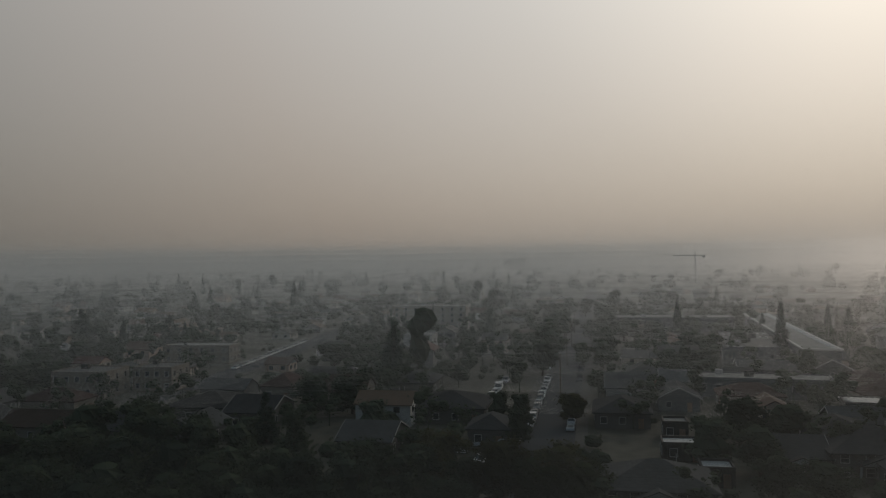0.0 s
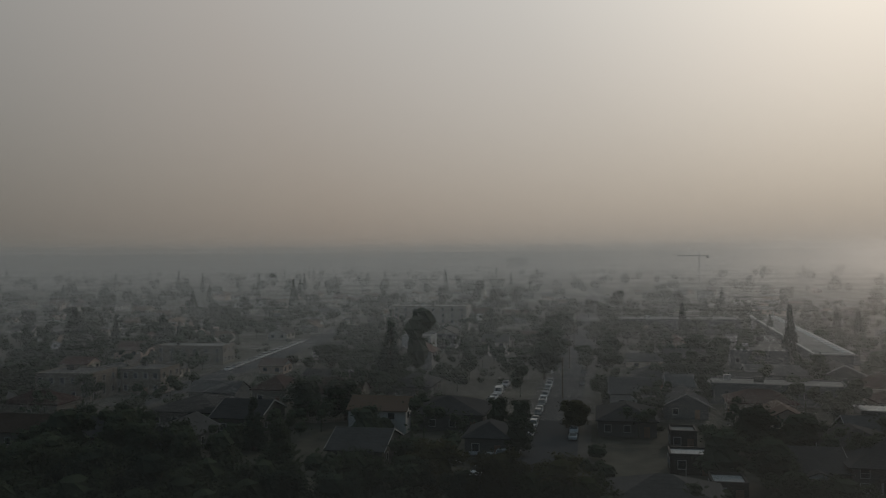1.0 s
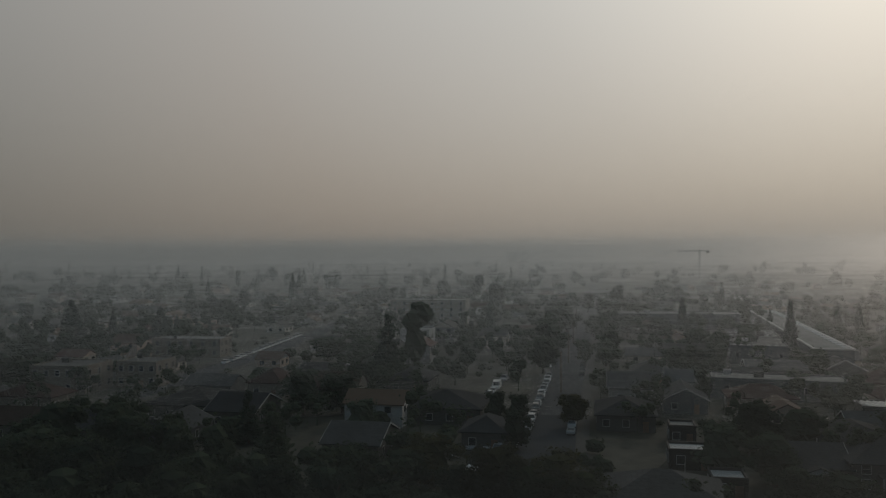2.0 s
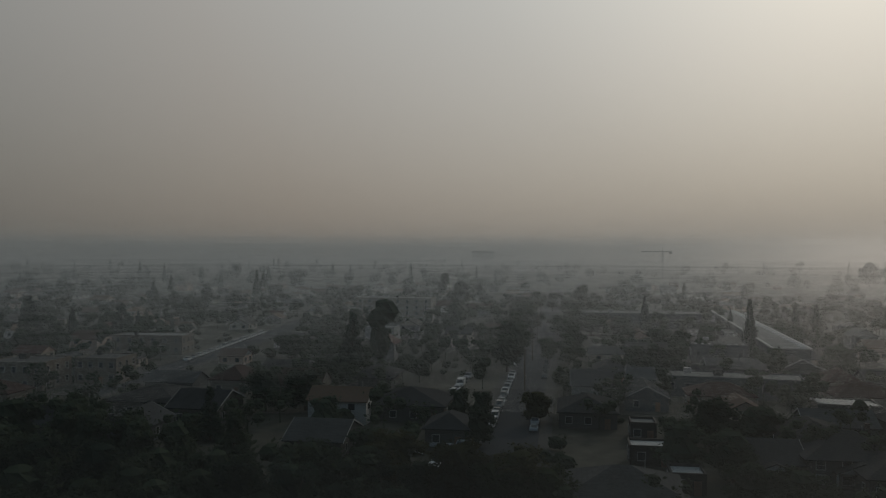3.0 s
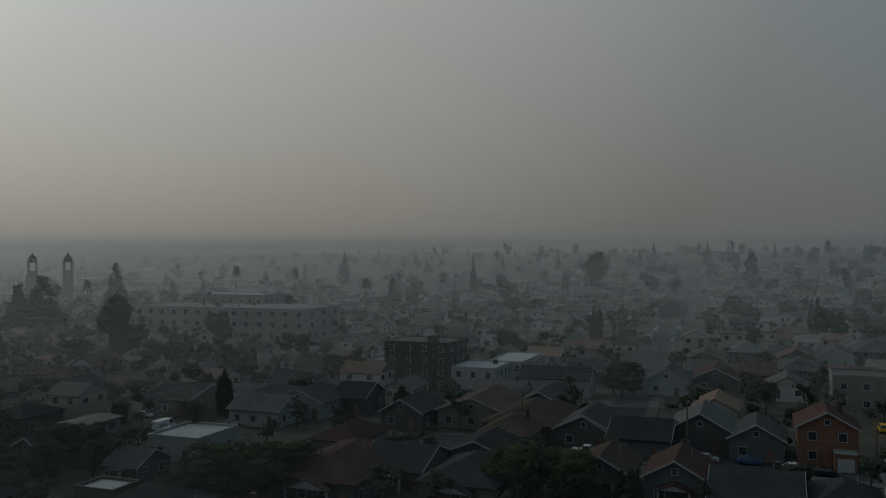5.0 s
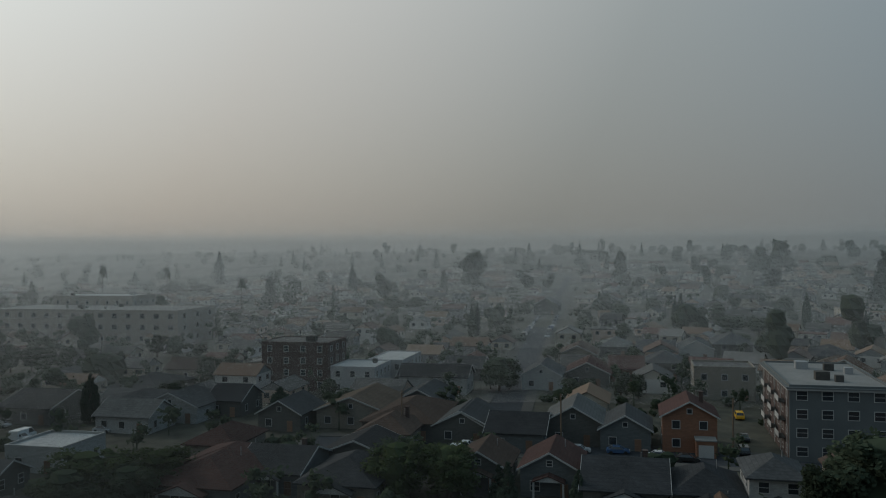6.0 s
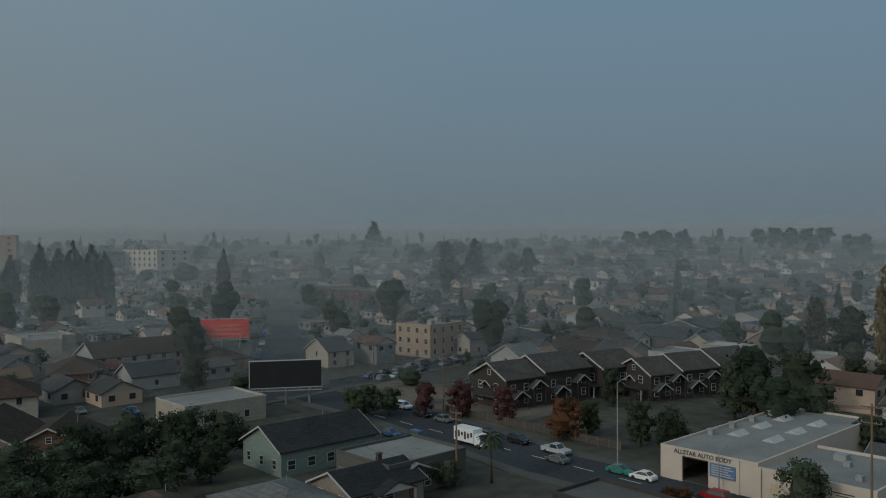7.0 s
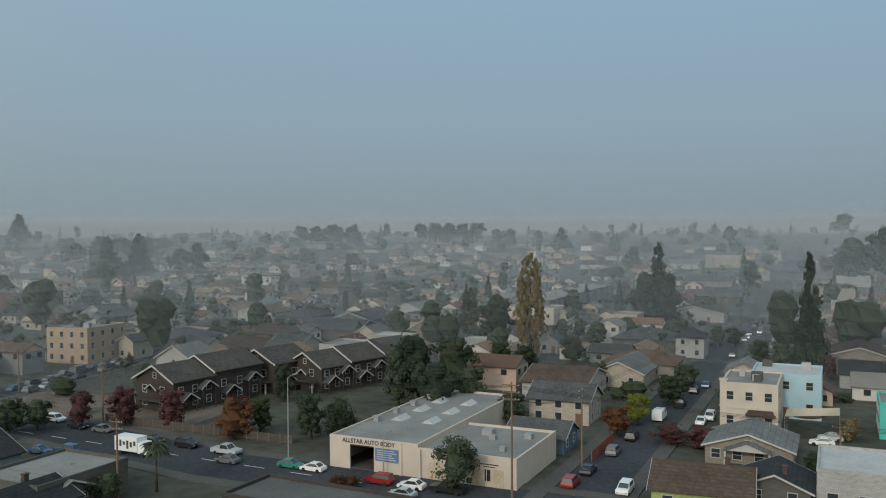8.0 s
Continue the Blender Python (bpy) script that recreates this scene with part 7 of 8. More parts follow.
tree("broad", 83.3, -69.8, 8.3, 9.0, "dark", "dark green leafy broadleaf tree among houses", name="broadleaf_tree", fine=2.4)
tree("broad", 77.3, -99.7, 7.1, 7.4, "dark", "dark green leafy broadleaf tree among houses", name="broadleaf_tree", fine=1.5)
tree("broad", 81.3, -96.8, 7.1, 8.0, "dark", "dark green leafy broadleaf tree among houses", name="broadleaf_tree", fine=1.5)
tree("broad", 529.4, -1121.9, 53.1, 10.2, "dark", "dark green leafy broadleaf tree among houses", name="broadleaf_tree", fine=0.4)
tree("broad", 562.4, -1105.9, 53.1, 11.0, "dark", "dark green leafy broadleaf tree among houses", name="broadleaf_tree", fine=0.4)
tree("conifer", 198.9, -557.6, 34.5, 32.0, "conifer", "tall dark conifer with layered boughs", name="conifer_tree", fine=0.4)
tree("conifer", 185.8, -583.0, 30.6, 33.0, "conifer", "tall dark conifer with layered boughs", name="conifer_tree", fine=0.4)
tree("broad", 152.9, -613.0, 21.3, 26.9, "dark", "dark green leafy broadleaf tree among houses", name="broadleaf_tree", fine=0.4)
tree("broad", 167.0, -615.6, 21.3, 22.1, "dark", "dark green leafy broadleaf tree among houses", name="broadleaf_tree", fine=0.4)
tree("broad", 128.2, -164.8, 8.8, 9.0, "dark", "dark green leafy broadleaf tree among houses", name="broadleaf_tree", fine=0.8)
tree("broad", 73.9, -144.4, 7.6, 8.0, "dark", "dark green leafy broadleaf tree among houses", name="broadleaf_tree", fine=0.8)
tree("broad", 63.1, -155.0, 5.9, 7.0, "wine", "wine-red autumn broadleaf tree among houses", name="broadleaf_tree", fine=0.8)
tree("broad", 122.5, -313.9, 9.8, 8.4, "dark", "dark green leafy broadleaf tree among houses", name="broadleaf_tree", fine=0.4)
tree("broad", 128.8, -311.5, 9.8, 9.0, "dark", "dark green leafy broadleaf tree among houses", name="broadleaf_tree", fine=0.4)

# trees in the south
tree("broad", -2.5, -170.5, 12.7, 17.0, "conifer", "blue-green dark leafy broadleaf tree among houses", name="broadleaf_tree", fine=0.8)
tree("broad", -10.7, -173.9, 13.0, 15.0, "dark", "dark green leafy broadleaf tree among houses", name="broadleaf_tree", fine=0.8)
tree("broad", 1.2, -171.4, 9.4, 13.0, "dark", "dark green leafy broadleaf tree among houses", name="broadleaf_tree", fine=0.8)
tree("broad", -6.3, -155.9, 12.3, 13.0, "conifer", "blue-green dark leafy broadleaf tree among houses", name="broadleaf_tree", fine=0.8)
tree("broad", -13.4, -160.8, 8.9, 11.0, "dark", "dark green leafy broadleaf tree among houses", name="broadleaf_tree", fine=0.8)
tree("poplar", -36.4, -228.7, 11.9, 31.0, "gold", "tall poplar with thinning autumn leaves", name="poplar_tree", fine=0.4)
tree("broad", -30.9, -265.2, 15.3, 18.8, "dark", "dark green leafy broadleaf tree among houses", name="broadleaf_tree", fine=0.4)
tree("poplar", -22.7, -280.5, 9.8, 17.8, "olive", "tall poplar with thinning autumn leaves", name="poplar_tree", fine=0.4)
tree("broad", -30.7, -202.5, 9.2, 9.3, "dark", "dark green leafy broadleaf tree among houses", name="broadleaf_tree", fine=0.8)
tree("broad", -24.4, -203.3, 9.2, 10.0, "dark", "dark green leafy broadleaf tree among houses", name="broadleaf_tree", fine=0.8)
tree("broad", -47.3, -220.8, 9.6, 9.0, "dark", "dark green leafy broadleaf tree among houses", name="broadleaf_tree", fine=0.8)
tree("broad", -7.6, -110.1, 7.5, 8.6, "dark", "dark green leafy broadleaf tree among houses", name="broadleaf_tree", fine=1.5)
tree("broad", 55.0, -156.5, 8.1, 8.0, "wine", "wine-red autumn broadleaf tree among houses", name="broadleaf_tree", fine=0.8)
tree("broad", 45.0, -154.4, 7.6, 8.0, "wine", "wine-red autumn broadleaf tree among houses", name="broadleaf_tree", fine=0.8)
tree("broad", 31.2, -143.4, 8.9, 8.4, "rust", "rust-orange autumn broadleaf tree among houses", name="broadleaf_tree", fine=0.8)
tree("conifer", 15.3, -272.7, 7.0, 7.7, "conifer", "tall dark conifer with layered boughs", name="conifer_tree", fine=0.4)
tree("broad", 59.8, -280.9, 7.7, 8.4, "dark", "dark green leafy broadleaf tree among houses", name="broadleaf_tree", fine=0.4)
tree("broad", 65.0, -279.8, 7.7, 9.0, "dark", "dark green leafy broadleaf tree among houses", name="broadleaf_tree", fine=0.4)
tree("conifer", -106.2, -203.2, 11.3, 32.9, "conifer", "tall dark conifer with layered boughs", name="conifer_tree", fine=0.8)
tree("conifer", -103.8, -325.6, 17.3, 33.3, "conifer", "tall dark conifer with layered boughs", name="conifer_tree", fine=0.4)
tree("broad", -95.2, -316.3, 15.0, 23.6, "dark", "dark green leafy broadleaf tree among houses", name="broadleaf_tree", fine=0.4)
tree("broad", -102.0, -305.9, 13.5, 22.9, "dark", "dark green leafy broadleaf tree among houses", name="broadleaf_tree", fine=0.4)
tree("poplar", -116.0, -424.0, 10.8, 10.0, "gold", "tall poplar with thinning autumn leaves", name="poplar_tree", fine=0.4)
tree("broad", -287.1, -471.8, 31.0, 40.6, "dark", "dark green leafy broadleaf tree among houses", name="broadleaf_tree", fine=0.4)
tree("broad", -273.6, -486.4, 31.0, 33.3, "dark", "dark green leafy broadleaf tree among houses", name="broadleaf_tree", fine=0.4)
tree("broad", -104.3, -248.4, 7.3, 7.4, "dark", "dark green leafy broadleaf tree among houses", name="broadleaf_tree", fine=0.4)
tree("broad", -99.6, -250.3, 7.3, 8.0, "dark", "dark green leafy broadleaf tree among houses", name="broadleaf_tree", fine=0.4)
tree("broad", -98.3, -202.5, 7.2, 8.4, "dark", "dark green leafy broadleaf tree among houses", name="broadleaf_tree", fine=0.8)
tree("broad", -93.7, -204.5, 7.2, 9.0, "dark", "dark green leafy broadleaf tree among houses", name="broadleaf_tree", fine=0.8)
tree("broad", -51.8, -131.9, 8.0, 3.7, "wine", "wine-red autumn broadleaf tree among houses", name="broadleaf_tree", fine=0.8)
tree("broad", -46.6, -133.7, 8.0, 4.0, "wine", "wine-red autumn broadleaf tree among houses", name="broadleaf_tree", fine=0.8)
tree("broad", -45.2, -148.5, 6.2, 7.0, "lime", "yellow-green leafy broadleaf tree among houses", name="broadleaf_tree", fine=0.8)
tree("broad", -38.8, -140.7, 7.0, 6.0, "rust", "rust-orange autumn broadleaf tree among houses", name="broadleaf_tree", fine=0.8)
tree("broad", -78.8, -133.5, 5.2, 4.5, "gold", "golden autumn broadleaf tree among houses", name="broadleaf_tree", fine=0.8)
tree("palm", 36.2, -113.4, 11.2, 8.0, "dark", "tall palm with a tuft of fronds", name="palm_tree", fine=1.5)
tree("broad", 27.3, -149.1, 6.0, 7.0, "green", "green leafy broadleaf tree among houses", name="broadleaf_tree", fine=0.8)
tree("broad", 17.0, -143.3, 6.9, 9.0, "dark", "dark green leafy broadleaf tree among houses", name="broadleaf_tree", fine=0.8)
tree("broad", 11.4, -137.6, 6.7, 9.0, "dark", "dark green leafy broadleaf tree among houses", name="broadleaf_tree", fine=1.5)
tree("broad", 27.1, -177.3, 7.0, 9.0, "dark", "dark green leafy broadleaf tree among houses", name="broadleaf_tree", fine=0.8)
tree("broad", -57.7, -166.5, 8.3, 7.0, "dark", "dark green leafy broadleaf tree among houses", name="broadleaf_tree", fine=0.8)
tree("broad", -65.9, -181.3, 7.5, 7.0, "dark", "dark green leafy broadleaf tree among houses", name="broadleaf_tree", fine=0.8)
tree("broad", -111.0, -191.5, 6.6, 5.6, "wine", "wine-red autumn broadleaf tree among houses", name="broadleaf_tree", fine=0.8)
tree("broad", -107.0, -193.7, 6.6, 6.0, "wine", "wine-red autumn broadleaf tree among houses", name="broadleaf_tree", fine=0.8)
tree("broad", -20.8, -150.5, 7.3, 7.0, "dark", "dark green leafy broadleaf tree among houses", name="broadleaf_tree", fine=0.8)
tree("broad", -123.2, -963.4, 21.3, 18.4, "dark", "dark green leafy broadleaf tree among houses", name="broadleaf_tree", fine=0.4)
tree("broad", -108.6, -965.1, 21.3, 19.7, "dark", "dark green leafy broadleaf tree among houses", name="broadleaf_tree", fine=0.4)
tree("conifer", -167.3, -871.7, 29.5, 22.8, "conifer", "tall dark conifer with layered boughs", name="conifer_tree", fine=0.4)
tree("conifer", 54.9, -923.0, 27.6, 26.2, "conifer", "tall dark conifer with layered boughs", name="conifer_tree", fine=0.4)
tree("conifer", 726.2, -1595.5, 52.2, 46.6, "conifer", "tall dark conifer with layered boughs", name="conifer_tree", fine=0.4)
tree("broad", -92.9, -1186.8, 22.7, 9.7, "dark", "dark green leafy broadleaf tree among houses", name="broadleaf_tree", fine=0.4)
tree("broad", -77.3, -1187.9, 22.7, 10.5, "dark", "dark green leafy broadleaf tree among houses", name="broadleaf_tree", fine=0.4)
tree("broad", -60.7, -1196.4, 22.8, 12.2, "dark", "dark green leafy broadleaf tree among houses", name="broadleaf_tree", fine=0.4)
tree("broad", -45.0, -1197.1, 22.8, 13.1, "dark", "dark green leafy broadleaf tree among houses", name="broadleaf_tree", fine=0.4)
tree("broad", -1.5, -1213.5, 17.3, 10.2, "dark", "dark green leafy broadleaf tree among houses", name="broadleaf_tree", fine=0.4)
tree("broad", 10.5, -1213.4, 17.3, 11.0, "dark", "dark green leafy broadleaf tree among houses", name="broadleaf_tree", fine=0.4)
tree("broad", -201.7, -465.0, 13.7, 19.7, "dark", "dark green leafy broadleaf tree among houses", name="broadleaf_tree", fine=0.4)
tree("broad", -180.9, -369.3, 9.9, 9.3, "dark", "dark green leafy broadleaf tree among houses", name="broadleaf_tree", fine=0.4)
tree("broad", -174.7, -372.2, 9.9, 10.0, "dark", "dark green leafy broadleaf tree among houses", name="broadleaf_tree", fine=0.4)
tree("broad", 88.3, -986.8, 25.8, 25.5, "dark", "dark green leafy broadleaf tree among houses", name="broadleaf_tree", fine=0.4)
tree("broad", 104.7, -991.1, 25.8, 24.6, "dark", "dark green leafy broadleaf tree among houses", name="broadleaf_tree", fine=0.4)
tree("broad", 119.8, -983.5, 25.8, 23.8, "dark", "dark green leafy broadleaf tree among houses", name="broadleaf_tree", fine=0.4)
tree("broad", 62.7, -968.7, 21.7, 24.6, "dark", "dark green leafy broadleaf tree among houses", name="broadleaf_tree", fine=0.4)
tree("broad", 76.4, -973.6, 21.7, 23.7, "dark", "dark green leafy broadleaf tree among houses", name="broadleaf_tree", fine=0.4)
tree("broad", 89.2, -966.6, 21.7, 22.9, "dark", "dark green leafy broadleaf tree among houses", name="broadleaf_tree", fine=0.4)
tree("broad", -55.7, -1039.3, 27.1, 26.2, "dark", "dark green leafy broadleaf tree among houses", name="broadleaf_tree", fine=0.4)
tree("broad", -39.3, -1045.9, 27.1, 25.3, "dark", "dark green leafy broadleaf tree among houses", name="broadleaf_tree", fine=0.4)
tree("broad", -22.4, -1040.5, 27.1, 24.4, "dark", "dark green leafy broadleaf tree among houses", name="broadleaf_tree", fine=0.4)
tree("broad", -91.2, -1036.8, 27.1, 24.8, "dark", "dark green leafy broadleaf tree among houses", name="broadleaf_tree", fine=0.4)
tree("broad", -75.0, -1044.0, 27.1, 23.9, "dark", "dark green leafy broadleaf tree among houses", name="broadleaf_tree", fine=0.4)
tree("broad", -58.0, -1039.2, 27.1, 23.1, "dark", "dark green leafy broadleaf tree among houses", name="broadleaf_tree", fine=0.4)
tree("broad", -629.1, -1160.5, 39.2, 33.5, "dark", "dark green leafy broadleaf tree among houses", name="broadleaf_tree", fine=0.4)
tree("conifer", -436.4, -1222.2, 32.2, 6.0, "conifer", "tall dark conifer with layered boughs", name="conifer_tree", fine=0.4)
tree("conifer", 268.0, -835.1, 29.1, 17.3, "conifer", "tall dark conifer with layered boughs", name="conifer_tree", fine=0.4)
tree("broad", 283.6, -842.8, 25.5, 18.7, "dark", "dark green leafy broadleaf tree among houses", name="broadleaf_tree", fine=0.4)
tree("broad", 300.2, -837.1, 25.5, 20.1, "dark", "dark green leafy broadleaf tree among houses", name="broadleaf_tree", fine=0.4)
tree("broad", 272.6, -736.9, 22.5, 18.9, "dark", "dark green leafy broadleaf tree among houses", name="broadleaf_tree", fine=0.4)
tree("broad", 287.2, -731.4, 22.5, 20.4, "dark", "dark green leafy broadleaf tree among houses", name="broadleaf_tree", fine=0.4)
tree("broad", 240.4, -832.8, 20.7, 18.8, "dark", "dark green leafy broadleaf tree among houses", name="broadleaf_tree", fine=0.4)
tree("broad", 254.1, -828.8, 20.7, 20.2, "dark", "dark green leafy broadleaf tree among houses", name="broadleaf_tree", fine=0.4)
tree("broad", 47.7, -111.6, 5.0, 5.0, "lime", "yellow-green leafy broadleaf tree among houses", name="broadleaf_tree", fine=1.5)
tree("broad", 41.6, -108.9, 4.3, 4.7, "dark", "dark green leafy broadleaf tree among houses", name="broadleaf_tree", fine=1.5)
tree("broad", 44.4, -107.9, 4.3, 5.0, "dark", "dark green leafy broadleaf tree among houses", name="broadleaf_tree", fine=1.5)
tree("broad", 70.8, -153.9, 6.8, 6.5, "dark", "dark green leafy broadleaf tree among houses", name="broadleaf_tree", fine=0.8)
tree("broad", 75.1, -151.9, 6.8, 7.0, "dark", "dark green leafy broadleaf tree among houses", name="broadleaf_tree", fine=0.8)
tree("broad", 67.8, -168.6, 5.1, 5.0, "wine", "wine-red autumn broadleaf tree among houses", name="broadleaf_tree", fine=0.8)
tree("broad", 7.7, -113.5, 3.0, 1.9, "rust", "rust-orange autumn broadleaf tree among houses", name="broadleaf_tree", fine=1.5)
tree("broad", 9.8, -113.3, 3.0, 2.0, "rust", "rust-orange autumn broadleaf tree among houses", name="broadleaf_tree", fine=1.5)
tree("broad", -60.4, -275.1, 8.3, 7.4, "dark", "dark green leafy broadleaf tree among houses", name="broadleaf_tree", fine=0.4)
tree("broad", -54.8, -276.3, 8.3, 8.0, "dark", "dark green leafy broadleaf tree among houses", name="broadleaf_tree", fine=0.4)
tree("broad", 22.1, -201.5, 6.3, 8.0, "dark", "dark green leafy broadleaf tree among houses", name="broadleaf_tree", fine=0.8)
tree("broad", 93.3, -716.0, 20.8, 8.4, "dark", "dark green leafy broadleaf tree among houses", name="broadleaf_tree", fine=0.4)
tree("broad", 107.5, -714.1, 20.8, 9.0, "dark", "dark green leafy broadleaf tree among houses", name="broadleaf_tree", fine=0.4)
tree("broad", 128.6, -724.5, 21.1, 8.4, "dark", "dark green leafy broadleaf tree among houses", name="broadleaf_tree", fine=0.4)
tree("broad", 143.0, -721.9, 21.1, 9.0, "dark", "dark green leafy broadleaf tree among houses", name="broadleaf_tree", fine=0.4)
tree("broad", 345.8, -1433.5, 49.1, 10.2, "dark", "dark green leafy broadleaf tree among houses", name="broadleaf_tree", fine=0.4)
tree("broad", 378.7, -1425.3, 49.1, 11.0, "dark", "dark green leafy broadleaf tree among houses", name="broadleaf_tree", fine=0.4)
tree("broad", 60.0, -848.7, 20.3, 8.4, "dark", "dark green leafy broadleaf tree among houses", name="broadleaf_tree", fine=0.4)
tree("broad", 74.0, -847.6, 20.3, 9.0, "dark", "dark green leafy broadleaf tree among houses", name="broadleaf_tree", fine=0.4)
tree("broad", -40.8, -100.8, 4.1, 2.8, "green", "green leafy broadleaf tree among houses", name="broadleaf_tree", fine=1.5)
tree("broad", -38.2, -101.8, 4.1, 3.0, "green", "green leafy broadleaf tree among houses", name="broadleaf_tree", fine=1.5)
tree("broad", -64.9, -112.5, 4.0, 3.7, "dark", "dark green leafy broadleaf tree among houses", name="broadleaf_tree", fine=1.5)
tree("broad", -62.5, -113.8, 4.0, 4.0, "dark", "dark green leafy broadleaf tree among houses", name="broadleaf_tree", fine=1.5)
tree("broad", 1.2, -477.3, 16.1, 7.4, "dark", "dark green leafy broadleaf tree among houses", name="broadleaf_tree", fine=0.4)
tree("broad", 12.3, -477.2, 16.1, 8.0, "dark", "dark green leafy broadleaf tree among houses", name="broadleaf_tree", fine=0.4)
tree("broad", 119.9, -407.8, 12.3, 7.4, "dark", "dark green leafy broadleaf tree among houses", name="broadleaf_tree", fine=0.4)
tree("broad", 128.1, -405.3, 12.3, 8.0, "dark", "dark green leafy broadleaf tree among houses", name="broadleaf_tree", fine=0.4)
tree("broad", 34.4, -346.1, 8.5, 7.4, "dark", "dark green leafy broadleaf tree among houses", name="broadleaf_tree", fine=0.4)
tree("broad", 40.2, -345.5, 8.5, 8.0, "dark", "dark green leafy broadleaf tree among houses", name="broadleaf_tree", fine=0.4)
tree("broad", -16.6, -373.2, 14.5, 8.4, "dark", "dark green leafy broadleaf tree among houses", name="broadleaf_tree", fine=0.4)
tree("broad", -6.6, -373.5, 14.5, 9.0, "dark", "dark green leafy broadleaf tree among houses", name="broadleaf_tree", fine=0.4)

# ---- vehicles and street things ----
def parked_row(x0, y0, x1, y1, n, seed, flip=False, group="parked cars", skip=0.15, paints=("white", "silver", "silver", "grey", "black", "black", "blue", "grey", "grey")):
    r = random.Random(seed)
    a = math.degrees(math.atan2(y1 - y0, x1 - x0)) + (180 if flip else 0)
    for i in range(n):
        if r.random() < skip:
            continue
        s = (i + 0.5 + r.uniform(-0.1, 0.1)) / n
        k = r.choice(("car", "car", "car", "suv", "suv", "pickup", "van" if r.random() < 0.3 else "car"))
        car(x0 + (x1 - x0) * s, y0 + (y1 - y0) * s, a + r.uniform(-2, 2), r.choice(paints), k, group=group)


parked_row(18.0, 178, 33.8, 262, 13, 1, True, skip=0.0, paints=("white", "silver", "white", "silver", "grey"))
parked_row(6, 152, 15.5, 174, 4, 22, True, skip=0.0, paints=("white", "silver"))
parked_row(27.2, 178, 54.6, 320, 20, 2, skip=0.45)
parked_row(34, 270, 58, 392, 16, 3, True, skip=0.3)
parked_row(12.5, 222, 20, 256, 5, 21, True, skip=0.1, paints=("white", "silver", "grey"))
parked_row(-73, 292, -63, 392, 18, 4, skip=0.02, paints=("white", "white", "silver"))
parked_row(86, 103, 99, 132, 4, 5)
parked_row(78, 108, 90, 136, 4, 6, True)
parked_row(158, 24, 152, -34, 9, 7, skip=0.35)
parked_row(345, -22, 450, -37, 14, 8, skip=0.1)
parked_row(345, -12, 450, -27, 14, 9, skip=0.1)
parked_row(95, -193, 83, -240, 8, 10, skip=0.0, paints=("black", "grey", "black", "blue"))
parked_row(90, -190, 78, -236, 8, 11, skip=0.1, paints=("black", "grey", "black", "silver"))
parked_row(136, -205, 190, -300, 12, 14, skip=0.5)
parked_row(-90, -218, -150, -332, 14, 16, skip=0.4)
parked_row(-98, -214, -160, -330, 14, 17, skip=0.4)
parked_row(150, -200, 230, -215, 10, 18, skip=0.3)
parked_row(230, -285, 300, -262, 16, 19, skip=0.1)
parked_row(233, -292, 303, -269, 16, 20, skip=0.1)


def utility_pole(x, y, h, rot, arms=2, label="weathered wooden utility pole with crossarms"):
    o = thing("utility_pole", x, y, rot, label, "utility pole", "utility poles")
    part("shaft", Build().tube([(0, 0, -0.3), (0, 0, h * 0.5), (0, 0, h)], [0.19, 0.16, 0.12], 8), POLE, o)
    for k in range(arms):
        z = h - 0.5 - k * 1.0
        arm = part("crossarm", Build().box(-1.3, -0.2, z, 1.3, -0.121, z + 0.14), POLE, o)
        for i in (-1.15, 0.6, 1.15) if math.hypot(x, y) < 180 else ():
            part("insulator", Build().tube([(i, -0.16, z + 0.14), (i, -0.16, z + 0.32)], [0.05, 0.035], 6), TRIM, arm)
    return o


def street_lamp(x, y, h, rot, label="tall street lamp with a short arm"):
    o = thing("street_lamp", x, y, rot, label, "street lamp", "street lamps")
    part("post", Build().tube([(0, 0, -0.2), (0, 0, h * 0.6), (0, 0, h)], [0.13, 0.1, 0.07], 8), STEEL, o)
    part("arm", Build().tube([(0, 0, h - 0.1), (0, -0.9, h + 0.25), (0, -1.7, h + 0.3)], [0.05, 0.045, 0.04], 6), STEEL, o)
    part("lamp_head", Build().prism([(-0.17, h + 0.2), (0.17, h + 0.2), (0.1, h + 0.38), (-0.1, h + 0.38)], -2.3, -1.6), STEEL, o)
    return o


def wires(name, a, b, n, gap, label):
    """Slack cables between two pole tops."""
    o = new(name)
    o.matrix_basis = pose(*a)
    tagged(o, label, "cables")
    A, B = Vector(a), Vector(b)
    side = (B - A).cross(Vector((0, 0, 1))).normalized()
    for i in range(n):
        off = side * (i - (n - 1) / 2) * gap
        pts = [A + (B - A) * s + off - Vector((0, 0, 1.4 * 4 * s * (1 - s))) - A for s in [k / 10 for k in range(11)]]
        part("cable", Build().tube(pts, [0.022] * 11, 4), RUBBER, o)
    return o


POLES = ((60, -158.5, 12.4), (-15.2, -106.5, 13.6), (-27.5, -117.5, 12.0), (41, -111, 11.4), (-68.5, -117.5, 7.0))
for px, py, ph in POLES[:1] + POLES[3:]:
    utility_pole(px, py, ph, 152, 2)
utility_pole(-15.2, -106.5, 16.6, 152, 3, "tall wooden utility pole with three crossarms beside the shop")
utility_pole(-27.5, -117.5, 13.4, 62, 2)
utility_pole(92, -193, 10.5, 106, 1)
street_lamp(19, -127.5, 14.0, 152 + 180)
street_lamp(3.2, -119.0, 6.2, 332, "dark street lamp with hooked arm beside the shop")
for k in range(5):
    utility_pole(-112 - k * 27.5, -262 - k * 52, 11.5, 62, 1)
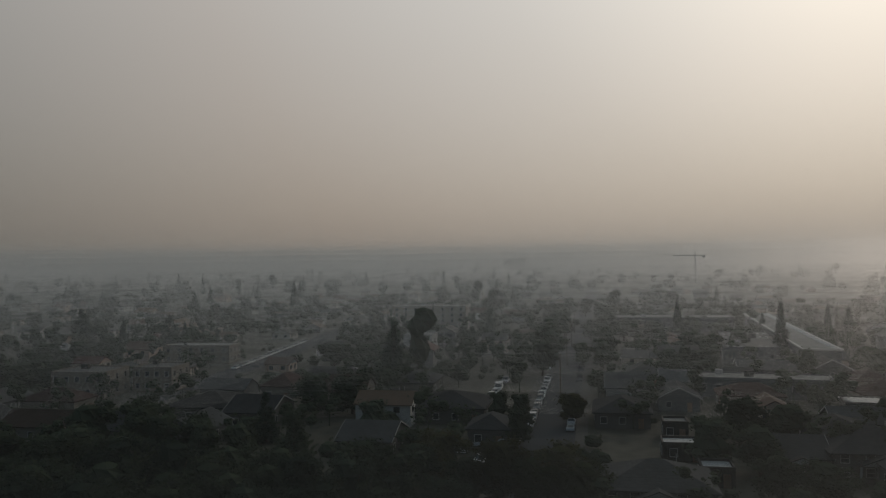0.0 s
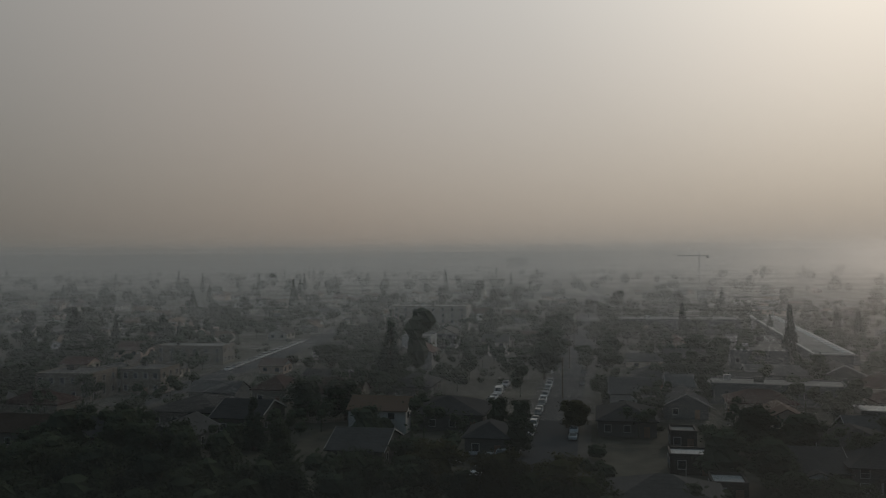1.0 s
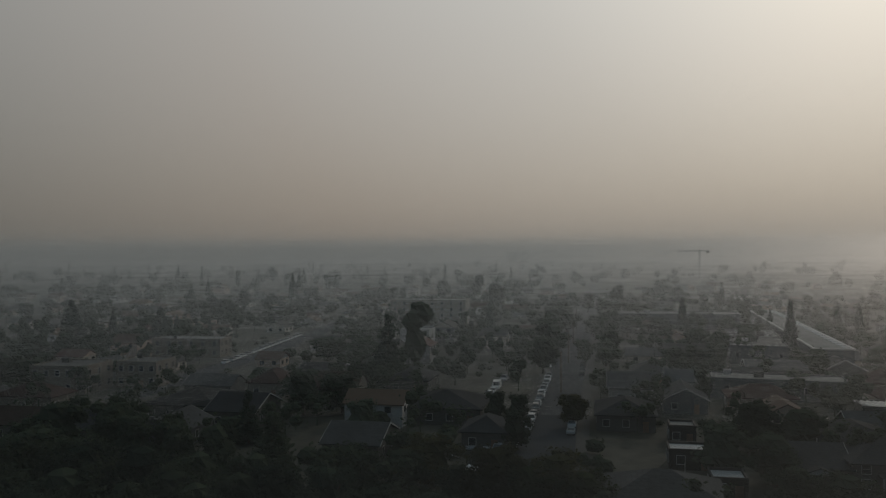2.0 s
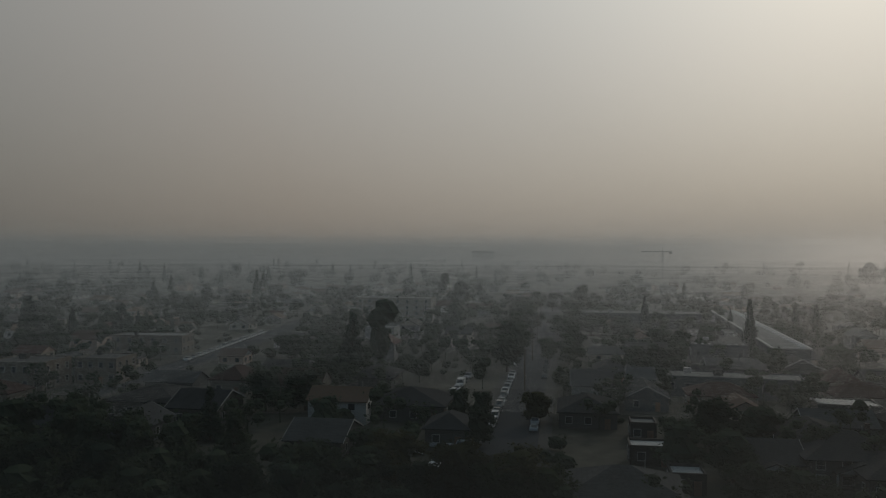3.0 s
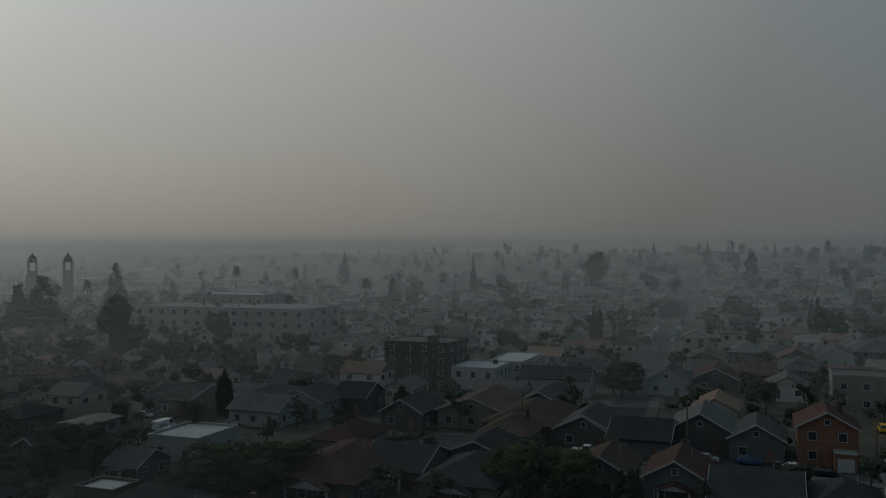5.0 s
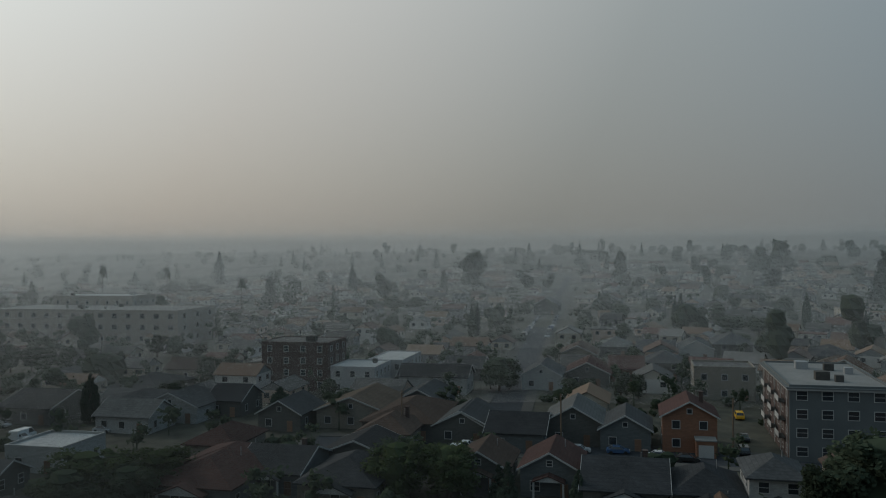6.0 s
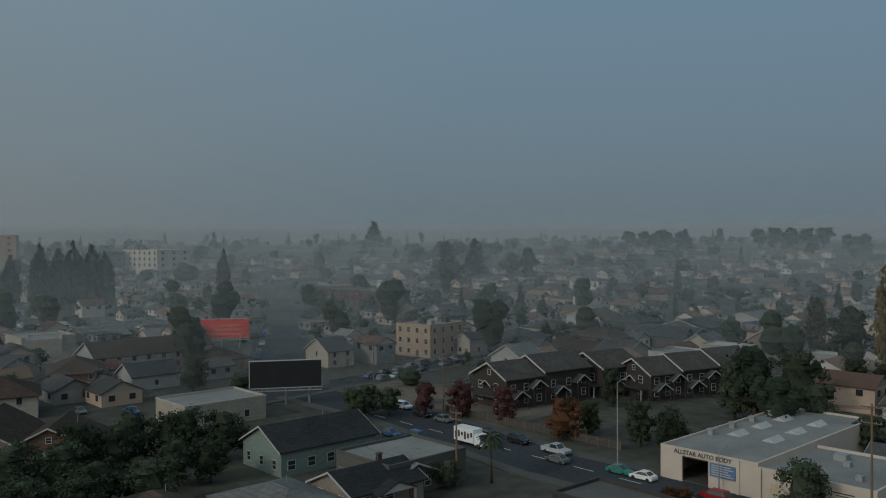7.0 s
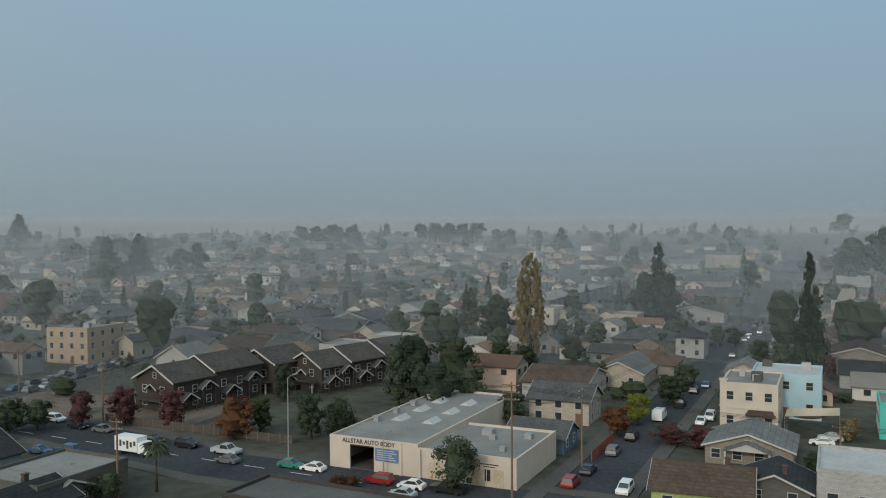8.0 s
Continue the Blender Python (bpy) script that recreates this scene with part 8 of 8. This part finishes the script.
for k in range(4):
    utility_pole(33 + k * 11, 232 + k * 60, 11.0, 79, 1)
for k in range(3):
    utility_pole(161 - k * 5, 22 - k * 30, 10.5, -11, 1)
for k in range(3):
    utility_pole(150 + k * 34, -228 - k * 58, 11.0, 150, 1)
wires("power_cables", (60, -158.5, 11.9), (-15.2, -106.5, 16.0), 4, 0.7, "dark power cables strung along the street")
wires("power_cables", (-15.2, -106.5, 16.0), (-98, -62, 15.0), 4, 0.7, "dark power cables strung along the street")
wires("power_cables", (-15.2, -106.5, 14.6), (-27.5, -117.5, 12.9), 3, 0.6, "dark power cables strung over the side street")
wires("power_cables", (-27.5, -117.5, 12.9), (-112, -262, 11.0), 3, 0.6, "dark power cables strung over the side street")
wires("power_cables", (92, -193, 10.0), (60, -158.5, 11.2), 3, 0.6, "dark power cables between two poles")


def box_truck(x, y, rot):
    o = thing("box_truck", x, y, rot, "white box truck with scrawled sides parked at the kerb", "truck")
    part("cargo_box", Build().box(-3.6, -1.15, 0.75, 1.5, 1.15, 3.2), CARS["white"], o)
    part("cab", Build().prism([(1.55, 0.55), (3.5, 0.55), (3.55, 1.3), (3.1, 1.5), (2.7, 2.4), (1.55, 2.45)], -1.05, 1.05), CARS["white"], o)
    part("windscreen", Build().prism([(2.75, 1.55), (3.14, 1.55), (2.82, 2.3), (2.6, 2.3)], -0.95, 0.95), GLASS, o)
    for i in range(6):
        part("scrawl", Build().box(-3.3 + i * 0.8, -1.165, 1.2 + 0.3 * (i % 3), -2.8 + i * 0.8, -1.153, 2.4 + 0.2 * (i % 2)), DARK_TRIM, o)
    for sx in (-2.4, 2.5):
        for sy in (-1, 1):
            part("wheel", Build().tube([(sx, sy * 0.95 - 0.13, 0.42), (sx, sy * 0.95 + 0.13, 0.42)], [0.42, 0.42], 12), RUBBER, o)
    return o


box_truck(46, -134.5, 152)


def fence(x0, y0, x1, y1, h, mat, label, n=None):
    L = math.hypot(x1 - x0, y1 - y0)
    o = thing("fence", x0, y0, math.degrees(math.atan2(y1 - y0, x1 - x0)), label, "fence")
    n = n or max(2, int(L / 2.4))
    for i in range(n + 1):
        part("post", Build().box(L * i / n - 0.06, -0.06, -0.1, L * i / n + 0.06, 0.06, h + 0.1), POLE, o)
        if i < n:
            part("panel", Build().box(L * i / n + 0.063, -0.02, 0.1, L * (i + 1) / n - 0.063, 0.02, h), mat, o)
    return o


RED_BOARDS = banded("red_fence_boards", (0.3, 0.07, 0.045), 0.3, 0.8, 0.3, var=0.25)
GREY_BOARDS = banded("grey_fence_boards", (0.09, 0.08, 0.07), 0.3, 0.9, 0.3, var=0.3)
fence(-30.5, -124, -37, -136, 1.8, RED_BOARDS, "red board fence along the side street")
fence(60, -160, 20, -139, 1.6, GREY_BOARDS, "grey board fence in front of the townhouses")
fence(-25, -157, -31, -168, 1.8, RED_BOARDS, "red board fence behind the body shop")


def canopy(x, y, rot):
    o = thing("shade_canopy", x, y, rot, "tan cloth shade canopy stretched over a yard", "canopy")
    b = Build()
    for i in range(9):
        for j in range(7):
            u, v = i / 8 - 0.5, j / 6 - 0.5
            b.v.append((u * 9, v * 7, 4.3 - 1.2 * (1 - 4 * u * u) * (1 - 4 * v * v) + u * 0.9))
    b.f = [(i * 7 + j, i * 7 + 7 + j, i * 7 + 8 + j, i * 7 + j + 1) for i in range(8) for j in range(6)]
    part("cloth", b, material("tan_cloth", (0.42, 0.35, 0.26), 0.9, var=0.15), o)
    for sx in (-1, 1):
        for sy in (-1, 1):
            part("pole", Build().tube([(sx * 4.5, sy * 3.5, 0), (sx * 4.5, sy * 3.5, 4.3 + sx * 0.45)], [0.06, 0.05], 6), STEEL, o)
    return o


canopy(-74.5, -138.5, 152)


def camp_tent(x, y, rot, col, w, label):
    o = thing("tent", x, y, rot, label, "tent")
    prof = [(-w / 2, 0), (-w * 0.44, w * 0.22), (-w * 0.25, w * 0.42), (0, w * 0.5), (w * 0.25, w * 0.42), (w * 0.44, w * 0.22), (w / 2, 0)]
    part("shell", Build().prism(list(reversed(prof)), -w * 0.45, w * 0.45), material("tent_cloth_" + label.split()[0], col, 0.7, var=0.15), o)
    part("flap", Build().prism([(-w * 0.15, 0.02), (w * 0.15, 0.02), (0, w * 0.36)], -w * 0.45 - 0.03, -w * 0.45 - 0.004), DARK_TRIM, o)
    return o


camp_tent(57, -118, 152, (0.6, 0.4, 0.05), 2.6, "yellow dome tent pitched in a yard")
camp_tent(60, -119.5, 120, (0.04, 0.1, 0.3), 4.2, "blue tarpaulin shelter in a yard")


def tower_crane(x, y, rot, h):
    """A far tower crane above the roofs."""
    o = thing("tower_crane", x, y, rot, "thin tower crane standing far off in the smoke", "crane")
    mast = part("mast", Build().box(-0.9, -0.9, 0, -0.6, -0.6, h).box(0.6, -0.9, 0, 0.9, -0.6, h).box(-0.9, 0.6, 0, -0.6, 0.9, h).box(0.6, 0.6, 0, 0.9, 0.9, h), STEEL, o)
    for i in range(int(h / 3)):
        part("brace", Build().tube([(-0.75, -0.75, i * 3), (0.75, -0.75, i * 3 + 3)], [0.1, 0.1], 4).tube([(0.75, 0.75, i * 3), (-0.75, 0.75, i * 3 + 3)], [0.1, 0.1], 4), STEEL, mast)
    part("jib", Build().box(-32, -0.5, h, 14, 0.5, h + 1.3), STEEL, o)
    part("counterweight", Build().box(10, -1, h - 2.5, 14, 1, h - 0.003), CONCRETE, o)
    part("apex", Build().tube([(0, 0, h), (0, 0, h + 7)], [0.7, 0.15], 5), STEEL, o)
    return o


tower_crane(350, 1140, 10, 37)
block(214, 2395, -11, 62, 20, 36.5, STUCCO["school"], "slab tower block far off in the smoke", 6, TAR, 5, 2, name="tower_block", units=1, panes=False)

# ---- the rest of the town: rows of houses and trees between the streets ----
taken = [(o.matrix_basis.translation.x, o.matrix_basis.translation.y) for o in scene.collection.objects if o.parent is None and o.type == "EMPTY"]
# the bare lot, the townhouses' court and the shop yard stay clear of other houses
taken += [(78, -180), (66, -174), (90, -186), (64, -190), (40, -180), (28, -176), (14, -186), (0, -140), (-8, -152), (-24, -150), (-20, -130), (30, -160), (45, -162), (12, -150), (-70, -128), (-84, -132), (160, -48), (186, -52), (172, -50)]
SC, SS = math.cos(radians(152)), math.sin(radians(152))
taken += [(12 + u * SC - v * SS, -125 + u * SS + v * SC) for u in (0, 8, 16, 24, 32) for v in (0, 8, 16, 24, 32, 40)]
CELL = {}
for tx, ty in taken:
    CELL.setdefault((int(tx // 20), int(ty // 20)), []).append((tx, ty))


def is_free(x, y, r):
    cx, cy = int(x // 20), int(y // 20)
    return all(math.hypot(x - a, y - b) > r for i in (-1, 0, 1) for j in (-1, 0, 1) for a, b in CELL.get((cx + i, cy + j), ()))


def on_street(x, y, d):
    for pts in STREETS:
        for (x0, y0), (x1, y1) in zip(pts, pts[1:]):
            L2 = (x1 - x0) ** 2 + (y1 - y0) ** 2
            s = min(max(((x - x0) * (x1 - x0) + (y - y0) * (y1 - y0)) / L2, 0), 1)
            if math.hypot(x - x0 - s * (x1 - x0), y - y0 - s * (y1 - y0)) < d:
                return True
    return False


STREETS = [[(5, 80), (28.6, 210), (66, 402), (184, 1004)], [(-82, 225), (-66, 320), (-52, 470)], [(78, 90), (93, 133), (185, 203)], [(163, 40), (136, -75)], [(172, 4), (459, -34), (800, -85)],
           [(110, -176), (195, -320), (330, -550)], [(112, -150), (94, -197), (60, -330)], [(100, -171), (30, -127), (-110, -54)], [(-22, -101), (-89, -226), (-420, -850)], [(104, -190), (40, -160)]]
KINDS = (("front", "white", "grey"), ("hip", "cream", "grey"), ("side", "grey", "dark"), ("front", "beige", "brown"), ("hip", "white", "brown"), ("side", "cream", "grey"), ("front", "bluegrey", "grey"),
         ("hip", "pink", "tan"), ("flat", "white", "tar"), ("side", "white", "light"), ("hip", "beige", "red"), ("front", "sage", "dark"), ("flat", "cream", "whiteroof"), ("side", "beige", "orange"))
rng = random.Random(11)
MODELS = []
for kind, wall, roof in KINDS:
    lab = f"{wall} {kind + '-gabled' if kind in ('front', 'side') else kind + '-roofed'} house with {'pale' if roof in ('tar', 'whiteroof') else roof} roof in the haze"
    MODELS.append((kind, wall, roof, lab.replace("bluegrey", "blue-grey")))
made = {}
houses = trees = 0
for s in range(2600):
    a = math.radians(rng.uniform(-44, 218))
    R = 120 + 560 * s / 2600 + rng.uniform(0, 60)
    x, y = R * math.sin(a), R * math.cos(a)
    south = y < -60
    g0 = 28 if south else 11
    # rows of lots
    u = (x * math.cos(radians(g0)) - y * math.sin(radians(g0)), x * math.sin(radians(g0)) + y * math.cos(radians(g0)))
    u = (round(u[0] / 17) * 17 + rng.uniform(-2, 2), round(u[1] / 27) * 27 + rng.uniform(-3, 3))
    x, y = u[0] * math.cos(radians(g0)) + u[1] * math.sin(radians(g0)), -u[0] * math.sin(radians(g0)) + u[1] * math.cos(radians(g0))
    R = math.hypot(x, y)
    if R < 115 or on_street(x, y, 12):
        continue
    want_house = rng.random() < (0.62 if R < 600 else 0.4)
    if want_house and houses < 58 and is_free(x, y, 15) and not (south and R < 215):
        # north of y = 0 only darker wall colours, standing in for backlit shade
        i = rng.randrange(len(MODELS)) if y < 0 else rng.choice((2, 3, 6, 2, 10, 6))
        kind, wall, roof, lab = MODELS[i]
        rot = (-g0) + rng.choice((0, 90, 180, 270))
        if i not in made:
            two = i % 4 == 1
            made[i] = house(x, y, rot, rng.uniform(8.5, 12), rng.uniform(11, 15), 8.3 if two else rng.uniform(5.6, 6.8), kind, wall, roof, lab, storeys=2 if two else 1, near=0)
        else:
            k = rng.uniform(0.85, 1.15)
            copy_thing(made[i], place(x, y, rot, k, k * rng.uniform(0.9, 1.2), rng.uniform(0.9, 1.15)))
        houses += 1
        CELL.setdefault((int(x // 20), int(y // 20)), []).append((x, y))
    elif R > 380 and trees < 40 and is_free(x, y, 9):
        kind = rng.choice(("conifer", "cypress"))
        leaf = "conifer"
        h = rng.uniform(9, 17)
        w = h * (rng.uniform(0.4, 0.5) if kind == "conifer" else 0.28)
        tree(kind, x, y, w, h, leaf, {"conifer": "dark conifer standing among distant houses", "cypress": "narrow dark cypress among distant houses"}[kind], name=kind + "_tree", fine=0.5)
        trees += 1
        CELL.setdefault((int(x // 20), int(y // 20)), []).append((x, y))


def distant_houses():
    """Small houses of the far districts, walls and roofs, too many to count."""
    r3 = random.Random(8)
    walls, roofs, glass = Build(), Build(), Build()
    n = 0
    for s in range(5200):
        a = math.radians(r3.uniform(-44, 218))
        R = 190 + 1300 * (s / 5200) ** 1.25
        x, y = R * math.sin(a), R * math.cos(a)
        if on_street(x, y, 11) or not is_free(x, y, 11.5 if y < -60 else 13.5) or n > 1500 or (y > 0.8 * x and s % 5 < 3):
            continue
        n += 1
        CELL.setdefault((int(x // 20), int(y // 20)), []).append((x, y))
        t = radians((-28 if y < -60 else -11) + r3.choice((0, 90)))
        w, d, h = r3.uniform(6.5, 10), r3.uniform(8, 13), r3.uniform(2.8, 3.6) * (1.8 if r3.random() < 0.16 else 1)
        q = Build()
        q.box(-w / 2, -d / 2, -1, w / 2, d / 2, h)
        rise = w * 0.25 * (r3.random() < 0.85)
        p = Build().prism(chevron(w / 2, h, h + max(rise, 0.3), 0.5, 0.2), -d / 2 - 0.4, d / 2 + 0.4)
        g = Build().prism([(-w / 2, h), (w / 2, h), (0, h + max(rise, 0.3))], -d / 2, d / 2)
        panes = Build()
        for i in (-1, 1):
            for e in (-1, 1):
                panes.box(i * w * 0.25 - 0.7, e * (d / 2 + 0.06) - 0.04, h - 1.9, i * w * 0.25 + 0.7, e * (d / 2 + 0.06) + 0.04, h - 0.6)
                panes.box(e * (w / 2 + 0.06) - 0.04, i * d * 0.25 - 0.7, h - 1.9, e * (w / 2 + 0.06) + 0.04, i * d * 0.25 + 0.7, h - 0.6)
        z = ground_z(x, y)
        for src, dst in ((q, walls), (g, walls), (p, roofs), (panes, glass)):
            k = len(dst.v)
            dst.v += [(x + a0 * math.cos(t) - b0 * math.sin(t), y + a0 * math.sin(t) + b0 * math.cos(t), z + c0) for a0, b0, c0 in src.v]
            dst.f += [tuple(i + k for i in f) for f in src.f]
    b = Build()
    for src in (walls, roofs, glass):
        k = len(b.v)
        b.v += src.v
        b.f += [tuple(i + k for i in f) for f in src.f]
    me = b.mesh("distant_houses", FAR_WALL)
    me.materials.append(FAR_ROOF)
    me.materials.append(GLASS)
    me.polygons.foreach_set("material_index", [0] * len(walls.f) + [1] * len(roofs.f) + [2] * len(glass.f))
    return tagged(new("distant_houses", me), "rows of small pale houses fading into smoke", "houses", kind="stuff")


def by_island(name, stops, rough):
    """Paint that differs from one loose piece to the next."""
    m = material(name, (1, 1, 1), rough, var=0.15, bump=0)
    n, l = m.node_tree.nodes, m.node_tree.links
    geo, rp, mu = n.new("ShaderNodeNewGeometry"), n.new("ShaderNodeValToRGB"), n.new("ShaderNodeVectorMath")
    rp.color_ramp.interpolation = "CONSTANT"
    while len(rp.color_ramp.elements) < len(stops):
        rp.color_ramp.elements.new(0.5)
    for i, (el, c) in enumerate(zip(rp.color_ramp.elements, stops)):
        el.position, el.color = i / len(stops), (*c, 1)
    b = n["Principled BSDF"]
    src = b.inputs["Base Color"].links[0].from_socket
    mu.operation = "MULTIPLY"
    l.new(geo.outputs["Random Per Island"], rp.inputs["Fac"])
    l.new(rp.outputs["Color"], mu.inputs[0])
    l.new(src, mu.inputs[1])
    l.new(mu.outputs["Vector"], b.inputs["Base Color"])
    return m


FAR_WALL = by_island("distant_walls", ((0.5, 0.48, 0.45), (0.36, 0.32, 0.26), (0.24, 0.235, 0.225), (0.45, 0.34, 0.27), (0.19, 0.2, 0.2), (0.44, 0.4, 0.34)), 0.8)
FAR_ROOF = by_island("distant_roofs", ((0.085, 0.083, 0.08), (0.05, 0.048, 0.047), (0.1, 0.06, 0.045), (0.17, 0.16, 0.15), (0.14, 0.09, 0.062), (0.1, 0.05, 0.04), (0.19, 0.13, 0.09), (0.07, 0.065, 0.06)), 0.85)
distant_houses()


def garden_shrubs():
    """Hedges, bushes and low trees that fill the yards between the houses."""
    r4 = random.Random(21)
    b = Build()
    for _ in range(2800):
        a = math.radians(r4.uniform(-44, 218))
        R = 95 + 400 * r4.random() ** 0.75
        x, y = R * math.sin(a), R * math.cos(a)
        if (y < -60 and R < 175) or on_street(x, y, 7.8) or not is_free(x, y, 5.6) or (y < -60 and r4.random() < 0.35):
            continue
        w = r4.uniform(0.8, 1.6) if not is_free(x, y, 7.6) else r4.uniform(1.0, 2.4) if r4.random() < 0.7 else r4.uniform(2.4, 3.6)
        z = ground_z(x, y)
        for k in range(2):
            c = (x + r4.uniform(-w, w) * 0.7, y + r4.uniform(-w, w) * 0.7, z + w * r4.uniform(0.4, 0.8))
            lump(b, c, w * r4.uniform(0.7, 0.95), r4, 0.85)
            leaf_clumps(b, c, w * 0.88, 8, 0.45, r4)
    return tagged(new("garden_shrubs", b.mesh("garden_shrubs", LEAVES["dark"])), "dark green bushes and hedges filling the yards", "shrubs", kind="stuff")


garden_shrubs()


def yard_trees():
    """Small trees crowding the back yards, too many to count."""
    r5 = random.Random(31)
    b = Build()
    for _ in range(6200):
        a = math.radians(r5.uniform(-44, 218))
        R = 100 + 520 * r5.random() ** 0.85
        x, y = R * math.sin(a), R * math.cos(a)
        wooded = y > 0.5 * x
        # the avenue in the north-west lies open, and the near blocks have few tall trees
        if (-15.5 < math.degrees(a) < -7 and 195 < R < 400) or (wooded and R < 210 and x > 15 and r5.random() < 0.65):
            continue
        if on_street(x, y, 8.5) or not is_free(x, y, 6.6 if wooded else 7.4) or (not wooded and r5.random() < 0.45) or (y < -60 and (R < 190 or r5.random() < 0.6)):
            continue
        h, w = r5.uniform(4.5, 8.5), r5.uniform(1.8, 3.4)
        if wooded:
            h, w = h * 1.25, w * 1.5
        z = ground_z(x, y)
        b.tube([(x, y, z - 0.2), (x, y, z + h * 0.5)], [0.16, 0.1], 5)
        for k in range(5):
            q = r5.uniform(0, 6.2832)
            d = w * r5.uniform(0.25, 0.7)
            c = (x + d * math.cos(q), y + d * math.sin(q), z + h * r5.uniform(0.4, 0.9))
            lump(b, c, w * r5.uniform(0.3, 0.5) * (0.8 if R < 230 else 1), r5, 0.9)
            leaf_clumps(b, c, w * 0.5, 14 if R < 230 else 5, 0.46, r5)
        CELL.setdefault((int(x // 20), int(y // 20)), []).append((x, y))
    return tagged(new("yard_trees", b.mesh("yard_trees", LEAVES["dark"])), "dark green small trees crowding the back yards", "trees", kind="stuff")


yard_trees()


def far_woods():
    """Tree tops of the far districts, past the houses that can be told apart."""
    r2 = random.Random(3)
    b = Build()
    for _ in range(1700):
        a = math.radians(r2.uniform(-46, 222))
        R = 240 + 1700 * r2.random() ** 1.15
        x, y = R * math.sin(a), R * math.cos(a)
        if on_street(x, y, 9) or not is_free(x, y, 8) or (-15.5 < math.degrees(a) < -7 and R < 400):
            continue
        z, big = ground_z(x, y), 1 + (R > 600) * 0.4
        kind = r2.random()
        if kind < 0.2 and R > 450:
            # a pointed conifer of stacked boughs
            h, w = r2.uniform(9, 24), r2.uniform(2.2, 4.2) * big
            b.tube([(x, y, z), (x, y, z + h * 0.12), (x, y, z + h * 0.5), (x, y, z + h)], [0.3, w * 0.85, w * 0.5, 0.1], 7)
            for k in range(6):
                f = k / 5
                leaf_clumps(b, (x, y, z + h * (0.14 + 0.8 * f)), w * (1.02 - 0.9 * f), 7, 1.0, r2, 0.6)
        else:
            # a broad crown, now and then much taller than the rest, or a low wide clump
            h, w = (r2.uniform(16, 25), r2.uniform(6, 10)) if kind < 0.3 else (r2.uniform(5, 12), r2.uniform(3.5, 9) * big)
            for k in range(r2.choice((2, 3, 4))):
                f = r2.uniform(0.35, 0.8)
                c = (x + r2.uniform(-w, w) * 0.4, y + r2.uniform(-w, w) * 0.4, z + h * f)
                lump(b, c, w * r2.uniform(0.42, 0.66), r2, 1.1)
                leaf_clumps(b, c, w * 0.55, 5, 0.9, r2)
            lump(b, (x, y, z + h * 0.4), w * 0.55, r2, max(1.0, 0.55 * h / w))
    return tagged(new("far_woods", b.mesh("far_woods", LEAVES["dark"])), "distant tree tops fading into the smoke", "trees", kind="stuff")


far_woods()
